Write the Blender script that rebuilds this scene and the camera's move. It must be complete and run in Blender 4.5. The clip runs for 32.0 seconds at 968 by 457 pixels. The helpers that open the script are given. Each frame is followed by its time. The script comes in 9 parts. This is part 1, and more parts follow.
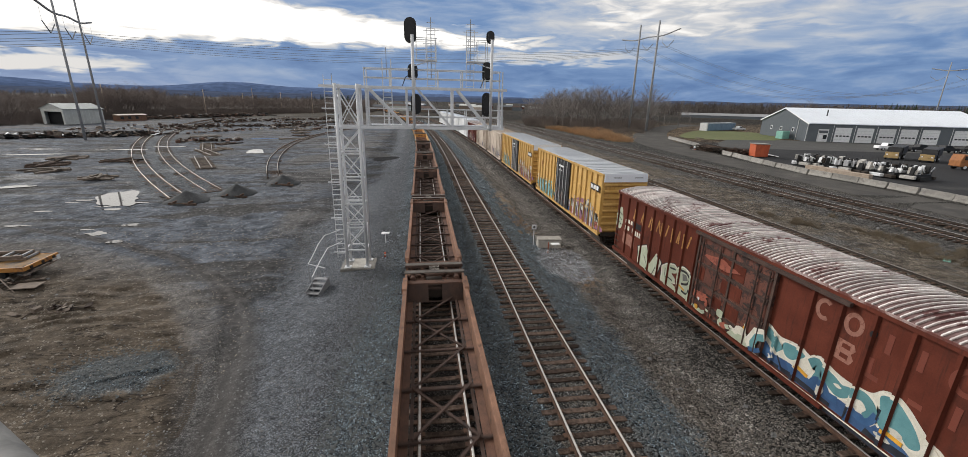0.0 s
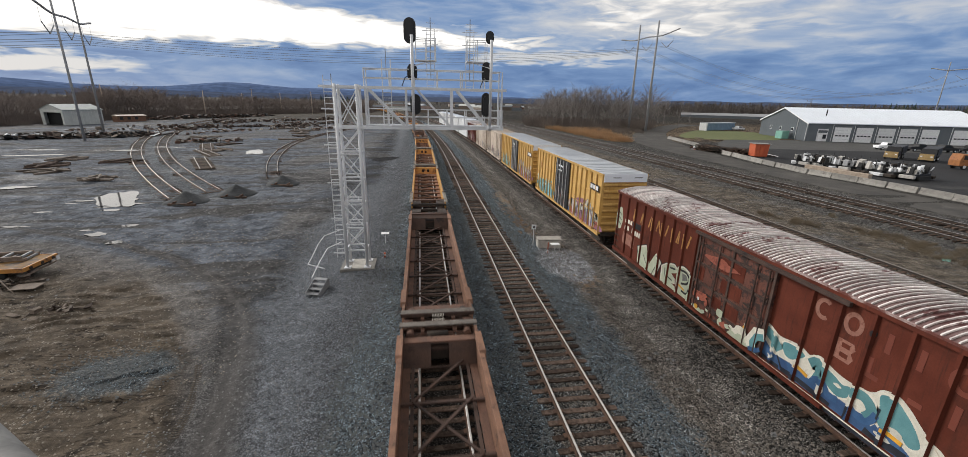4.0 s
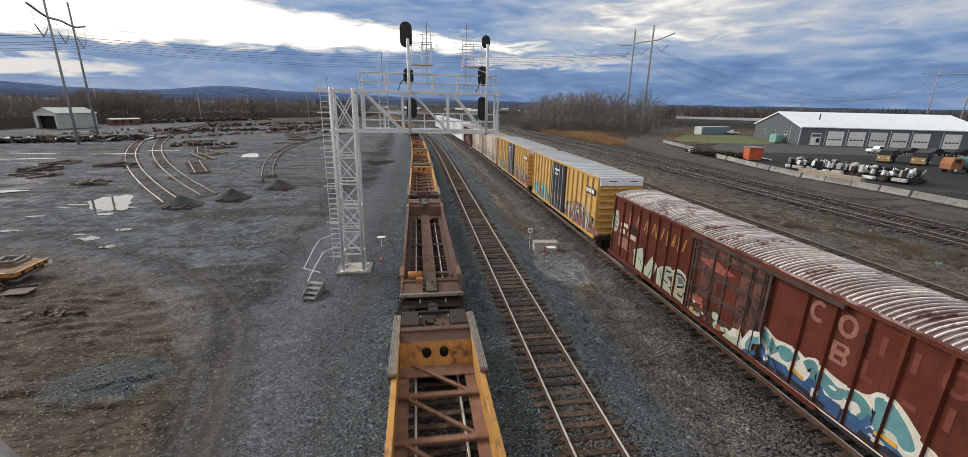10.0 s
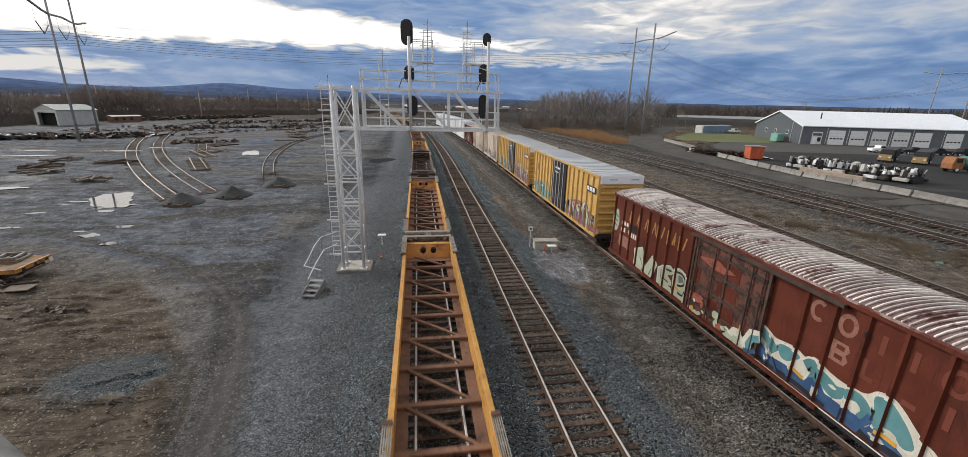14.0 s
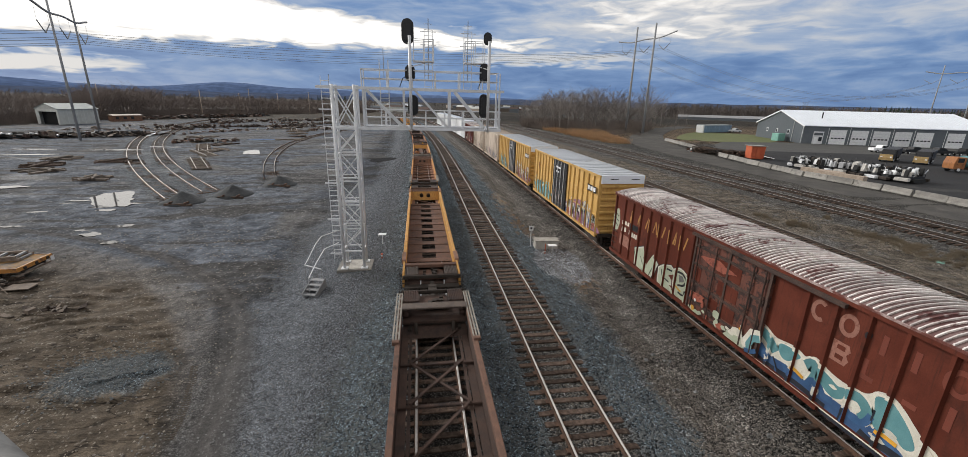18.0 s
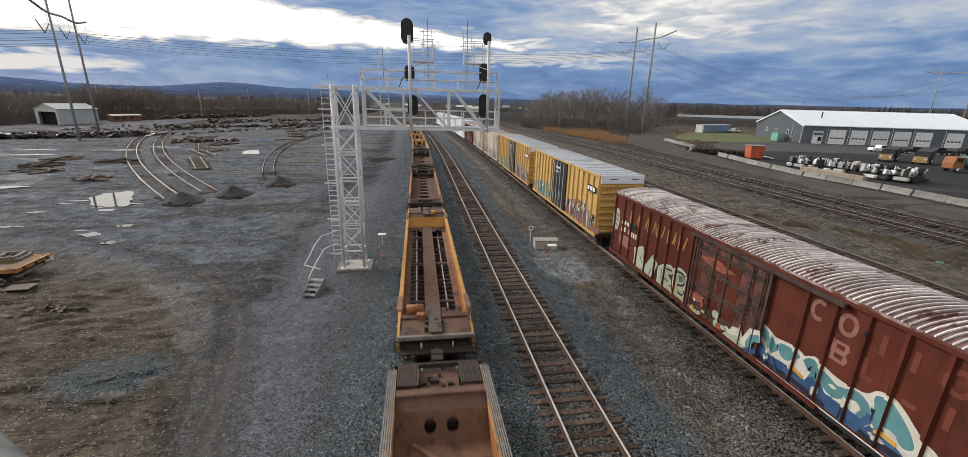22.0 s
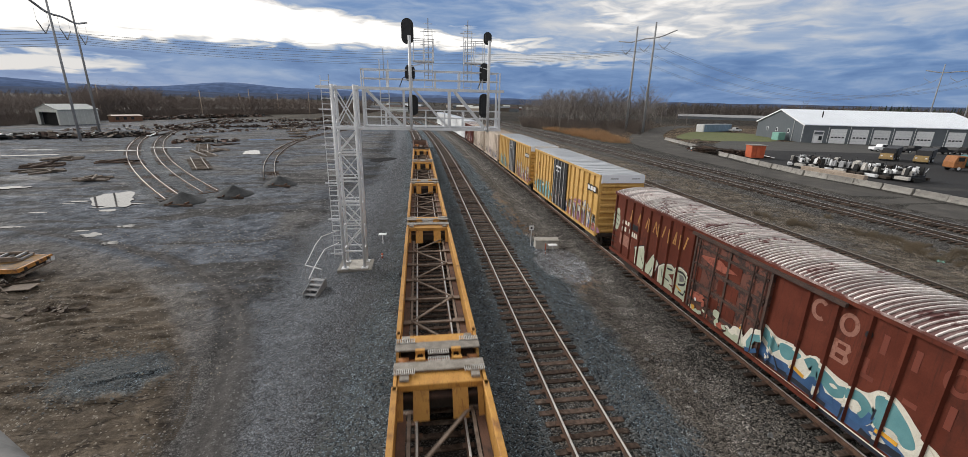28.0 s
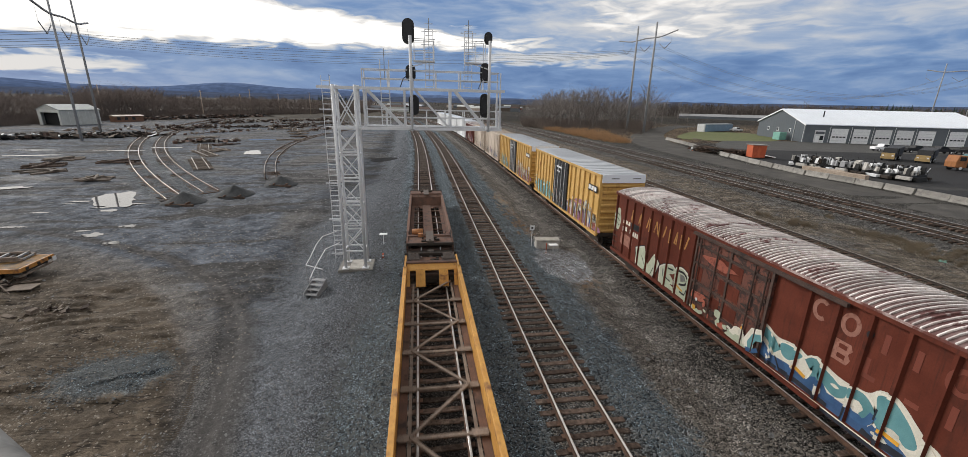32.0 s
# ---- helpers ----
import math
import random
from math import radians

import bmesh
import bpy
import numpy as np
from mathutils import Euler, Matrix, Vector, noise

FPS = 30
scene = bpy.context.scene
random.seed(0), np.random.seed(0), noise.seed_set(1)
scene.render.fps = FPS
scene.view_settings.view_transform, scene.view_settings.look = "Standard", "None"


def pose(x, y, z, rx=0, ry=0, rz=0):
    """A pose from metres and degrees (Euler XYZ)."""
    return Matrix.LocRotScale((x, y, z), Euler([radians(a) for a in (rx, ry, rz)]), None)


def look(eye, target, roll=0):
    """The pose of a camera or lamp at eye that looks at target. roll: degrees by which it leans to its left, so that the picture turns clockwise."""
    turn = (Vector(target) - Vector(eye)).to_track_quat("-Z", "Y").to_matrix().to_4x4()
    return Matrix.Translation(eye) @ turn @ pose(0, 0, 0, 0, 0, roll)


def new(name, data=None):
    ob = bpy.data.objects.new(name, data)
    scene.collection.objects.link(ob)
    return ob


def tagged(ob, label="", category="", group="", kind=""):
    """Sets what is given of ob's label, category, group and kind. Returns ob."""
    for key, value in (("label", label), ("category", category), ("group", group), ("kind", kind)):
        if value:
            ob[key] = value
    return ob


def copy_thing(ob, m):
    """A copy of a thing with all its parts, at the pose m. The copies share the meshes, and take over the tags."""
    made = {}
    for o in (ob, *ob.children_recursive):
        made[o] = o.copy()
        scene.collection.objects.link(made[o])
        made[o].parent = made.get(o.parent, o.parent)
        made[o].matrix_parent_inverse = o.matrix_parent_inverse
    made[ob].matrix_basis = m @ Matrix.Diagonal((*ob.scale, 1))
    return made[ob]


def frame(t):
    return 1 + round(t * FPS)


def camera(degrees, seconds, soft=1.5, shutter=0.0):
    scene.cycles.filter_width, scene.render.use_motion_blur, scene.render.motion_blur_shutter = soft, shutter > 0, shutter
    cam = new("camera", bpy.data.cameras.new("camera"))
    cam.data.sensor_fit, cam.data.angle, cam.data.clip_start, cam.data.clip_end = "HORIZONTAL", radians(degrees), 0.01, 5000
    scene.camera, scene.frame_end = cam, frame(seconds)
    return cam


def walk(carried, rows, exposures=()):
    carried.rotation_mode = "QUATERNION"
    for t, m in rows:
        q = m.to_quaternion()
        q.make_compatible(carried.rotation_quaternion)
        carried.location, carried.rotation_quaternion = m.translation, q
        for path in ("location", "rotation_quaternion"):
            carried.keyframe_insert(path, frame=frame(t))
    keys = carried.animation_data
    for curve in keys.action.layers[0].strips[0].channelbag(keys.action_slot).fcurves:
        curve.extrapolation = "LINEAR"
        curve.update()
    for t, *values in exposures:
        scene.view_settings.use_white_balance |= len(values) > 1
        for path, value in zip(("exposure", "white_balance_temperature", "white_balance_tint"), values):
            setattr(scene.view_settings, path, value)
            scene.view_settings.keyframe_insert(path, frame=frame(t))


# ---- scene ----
EYE = (0.0, 0.0, 9.58)
SPEED = 13.9          # metres a second of the passing train
cam = camera(97.84, 32.0, soft=0.45, shutter=0.25)
TURNS = [
    (0.0, 73.159, -1.268, -8.178),
    (0.5, 73.116, -1.293, -8.227),
    (1.0, 73.108, -1.290, -8.245),
    (1.5, 73.134, -1.263, -8.245),
    (2.0, 73.138, -1.250, -8.267),
    (2.5, 73.094, -1.261, -8.286),
    (3.0, 73.085, -1.265, -8.278),
    (3.5, 73.169, -1.243, -8.272),
    (5.5, 73.182, -1.048, -8.108),
    (6.0, 73.180, -1.214, -8.109),
    (6.5, 73.358, -1.313, -8.315),
    (7.0, 73.399, -1.470, -8.523),
    (7.5, 73.455, -1.384, -8.637),
    (8.0, 73.703, -1.390, -8.815),
    (8.5, 73.488, -1.595, -8.770),
    (9.0, 73.381, -1.530, -8.467),
    (9.5, 73.582, -1.410, -8.904),
    (10.0, 73.671, -1.255, -8.731),
    (10.5, 73.672, -1.285, -8.641),
    (11.0, 73.578, -1.382, -8.622),
    (11.5, 73.488, -1.386, -8.629),
    (12.0, 73.458, -1.383, -8.644),
    (12.5, 73.459, -1.381, -8.652),
    (13.0, 73.449, -1.400, -8.647),
    (13.5, 73.440, -1.419, -8.642),
    (14.0, 73.418, -1.402, -8.628),
    (14.5, 73.333, -1.388, -8.579),
    (16.5, 73.356, -1.411, -8.589),
    (17.0, 73.402, -1.398, -8.581),
    (17.5, 73.376, -1.424, -8.561),
    (18.0, 73.335, -1.446, -8.534),
    (18.5, 73.320, -1.425, -8.519),
    (19.0, 73.322, -1.397, -8.545),
    (19.5, 73.322, -1.406, -8.575),
    (20.0, 73.314, -1.431, -8.580),
    (20.5, 73.297, -1.469, -8.579),
    (21.0, 73.296, -1.506, -8.569),
    (21.5, 73.318, -1.487, -8.577),
    (22.0, 73.328, -1.428, -8.585),
    (22.5, 73.316, -1.409, -8.564),
    (23.0, 73.289, -1.464, -8.550),
    (23.5, 73.279, -1.502, -8.560),
    (24.0, 73.291, -1.454, -8.566),
    (24.5, 73.303, -1.389, -8.553),
    (25.0, 73.291, -1.365, -8.553),
    (25.5, 73.213, -1.360, -8.574),
    (27.5, 73.334, -1.366, -8.551),
    (28.0, 73.301, -1.338, -8.538),
    (28.5, 73.293, -1.320, -8.523),
    (29.0, 73.273, -1.307, -8.497),
    (29.5, 73.237, -1.315, -8.479),
    (30.0, 73.215, -1.341, -8.466),
    (30.5, 73.221, -1.354, -8.442),
    (31.0, 73.254, -1.334, -8.432),
    (31.5, 73.282, -1.305, -8.443),
    (32.0, 73.289, -1.292, -8.444),
]
walk(cam, [(t, pose(*EYE, rx, ry, rz)) for t, rx, ry, rz in TURNS], exposures=[(0.0, 0.0), (32.0, 0.0)])


# ---------------------------------------------------------------- node helper
class Nodes:
    """Short hand for shader node trees."""

    def __init__(self, tree):
        self.t = tree
        tree.nodes.clear()

    def add(self, kind, **props):
        n = self.t.nodes.new(kind)
        for k, v in props.items():
            setattr(n, k, v)
        return n

    def put(self, socket, v):
        if isinstance(v, bpy.types.NodeSocket):
            self.t.links.new(v, socket)
        elif v is not None:
            if isinstance(v, (tuple, list)) and len(v) == 3 and socket.type == "RGBA":
                v = (*v, 1)
            socket.default_value = v

    def math(self, op, a, b=None, c=None, clamp=False):
        n = self.add("ShaderNodeMath", operation=op, use_clamp=clamp)
        for s, v in zip(n.inputs, (a, b, c)):
            self.put(s, v)
        return n.outputs[0]

    def step(self, v, lo, hi, a=0.0, b=1.0):
        n = self.add("ShaderNodeMapRange", interpolation_type="SMOOTHSTEP")
        for k, x in zip(("Value", "From Min", "From Max", "To Min", "To Max"), (v, lo, hi, a, b)):
            self.put(n.inputs[k], x)
        return n.outputs[0]

    def mix(self, f, a, b, mode="MIX"):
        n = self.add("ShaderNodeMix", data_type="RGBA", blend_type=mode)
        self.put(n.inputs[0], f), self.put(n.inputs[6], a), self.put(n.inputs[7], b)
        return n.outputs[2]

    def noise(self, vec, scale, detail=4, rough=0.55, dist=0.0):
        n = self.add("ShaderNodeTexNoise")
        self.put(n.inputs["Vector"], vec)
        n.inputs["Scale"].default_value, n.inputs["Detail"].default_value = scale, detail
        n.inputs["Roughness"].default_value, n.inputs["Distortion"].default_value = rough, dist
        return n.outputs[0]

    def cells(self, vec, scale, out="Color", feature="F1"):
        n = self.add("ShaderNodeTexVoronoi", feature=feature)
        self.put(n.inputs["Vector"], vec)
        n.inputs["Scale"].default_value = scale
        return n.outputs[out]

    def xyz(self, v):
        n = self.add("ShaderNodeSeparateXYZ")
        self.put(n.inputs[0], v)
        return n.outputs

    def vec(self, x, y, z):
        n = self.add("ShaderNodeCombineXYZ")
        for s, v in zip(n.inputs, (x, y, z)):
            self.put(s, v)
        return n.outputs[0]

    def scaled(self, v, s):
        n = self.add("ShaderNodeVectorMath", operation="MULTIPLY")
        self.put(n.inputs[0], v)
        n.inputs[1].default_value = s
        return n.outputs[0]


# ---------------------------------------------------------------- sky and sun
def make_world():
    world = bpy.data.worlds.new("evening_sky")
    scene.world = world
    world.use_nodes = True
    n = Nodes(world.node_tree)
    way = n.add("ShaderNodeTexCoord").outputs["Generated"]
    x, y, z = n.xyz(way)
    az = n.math("MULTIPLY", n.math("ARCTAN2", x, y), 57.2958)
    el = n.math("MULTIPLY", n.math("ARCSINE", z), 57.2958)
    p = n.vec(n.math("MULTIPLY", az, 0.05), n.math("MULTIPLY", el, 0.22), 0.0)
    soft = n.noise(p, 1.6, 6, 0.6, 0.6)
    fine = n.noise(n.vec(n.math("MULTIPLY", az, 0.13), n.math("MULTIPLY", el, 0.62), 3.0), 1.7, 4, 0.5, 0.5)
    wob = n.math("MULTIPLY", n.math("SUBTRACT", fine, 0.5), 3.4)
    e2 = n.math("ADD", el, wob)
    a2 = n.math("ADD", az, n.math("MULTIPLY", wob, 4.0))
    # bright break in the clouds: above one rim, below another that falls to the right
    low = n.math("ADD", n.math("MULTIPLY", az, 0.03), 6.2)
    rim1 = n.step(n.math("SUBTRACT", e2, low), -0.7, 0.6)
    west = n.math("MAXIMUM", n.math("SUBTRACT", -18.0, az), 0.0)
    top = n.math("ADD", n.math("SUBTRACT", 8.9, n.math("MULTIPLY", n.math("MINIMUM", az, 40.0), n.step(az, -5.0, 10.0, 0.115, 0.085))), n.math("MULTIPLY", n.math("MULTIPLY", west, west), 0.035))
    rim2 = n.step(n.math("SUBTRACT", top, e2), -0.5, 1.1)
    side = n.step(a2, 34.0, 14.0)
    gap = n.math("MULTIPLY", n.math("MULTIPLY", rim1, rim2), side)
    # low light streaks over the hills at the left
    s1 = n.math("MULTIPLY", n.step(e2, 1.3, 2.1), n.step(e2, 3.9, 3.0))
    s1 = n.math("MULTIPLY", n.math("MULTIPLY", s1, n.step(a2, -26.0, -33.0)), 0.7)
    # paler, broken clouds at the right
    s2 = n.math("MULTIPLY", n.math("MULTIPLY", n.step(e2, 5.6, 8.6), n.step(a2, 13.0, 27.0)), n.step(az, 30.0, 48.0, 1.0, 0.62))
    s2 = n.math("MULTIPLY", s2, n.step(fine, 0.30, 0.70, 0.50, 0.90))
    s3 = n.math("MULTIPLY", n.math("MULTIPLY", n.step(e2, 4.2, 5.0), n.step(e2, 6.6, 5.6)), n.step(a2, 34.0, 22.0))
    s3 = n.math("MULTIPLY", n.math("MULTIPLY", s3, n.step(a2, 4.0, 10.0)), 0.62)
    body = n.step(soft, 0.30, 0.72, 0.02, 0.30)
    body = n.math("ADD", body, n.step(fine, 0.35, 0.75, -0.04, 0.08))
    body = n.math("ADD", body, n.math("MULTIPLY", n.step(e2, 3.5, 9.0), n.step(a2, 2.0, 26.0, 0.10, 0.34)))
    body = n.math("ADD", body, n.step(el, 11.0, 30.0, 0.0, 0.15))
    f = n.math("MAXIMUM", n.math("MAXIMUM", body, gap), n.math("MAXIMUM", s1, n.math("MAXIMUM", s2, s3)), clamp=True)
    ramp = n.add("ShaderNodeValToRGB")
    n.put(ramp.inputs[0], f)
    cr = ramp.color_ramp
    stops = [(0.0, (0.106, 0.200, 0.415)), (0.18, (0.184, 0.298, 0.525)), (0.38, (0.348, 0.440, 0.605)),
             (0.6, (0.60, 0.62, 0.66)), (0.8, (0.88, 0.85, 0.82)), (1.0, (1.25, 1.22, 1.17))]
    while len(cr.elements) < len(stops):
        cr.elements.new(0.5)
    for e, (pos, c) in zip(cr.elements, stops):
        e.position, e.color = pos, (*c, 1)
    # higher up the cover is thinner and greyer
    high = n.step(el, 12.0, 45.0)
    cover = n.mix(high, ramp.outputs[0], n.mix(n.step(soft, 0.3, 0.7), (0.44, 0.43, 0.42), (0.66, 0.64, 0.61)))
    sky = n.add("ShaderNodeTexSky", sky_type="NISHITA", sun_disc=False, sun_elevation=radians(29), sun_rotation=radians(-45))
    b1, b2, out = n.add("ShaderNodeBackground"), n.add("ShaderNodeBackground"), n.add("ShaderNodeOutputWorld")
    n.put(b1.inputs[0], cover), n.put(b2.inputs[0], sky.outputs[0])
    n.put(b1.inputs[1], n.step(el, 13.0, 60.0, 1.0, 1.15))
    b2.inputs[1].default_value = 0.06
    m = n.add("ShaderNodeMixShader")
    m.inputs[0].default_value = 0.07
    n.t.links.new(b1.outputs[0], m.inputs[1]), n.t.links.new(b2.outputs[0], m.inputs[2])
    n.t.links.new(m.outputs[0], out.inputs[0])


make_world()
sun = new("sun", bpy.data.lights.new("sun", "SUN"))
sun.data.energy, sun.data.angle, sun.data.color = 2.9, radians(26), (1.0, 0.97, 0.93)
sun.matrix_world = look((0, 0, 60), (75, -75, 0))


# ---------------------------------------------------------------- materials
def mat(name, a, b, scale=3.0, rough=0.8, metal=0.0, bump=0.25, fine=40.0, patch=None, pscale=1.2, plo=0.55, phi=0.68,
        vary=0.12, streak=None, spec=0.4, gr=0.2, still=False):
    """Two tones mixed by a broad noise, a fine grain, patches of a third tone, run-down streaks and a tone of its own for each object.
    gr: how strong the grain is; still: the noise runs on from piece to piece."""
    m = bpy.data.materials.new(name)
    m.use_nodes = True
    n = Nodes(m.node_tree)
    co = n.add("ShaderNodeTexCoord").outputs["Object"]
    info = n.add("ShaderNodeObjectInfo")
    shift = n.add("ShaderNodeVectorMath", operation="ADD")
    n.put(shift.inputs[0], co), n.put(shift.inputs[1], n.vec(0.0 if still else n.math("MULTIPLY", info.outputs["Random"], 37.0), 0.0, 0.0))
    co = shift.outputs[0]
    broad = n.noise(co, scale, 5, 0.6)
    grain = n.noise(co, fine, 3, 0.6)
    c = n.mix(n.step(broad, 0.32, 0.68), a, b)
    if patch:
        pn = n.noise(co, pscale, 7, 0.68, 0.4)
        c = n.mix(n.step(pn, plo, phi), c, patch)
    if streak:
        sn = n.noise(n.scaled(co, (7.0, 7.0, 0.55)), 1.6, 5, 0.65)
        c = n.mix(n.math("MULTIPLY", n.step(sn, 0.52, 0.72), 0.7), c, streak)
    c = n.mix(1.0, c, n.mix(n.step(grain, 0.3, 0.7), (1 - gr, 1 - gr, 1 - gr), (1 + gr, 1 + gr, 1 + gr)), "MULTIPLY")
    t = n.step(info.outputs["Random"], 0.0, 1.0, 1.0 - vary, 1.0 + vary)
    c = n.mix(1.0, c, n.vec(t, t, t), "MULTIPLY")
    bs, out = n.add("ShaderNodeBsdfPrincipled"), n.add("ShaderNodeOutputMaterial")
    n.put(bs.inputs["Base Color"], c)
    n.put(bs.inputs["Roughness"], n.step(broad, 0.3, 0.7, max(0.02, rough - 0.1), min(1.0, rough + 0.1)))
    bs.inputs["Metallic"].default_value, bs.inputs["Specular IOR Level"].default_value = metal, spec
    if bump:
        bn = n.add("ShaderNodeBump")
        bn.inputs["Strength"].default_value, bn.inputs["Distance"].default_value = bump, 0.02
        n.put(bn.inputs["Height"], n.math("ADD", grain, broad))
        n.put(bs.inputs["Normal"], bn.outputs[0])
    n.t.links.new(bs.outputs[0], out.inputs[0])
    return m


def glow_free(name, c, rough=0.5, metal=0.0):
    return mat(name, tuple(v * 0.9 for v in c), tuple(min(1, v * 1.1) for v in c), 2.0, rough, metal, 0.1, 30, vary=0.06)


M = {}
M["rail"] = mat("worn_rail_steel", (0.58, 0.54, 0.51), (0.74, 0.70, 0.66), 1.5, 0.36, 0.35, 0.05)
M["railside"] = mat("rusty_rail_web", (0.075, 0.042, 0.03), (0.13, 0.075, 0.05), 6, 0.85, 0.0, 0.3)
M["railbright"] = mat("bare_rail_steel", (0.36, 0.32, 0.28), (0.50, 0.46, 0.42), 1.5, 0.45, 0.25, 0.05)
M["tie"] = mat("weathered_tie_wood", (0.110, 0.078, 0.062), (0.050, 0.036, 0.029), 7, 0.95, 0, 0.6, 55, (0.21, 0.165, 0.135), 2.5, 0.56, 0.74, 0.55, spec=0.15)
M["dustytie"] = mat("dusty_far_ties", (0.13, 0.105, 0.088), (0.09, 0.072, 0.06), 5, 0.95, 0, 0.3, 30, spec=0.15)
M["galv"] = mat("galvanised_steel", (0.60, 0.61, 0.63), (0.70, 0.71, 0.73), 2, 0.5, 0.1, 0.1, 30, vary=0.05, gr=0.06)
M["black"] = mat("black_housing", (0.012, 0.012, 0.014), (0.022, 0.022, 0.024), 3, 0.5, 0, 0.1, gr=0.06)
M["concrete"] = mat("pale_concrete", (0.34, 0.32, 0.29), (0.46, 0.44, 0.40), 3, 0.9, 0, 0.3, 40, (0.22, 0.20, 0.18), 1.0, 0.56, 0.75)
M["yellow"] = mat("weathered_yellow_paint", (0.46, 0.225, 0.05), (0.56, 0.30, 0.075), 1.6, 0.62, 0, 0.15, 30, (0.17, 0.075, 0.035), 1.5, 0.54, 0.72, 0.14, (0.22, 0.09, 0.035), gr=0.06)
M["orange"] = mat("rusty_orange_paint", (0.30, 0.115, 0.04), (0.40, 0.17, 0.06), 1.4, 0.7, 0, 0.2, 30, (0.10, 0.045, 0.028), 1.6, 0.54, 0.70, 0.15, (0.13, 0.055, 0.03), gr=0.06)
M["rust"] = mat("rust_brown_steel", (0.100, 0.055, 0.040), (0.155, 0.084, 0.059), 2.2, 0.85, 0, 0.3, 40, (0.045, 0.030, 0.025), 1.2, 0.52, 0.7, 0.15)
M["rustorange"] = mat("orange_brown_rusty_steel", (0.170, 0.088, 0.056), (0.255, 0.136, 0.088), 1.8, 0.8, 0, 0.3, 40, (0.065, 0.037, 0.027), 1.4, 0.52, 0.70, 0.15)
M["railpaint"] = mat("dull_grey_handrail", (0.115, 0.113, 0.108), (0.150, 0.147, 0.140), 9.0, 0.7, 0, 0.1)
M["darkrust"] = mat("dark_rusty_steel", (0.055, 0.034, 0.028), (0.09, 0.055, 0.043), 2.2, 0.85, 0, 0.3, 40, (0.03, 0.022, 0.02), 1.2, 0.52, 0.7, 0.15)
M["truckiron"] = mat("grimy_cast_iron", (0.03, 0.024, 0.02), (0.055, 0.042, 0.034), 5, 0.85, 0.1, 0.3)
M["dustysteel"] = mat("dusty_grey_brown_steel", (0.175, 0.135, 0.108), (0.26, 0.205, 0.168), 2.5, 0.85, 0, 0.3, 40, (0.09, 0.062, 0.048), 1.6, 0.54, 0.7, 0.12)
M["dirtygrate"] = mat("dirty_grey_tread", (0.105, 0.090, 0.078), (0.170, 0.150, 0.130), 3.0, 0.7, 0.1, 0.3, 45, (0.085, 0.055, 0.04), 1.8, 0.54, 0.7, 0.1)
M["palesteel"] = mat("pale_worn_step_steel", (0.36, 0.345, 0.32), (0.50, 0.48, 0.45), 4, 0.65, 0.1, 0.2, 50, (0.20, 0.15, 0.11), 2.5, 0.55, 0.7)
M["grating"] = mat("grey_walkway_steel", (0.23, 0.205, 0.175), (0.34, 0.31, 0.27), 4, 0.65, 0.15, 0.2, 50, (0.15, 0.10, 0.07), 2.0, 0.6, 0.75)
M["red"] = mat("oxide_red_paint", (0.100, 0.026, 0.016), (0.142, 0.038, 0.023), 0.9, 0.62, 0, 0.15, 25, (0.060, 0.021, 0.015), 0.7, 0.50, 0.74, 0.03, (0.060, 0.022, 0.016), spec=0.15, gr=0.06)
M["doorred"] = mat("grimy_door_red", (0.120, 0.046, 0.034), (0.17, 0.062, 0.042), 1.6, 0.75, 0, 0.25, 30, (0.042, 0.025, 0.021), 2.8, 0.48, 0.58, 0.05, (0.050, 0.026, 0.021), gr=0.06)
M["redroof"] = mat("flaking_white_roof_paint", (0.225, 0.145, 0.138), (0.140, 0.078, 0.074), 2.4, 0.7, 0, 0.2, 30, (0.125, 0.048, 0.046), 1.0, 0.50, 0.62, 0.0, gr=0.1, still=True)
M["boxyellow"] = mat("faded_boxcar_yellow", (0.52, 0.31, 0.085), (0.61, 0.385, 0.13), 1.0, 0.6, 0, 0.12, 25, (0.30, 0.15, 0.055), 1.1, 0.58, 0.78, 0.06, (0.36, 0.19, 0.06), gr=0.06)
M["boxroof"] = mat("pale_grey_roof_paint", (0.42, 0.44, 0.47), (0.52, 0.54, 0.57), 1.0, 0.5, 0.1, 0.12, 25, (0.33, 0.33, 0.34), 1.2, 0.58, 0.72, 0.05, gr=0.06)
M["boxwhite"] = mat("cream_boxcar_paint", (0.44, 0.36, 0.29), (0.56, 0.48, 0.40), 1.0, 0.6, 0, 0.12, 25, (0.27, 0.19, 0.13), 1.2, 0.54, 0.72, 0.05, (0.25, 0.17, 0.12), gr=0.06)
M["white"] = mat("white_paint", (0.70, 0.71, 0.72), (0.80, 0.81, 0.82), 2, 0.55, 0, 0.08, gr=0.06)
M["metalroof"] = mat("bright_metal_roof", (0.74, 0.78, 0.84), (0.80, 0.84, 0.90), 0.3, 0.5, 0, 0.05, vary=0.02, gr=0.06)
M["greysiding"] = mat("slate_grey_siding", (0.105, 0.12, 0.135), (0.125, 0.14, 0.155), 0.5, 0.6, 0, 0.1, gr=0.06)
M["shed"] = mat("pale_green_grey_sheet", (0.50, 0.51, 0.48), (0.60, 0.61, 0.58), 0.6, 0.6, 0.1, 0.1, gr=0.06)
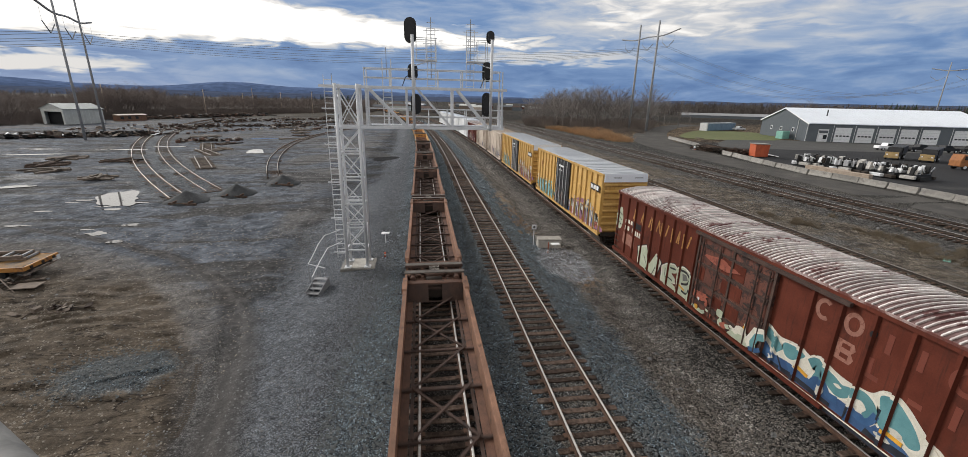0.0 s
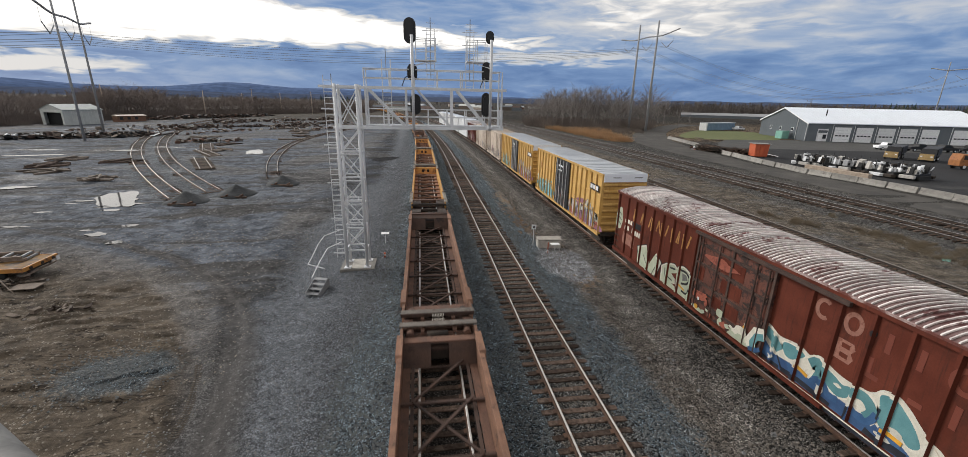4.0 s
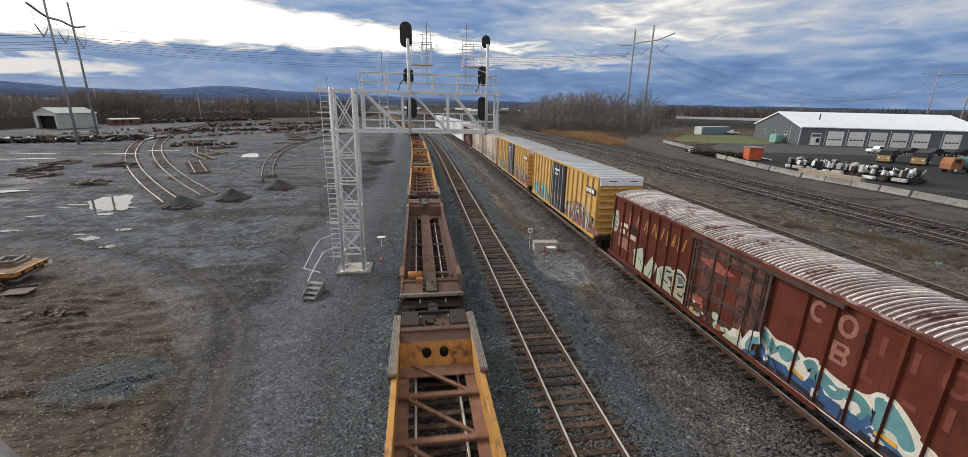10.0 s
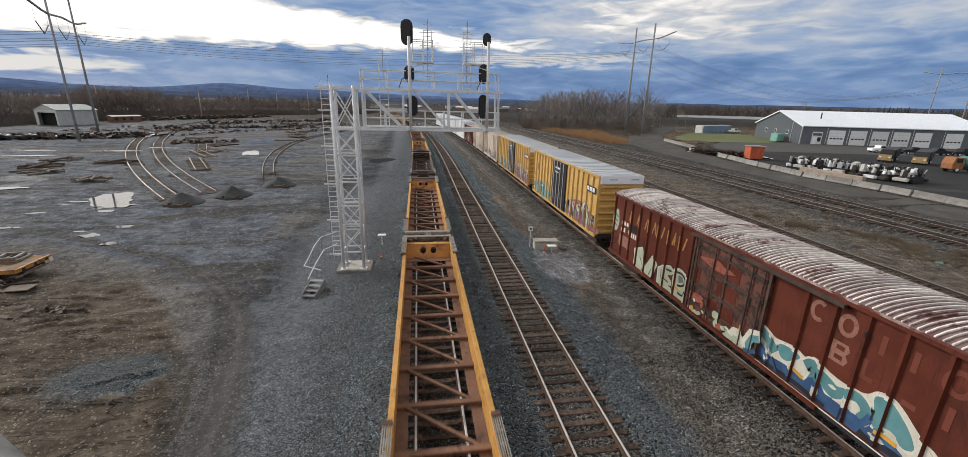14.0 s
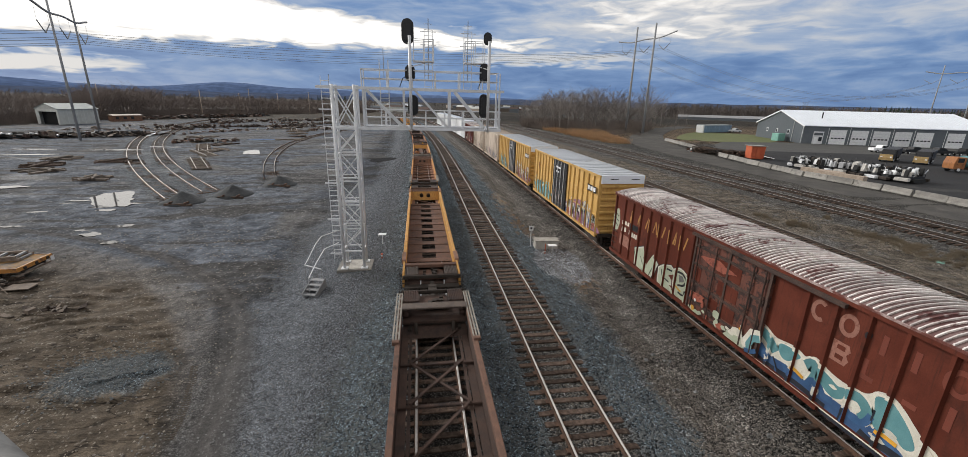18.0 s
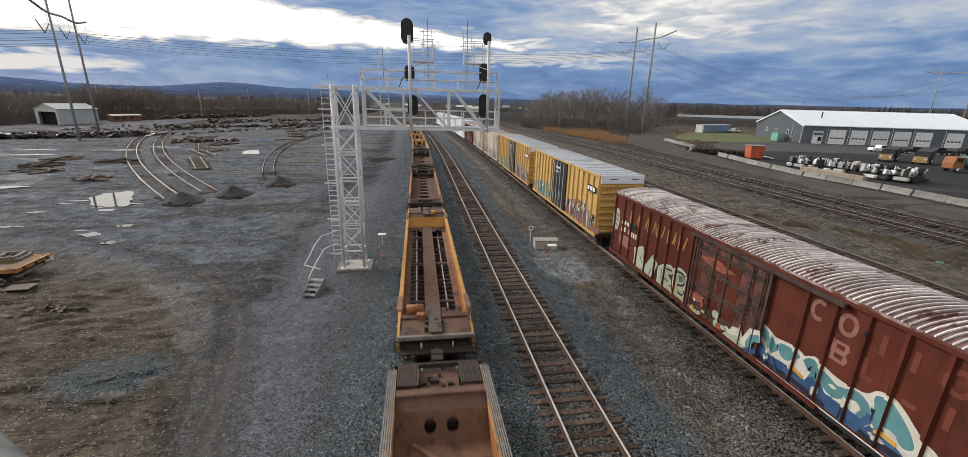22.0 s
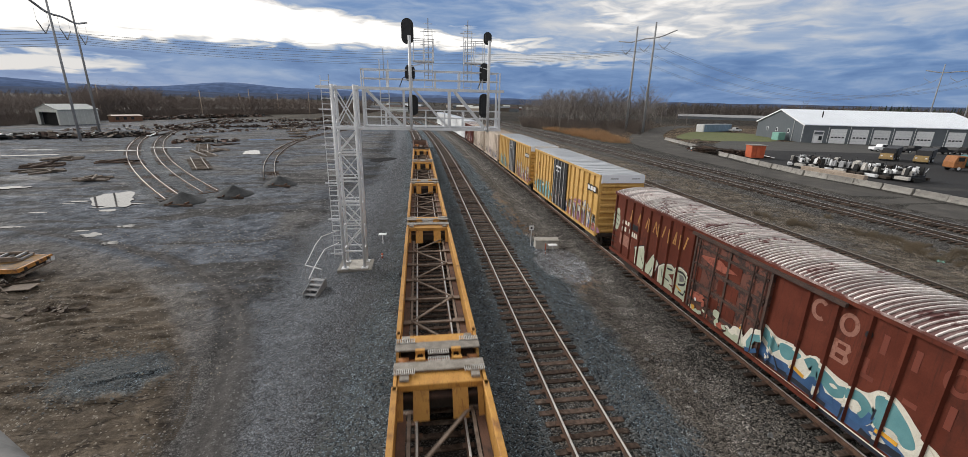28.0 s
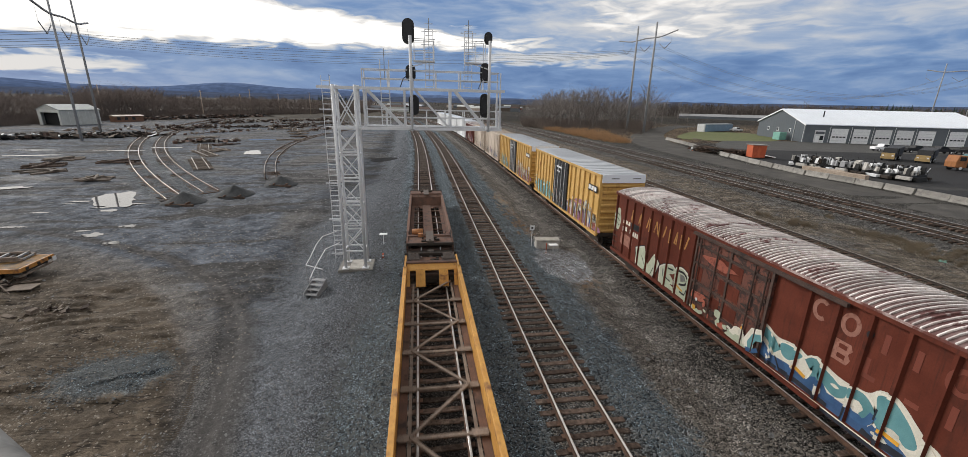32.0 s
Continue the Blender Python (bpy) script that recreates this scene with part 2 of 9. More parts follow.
M["shedroof"] = mat("dull_green_grey_roof", (0.27, 0.30, 0.29), (0.33, 0.36, 0.35), 0.6, 0.6, 0.1, 0.1, gr=0.06)
M["oldconcrete"] = mat("stained_barrier_concrete", (0.21, 0.20, 0.185), (0.30, 0.285, 0.26), 1.0, 0.9, 0, 0.3, 30, (0.14, 0.13, 0.12), 1.2, 0.52, 0.7, 0.15)
M["woodtwig"] = mat("dark_bare_woods", (0.135, 0.110, 0.097), (0.205, 0.170, 0.150), 0.05, 0.95, 0, 0.0, 5, vary=0.2)
M["farwood"] = mat("dull_far_woods", (0.085, 0.072, 0.066), (0.125, 0.106, 0.096), 0.03, 0.95, 0, 0.0, 5, vary=0.2)
M["weed"] = mat("dull_brown_weeds", (0.215, 0.175, 0.125), (0.31, 0.255, 0.185), 0.5, 0.95, 0, 0.3, 9)
M["dark"] = mat("dark_interior", (0.02, 0.02, 0.021), (0.03, 0.03, 0.03), 2, 0.9, 0, 0.1)
M["asphalt"] = mat("dark_asphalt", (0.034, 0.034, 0.036), (0.050, 0.050, 0.052), 0.25, 0.9, 0, 0.15, 12, (0.075, 0.073, 0.07), 0.06, 0.55, 0.70, spec=0.1)
M["paleasphalt"] = mat("dry_pale_asphalt", (0.085, 0.084, 0.082), (0.115, 0.113, 0.109), 0.2, 0.9, 0, 0.15, 12, spec=0.1)
M["palewood"] = mat("pale_planed_wood", (0.34, 0.27, 0.21), (0.44, 0.36, 0.29), 2.0, 0.85, 0, 0.2, 25, (0.22, 0.16, 0.12), 1.5, 0.56, 0.72)
M["gravelroad"] = mat("dark_gravel_road", (0.075, 0.071, 0.067), (0.115, 0.108, 0.100), 0.35, 0.95, 0, 0.6, 6, (0.135, 0.126, 0.116), 0.14, 0.54, 0.68, spec=0.1)
M["grass"] = mat("short_green_grass", (0.105, 0.125, 0.042), (0.150, 0.160, 0.065), 0.5, 0.95, 0, 0.5, 9, (0.16, 0.13, 0.06), 0.2, 0.56, 0.7)
M["drygrass"] = mat("dry_reed_grass", (0.38, 0.245, 0.14), (0.48, 0.32, 0.19), 0.5, 0.95, 0, 0.5, 9)
M["twig"] = mat("bare_grey_brown_twigs", (0.150, 0.132, 0.122), (0.235, 0.210, 0.194), 0.15, 0.95, 0, 0.0, 5, vary=0.2)
M["brush"] = mat("dull_red_brown_brush", (0.165, 0.138, 0.121), (0.245, 0.206, 0.180), 0.1, 0.95, 0, 0.0, 5, vary=0.2)
M["pine"] = mat("dark_evergreen", (0.02, 0.032, 0.02), (0.035, 0.05, 0.03), 0.2, 0.95, 0, 0.0, 5, vary=0.2)
M["orangered"] = mat("faded_orange_red_paint", (0.42, 0.085, 0.035), (0.50, 0.12, 0.05), 1.0, 0.6, 0, 0.1, gr=0.06)
M["tan"] = mat("tan_machine_paint", (0.36, 0.25, 0.11), (0.43, 0.30, 0.14), 1.5, 0.5, 0, 0.1)
M["pylon"] = mat("weathered_pole_steel", (0.25, 0.255, 0.265), (0.32, 0.325, 0.335), 0.8, 0.75, 0.1, 0.1)
M["wood"] = mat("grey_weathered_wood", (0.115, 0.090, 0.072), (0.185, 0.150, 0.122), 3, 0.9, 0, 0.4, 40, vary=0.3)
M["stone"] = mat("dark_ballast_heap", (0.030, 0.033, 0.036), (0.056, 0.059, 0.063), 4, 0.95, 0, 0.8, 14)
M["glass"] = mat("dark_window_glass", (0.03, 0.035, 0.04), (0.04, 0.045, 0.05), 1, 0.08, 0, 0.0)
M["rubber"] = mat("black_rubber", (0.014, 0.014, 0.014), (0.024, 0.024, 0.024), 4, 0.8, 0, 0.2)
M["teal"] = mat("teal_paint", (0.085, 0.215, 0.235), (0.12, 0.27, 0.285), 2, 0.55, 0, 0.05, gr=0.06)
M["cyan"] = mat("pale_cyan_paint", (0.20, 0.42, 0.44), (0.27, 0.50, 0.52), 2, 0.55, 0, 0.05, gr=0.06)
M["navy"] = mat("deep_blue_paint", (0.035, 0.075, 0.17), (0.05, 0.11, 0.23), 2, 0.55, 0, 0.05, gr=0.06)
M["bluetank"] = mat("pale_blue_sheet", (0.16, 0.24, 0.33), (0.20, 0.29, 0.39), 1, 0.5, 0, 0.1, gr=0.06)
M["greenmint"] = mat("mint_green_paint", (0.20, 0.42, 0.36), (0.24, 0.48, 0.41), 1, 0.5, 0, 0.05)
M["purple"] = mat("dull_purple_paint", (0.20, 0.09, 0.14), (0.27, 0.13, 0.18), 2, 0.6, 0, 0.05)
M["creampaint"] = mat("cream_white_paint", (0.58, 0.55, 0.46), (0.66, 0.63, 0.55), 3, 0.6, 0, 0.05, 30, (0.42, 0.36, 0.27), 3.0, 0.58, 0.72, gr=0.06)
M["palegreen"] = mat("pale_green_paint", (0.36, 0.40, 0.29), (0.45, 0.48, 0.37), 3, 0.6, 0, 0.05, gr=0.06)
M["amber"] = mat("amber_paint", (0.60, 0.30, 0.03), (0.66, 0.35, 0.05), 2, 0.55, 0, 0.05, gr=0.06)
M["fadedwhite"] = mat("faded_lettering", (0.25, 0.110, 0.080), (0.31, 0.150, 0.112), 6, 0.7, 0, 0.05, 40, (0.20, 0.075, 0.05), 5, 0.5, 0.62, gr=0.06)
M["fadedgold"] = mat("faded_gold_lettering", (0.40, 0.19, 0.05), (0.46, 0.24, 0.07), 6, 0.7, 0, 0.05, 40, (0.19, 0.06, 0.04), 5, 0.5, 0.62, gr=0.06)
M["deckboard"] = mat("dirty_trailer_deck", (0.15, 0.085, 0.035), (0.27, 0.15, 0.05), 2.0, 0.85, 0, 0.3, 30, (0.07, 0.05, 0.035), 1.4, 0.48, 0.62)
M["ochre"] = mat("grimy_ochre_paint", (0.40, 0.17, 0.04), (0.50, 0.235, 0.055), 1.6, 0.65, 0, 0.15, 30, (0.12, 0.055, 0.03), 1.2, 0.50, 0.66, 0.1, (0.16, 0.07, 0.035), gr=0.06)
M["treadplate"] = mat("dark_tread_steel", (0.070, 0.053, 0.044), (0.115, 0.088, 0.072), 4, 0.7, 0.1, 0.2, 50, (0.07, 0.05, 0.04), 2.0, 0.55, 0.7)
M["fadedred"] = mat("ghost_of_lettering", (0.150, 0.038, 0.023), (0.172, 0.044, 0.027), 6, 0.7, 0, 0.05, 40, gr=0.06)
M["redrib"] = mat("white_rib_paint", (0.80, 0.77, 0.74), (0.60, 0.53, 0.51), 2.6, 0.65, 0, 0.15, 30, (0.20, 0.092, 0.086), 1.0, 0.54, 0.64, 0.28, gr=0.1, still=True)
M["navyblack"] = mat("blue_black_paint", (0.018, 0.021, 0.030), (0.028, 0.033, 0.045), 2, 0.5, 0, 0.05, gr=0.06)
M["eaves"] = mat("chipped_eaves_paint", (0.42, 0.33, 0.31), (0.28, 0.18, 0.165), 3.0, 0.7, 0, 0.2, 30, (0.13, 0.045, 0.036), 1.6, 0.46, 0.56, 0.0)
M["blue"] = mat("mid_blue_paint", (0.036, 0.088, 0.19), (0.054, 0.125, 0.26), 2, 0.55, 0, 0.05, gr=0.06)
M["rubbedred"] = mat("rubbed_red_paint", (0.30, 0.085, 0.055), (0.36, 0.11, 0.07), 3, 0.65, 0, 0.05, 30, (0.17, 0.05, 0.035), 4.0, 0.5, 0.62, gr=0.06)


# ---------------------------------------------------------------- mesh helpers
def box(bm, x0, x1, y0, y1, z0, z1):
    v = [bm.verts.new((x, y, z)) for z in (z0, z1) for y in (y0, y1) for x in (x0, x1)]
    for f in ((0, 2, 3, 1), (4, 5, 7, 6), (0, 1, 5, 4), (2, 6, 7, 3), (0, 4, 6, 2), (1, 3, 7, 5)):
        bm.faces.new([v[i] for i in f])
    return v


def beam(bm, p, q, w, h=None, up=(0, 0, 1)):
    """A square bar from p to q."""
    h = w if h is None else h
    p, q = Vector(p), Vector(q)
    d = (q - p).normalized()
    u = Vector(up)
    if abs(d.dot(u)) > 0.98:
        u = Vector((0, 1, 0))
    s = d.cross(u).normalized()
    u = s.cross(d)
    ring = [(-w / 2, -h / 2), (w / 2, -h / 2), (w / 2, h / 2), (-w / 2, h / 2)]
    a = [bm.verts.new(p + s * i + u * j) for i, j in ring]
    b = [bm.verts.new(q + s * i + u * j) for i, j in ring]
    for i in range(4):
        bm.faces.new((a[i], a[(i + 1) % 4], b[(i + 1) % 4], b[i]))
    bm.faces.new(a[::-1]), bm.faces.new(b)


def tube(bm, p, q, r, r2=None, n=8):
    """A round bar from p to q."""
    r2 = r if r2 is None else r2
    p, q = Vector(p), Vector(q)
    d = (q - p).normalized()
    u = Vector((0, 0, 1)) if abs(d.z) < 0.95 else Vector((0, 1, 0))
    s = d.cross(u).normalized()
    u = s.cross(d)
    a, b = [], []
    for i in range(n):
        w = 2 * math.pi * i / n
        o = s * math.cos(w) + u * math.sin(w)
        a.append(bm.verts.new(p + o * r)), b.append(bm.verts.new(q + o * r2))
    for i in range(n):
        f = bm.faces.new((a[i], a[(i + 1) % n], b[(i + 1) % n], b[i]))
        f.smooth = n > 6
    bm.faces.new(a[::-1]), bm.faces.new(b)


def prism(bm, pts, axis, a, b):
    """A flat outline (two coordinates each) carried along an axis from a to b."""
    def at(p, t):
        c = list(p)
        c.insert(axis, t)
        return c
    lo = [bm.verts.new(at(p, a)) for p in pts]
    hi = [bm.verts.new(at(p, b)) for p in pts]
    k = len(pts)
    for i in range(k):
        bm.faces.new((lo[i], lo[(i + 1) % k], hi[(i + 1) % k], hi[i]))
    bm.faces.new(lo[::-1]), bm.faces.new(hi)


def sweep(bm, pts, r, n=6):
    """One round bar along a line of points."""
    rings = []
    for i, p in enumerate(pts):
        d = (pts[min(i + 1, len(pts) - 1)] - pts[max(i - 1, 0)]).normalized()
        u = Vector((0, 0, 1)) if abs(d.z) < 0.95 else Vector((0, 1, 0))
        s = d.cross(u).normalized()
        u = s.cross(d)
        rings.append([bm.verts.new(p + s * math.cos(6.2832 * k / n) * r + u * math.sin(6.2832 * k / n) * r) for k in range(n)])
    for a, b in zip(rings, rings[1:]):
        for k in range(n):
            bm.faces.new((a[k], a[(k + 1) % n], b[(k + 1) % n], b[k]))
    bm.faces.new(rings[0][::-1]), bm.faces.new(rings[-1])


def finish(bm, name, bevel=0.0):
    if bevel:
        bmesh.ops.bevel(bm, geom=bm.edges[:], offset=bevel, segments=1, affect="EDGES", profile=0.5, clamp_overlap=True)
    bmesh.ops.recalc_face_normals(bm, faces=bm.faces[:])
    me = bpy.data.meshes.new(name)
    bm.to_mesh(me)
    bm.free()
    return me


def part(name, bm, material, parent, label="", bevel=0.0):
    me = finish(bm, name, bevel)
    me.materials.append(M[material])
    ob = new(name, me)
    ob.parent = parent
    if label:
        tagged(ob, label)
    return ob


def solo(name, bm, material, label, category, group="", kind="", at=None, bevel=0.0):
    """A thing that is one mesh."""
    me = finish(bm, name, bevel)
    me.materials.append(M[material])
    ob = new(name, me)
    if at is not None:
        ob.matrix_basis = at
    return tagged(ob, label, category, group, kind)


def empty(name, label, category, at=None, group="", kind=""):
    ob = new(name)
    ob.empty_display_size = 0.3
    if at is not None:
        ob.matrix_basis = at
    return tagged(ob, label, category, group, kind)


def share(name, me, parent, m):
    ob = new(name, me)
    ob.parent = parent
    ob.matrix_basis = m
    return ob


def B(*boxes):
    bm = bmesh.new()
    for b in boxes:
        box(bm, *b)
    return bm


# ---------------------------------------------------------------- the lines of the tracks
TRAIN, MIDDLE, BOXES = 0.52, 5.04, 13.37


def bend(y):
    """Sideways shift of the three parallel tracks, straight at first and then curving away."""
    return -3.3e-4 * max(0.0, y - 63.0) ** 2


def spur_x(y):
    return 29.05 + 0.0103 * y


def main_x(y):
    return 43.4 - 0.030 * y - 2.0e-5 * max(0.0, y - 80) ** 2


def bed(x, y, c, half=1.55, fall=1.6):
    """How far a point lies within a track bed: 1 on the crown, 0 off the shoulder."""
    return min(1.0, max(0.0, 1 - (abs(x - c) - half) / fall))


def ground_z(x, y):
    left = min(1.0, max(0.0, (-2.0 - x) / 6.0))
    left = left * left * (3 - 2 * left)
    z = -0.55 - 0.5 * left
    k = max(bed(x, y, TRAIN + bend(y)), bed(x, y, MIDDLE + bend(y)), bed(x, y, BOXES + bend(y), 1.45, 1.1),
            bed(x, y, spur_x(y), 1.4, 1.0), bed(x, y, main_x(y)), bed(x, y, main_x(y) + 4.6))
    if TRAIN + bend(y) < x < MIDDLE + bend(y):
        k = max(k, 0.62)
    z += (-0.215 - z) * k
    near = max(0.0, 1 - max(0.0, math.hypot(x, y - 20) - 60) / 60)
    if near > 0:
        z += near * (1 - k) * (0.10 * noise.noise((x * 0.33, y * 0.33, 1.7)) + 0.05 * noise.noise((x * 1.1, y * 1.1, 5.1)))
        z += near * k * 0.035 * noise.noise((x * 2.1, y * 2.1, 9.0))
        rut = math.sin(x * 1.9 + 0.5 * y + 2.5 * noise.noise((x * 0.15, y * 0.15, 0)))
        z += near * max(0.0, left - 0.6) * 0.07 * rut
    d = y - 11.5
    path = x + 6.7 + 0.18 * d + 0.0012 * d ** 3
    mud = min(1.0, max(0.0, (-0.9 - path - 0.17 * d) / 1.5)) * min(1.0, max(0.0, (28.0 - y) / 4.0))
    if mud > 0:
        f = (y * 0.95 + 1.4 * noise.noise((x * 0.22, y * 0.25, 3.3)) + 0.4 * noise.noise((x * 0.9, y * 0.5, 1.3))) % 1.0
        gate = min(1.0, max(0.0, 3.0 * noise.noise((x * 0.42, y * 0.5, 8.0)) + 0.3))
        z += mud * gate * 0.17 * (1 - f) * min(1.0, f * 12)
        z += mud * (0.05 * noise.noise((x * 1.2, y * 2.4, 2.0)) + 0.025 * noise.noise((x * 3.5, y * 4.0, 2.0)))
    if abs(path) < 2.2 and 7 < y < 36:
        z += 0.045 * math.sin(path * 5.5 + 1.5 * noise.noise((x * 0.4, y * 0.4, 0.0))) * (1 - abs(path) / 2.2)
    hx, hy = (x + 12.0) / 2.3, (y - 16.0) / 1.7
    if hx * hx + hy * hy < 1:
        z += 0.16 * (1 - hx * hx - hy * hy) ** 1.5
    return z


def make_ground():
    def axis(lo, hi, step, far):
        v = list(np.arange(lo, hi + step / 2, step))
        s = step
        while v[-1] < far:
            s *= 1.35
            v.append(v[-1] + s)
        s = step
        while v[0] > -far:
            s *= 1.35
            v.insert(0, v[0] - s)
        return v
    xs = [x for x in axis(-26.0, 34.0, 0.4, 4500.0) if not -24 < x < -8] + list(np.arange(-24, -7.99, 0.16))
    ys = [y for y in axis(6.0, 70.0, 0.5, 4600.0) if not 9.5 < y < 26] + list(np.arange(9.5, 26.01, 0.12))
    xs.sort(), ys.sort()
    verts = [(x, y, ground_z(x, y)) for y in ys for x in xs]
    w = len(xs)
    faces = [(j * w + i, j * w + i + 1, (j + 1) * w + i + 1, (j + 1) * w + i) for j in range(len(ys) - 1) for i in range(w - 1)]
    me = bpy.data.meshes.new("ground")
    me.from_pydata(verts, [], faces)
    for p in me.polygons:
        p.use_smooth = True
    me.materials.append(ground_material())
    tagged(new("ground", me), "bare rail yard ground of grey gravel, ballast and brown mud", "ground", kind="structure")


def ground_material():
    m = bpy.data.materials.new("yard_ground")
    m.use_nodes = True
    n = Nodes(m.node_tree)
    co = n.add("ShaderNodeTexCoord").outputs["Object"]
    x, y, z = n.xyz(co)
    big = n.noise(co, 0.11, 5, 0.6, 0.5)
    mid = n.noise(co, 0.7, 5, 0.62, 0.4)
    jig = n.add('ShaderNodeVectorMath', operation='ADD')
    warp = n.add('ShaderNodeTexNoise')
    n.put(warp.inputs['Vector'], co)
    warp.inputs['Scale'].default_value, warp.inputs['Detail'].default_value = 24.0, 2
    n.put(jig.inputs[0], co), n.put(jig.inputs[1], n.scaled(warp.outputs['Color'], (0.07, 0.07, 0.07)))
    stones = n.cells(jig.outputs[0], 22.0)
    stone_v = n.xyz(stones)[0]
    sdist = n.cells(jig.outputs[0], 22.0, "Distance")
    small = n.noise(co, 26.0, 3, 0.65)
    wob = n.math("MULTIPLY", n.math("SUBTRACT", mid, 0.5), 3.0)
    wide = n.math("MULTIPLY", n.math("SUBTRACT", big, 0.5), 14.0)
    past = n.math("MAXIMUM", n.math("SUBTRACT", y, 63.0), 0.0)
    xs = n.math("ADD", n.math("ADD", x, wob), n.math("MULTIPLY", n.math("MULTIPLY", past, past), 3.3e-4))
    xw = n.math("ADD", x, wide)
    yw = n.math("ADD", y, wide)
    # tones
    ballast = n.mix(stone_v, (0.026, 0.036, 0.046), (0.440, 0.540, 0.612))
    # mask of the gaps between stones, for crevice shade painted in below
    crevice_shade = n.step(sdist, 0.38, 0.60)
    clump = n.noise(co, 5.0, 6, 0.78)
    lumps = n.noise(co, 1.3, 6, 0.72, 0.6)
    speck = n.step(n.xyz(n.cells(co, 9.0))[1], 0.93, 0.99)
    ballast = n.mix(n.math("MULTIPLY", speck, 0.5), ballast, (0.34, 0.34, 0.33))
    gravel = n.mix(stone_v, (0.126, 0.137, 0.155), (0.360, 0.388, 0.430))
    gravel = n.mix(n.math("MULTIPLY", speck, 0.25), gravel, (0.46, 0.46, 0.46))
    grey = n.mix(n.step(mid, 0.3, 0.7), (0.062, 0.072, 0.090), (0.150, 0.166, 0.197))
    grey = n.mix(n.step(n.noise(co, 0.05, 6, 0.65, 1.0), 0.45, 0.62), grey, (0.135, 0.130, 0.128))
    grey = n.mix(n.step(n.noise(n.scaled(co, (0.5, 1.6, 1.0)), 0.14, 4, 0.55, 1.4), 0.48, 0.62), grey, (0.062, 0.060, 0.060))
    grey = n.mix(n.math('MULTIPLY', speck, 0.35), grey, (0.50, 0.49, 0.48))
    mud = n.mix(n.step(mid, 0.32, 0.68), (0.076, 0.060, 0.045), (0.130, 0.105, 0.080))
    strat = n.noise(n.scaled(co, (0.28, 1.5, 1.0)), 0.8, 5, 0.62, 1.0)
    mud = n.mix(n.math('MULTIPLY', n.step(strat, 0.50, 0.64), 0.4), mud, (0.135, 0.112, 0.090))
    # thin dark lines: the shadow under mud folds, painted into the colour
    fold_shade = n.step(n.math('ABSOLUTE', n.math('SUBTRACT', strat, 0.52)), 0.020, 0.004)
    fold_shade = n.math('MULTIPLY', fold_shade, n.step(n.noise(co, 0.45, 3, 0.6), 0.45, 0.52))
    mud = n.mix(n.math('MULTIPLY', fold_shade, 0.9), mud, (0.018, 0.014, 0.011))
    pebbly = n.step(n.noise(co, 0.35, 4, 0.6, 0.4), 0.50, 0.62)
    chips = n.math('MULTIPLY', n.step(n.xyz(n.cells(co, 17.0))[1], 0.90, 0.96), pebbly)
    mud = n.mix(n.math("MULTIPLY", n.math("MAXIMUM", chips, n.math("MULTIPLY", speck, 0.5)), 0.6), mud, (0.36, 0.33, 0.29))
    dirt = n.mix(stone_v, (0.100, 0.091, 0.082), (0.660, 0.620, 0.575))
    dirt = n.mix(n.math('MULTIPLY', n.step(n.math('ABSOLUTE', n.math('SUBTRACT', xs, 9.3)), 0.9, 0.2), 0.6), dirt, (0.190, 0.162, 0.135))
    dirt = n.mix(n.math("MULTIPLY", speck, 0.85), dirt, (0.66, 0.63, 0.59))
    weeds = n.mix(n.step(mid, 0.35, 0.65), (0.225, 0.186, 0.146), (0.390, 0.330, 0.262))
    weeds = n.mix(n.math('MULTIPLY', speck, 0.5), weeds, (0.46, 0.43, 0.39))
    weeds = n.mix(n.step(n.noise(co, 0.23, 5, 0.7), 0.50, 0.64), weeds, (0.310, 0.293, 0.275))
    # zones
    xh = n.math("ADD", x, n.math("MULTIPLY", wide, 0.45))
    c = n.mix(n.step(xh, -10.0, -7.4), grey, gravel)
    # the worn path of lorries, curving away from the tracks: d metres on, it lies at -6.7 - 0.18 d - 0.0012 d^3
    d = n.math("MAXIMUM", n.math("SUBTRACT", y, 9.0), -2.0)
    d = n.math("SUBTRACT", d, 2.5)
    curve = n.math("ADD", n.math("MULTIPLY", d, 0.18), n.math("MULTIPLY", n.math("MULTIPLY", d, n.math("MULTIPLY", d, d)), 0.0012))
    path = n.math("ADD", n.math("ADD", x, 6.7), curve)
    path = n.math("ADD", path, n.math("MULTIPLY", wob, 0.3))
    # brown mud on its far side
    verge = n.math("ADD", n.math("ADD", path, n.math("MULTIPLY", d, 0.17)), n.math("MULTIPLY", wide, 0.12))
    muddy = n.math("MULTIPLY", n.step(verge, -0.7, -1.9), n.step(yw, 30.0, 24.0))
    stony = n.math("MULTIPLY", n.math("MULTIPLY", n.step(verge, 1.8, -0.2), n.step(yw, 40.0, 28.0)), 0.7)
    c = n.mix(stony, c, n.mix(stone_v, (0.085, 0.077, 0.070), (0.240, 0.220, 0.202)))
    c = n.mix(muddy, c, mud)
    on = n.math("MULTIPLY", n.step(n.math("ABSOLUTE", path), 1.25, 0.35), n.step(y, 46.0, 34.0))
    rutted = n.math("SINE", n.math("ADD", n.math("MULTIPLY", path, 9.0), n.math("MULTIPLY", mid, 2.5)))
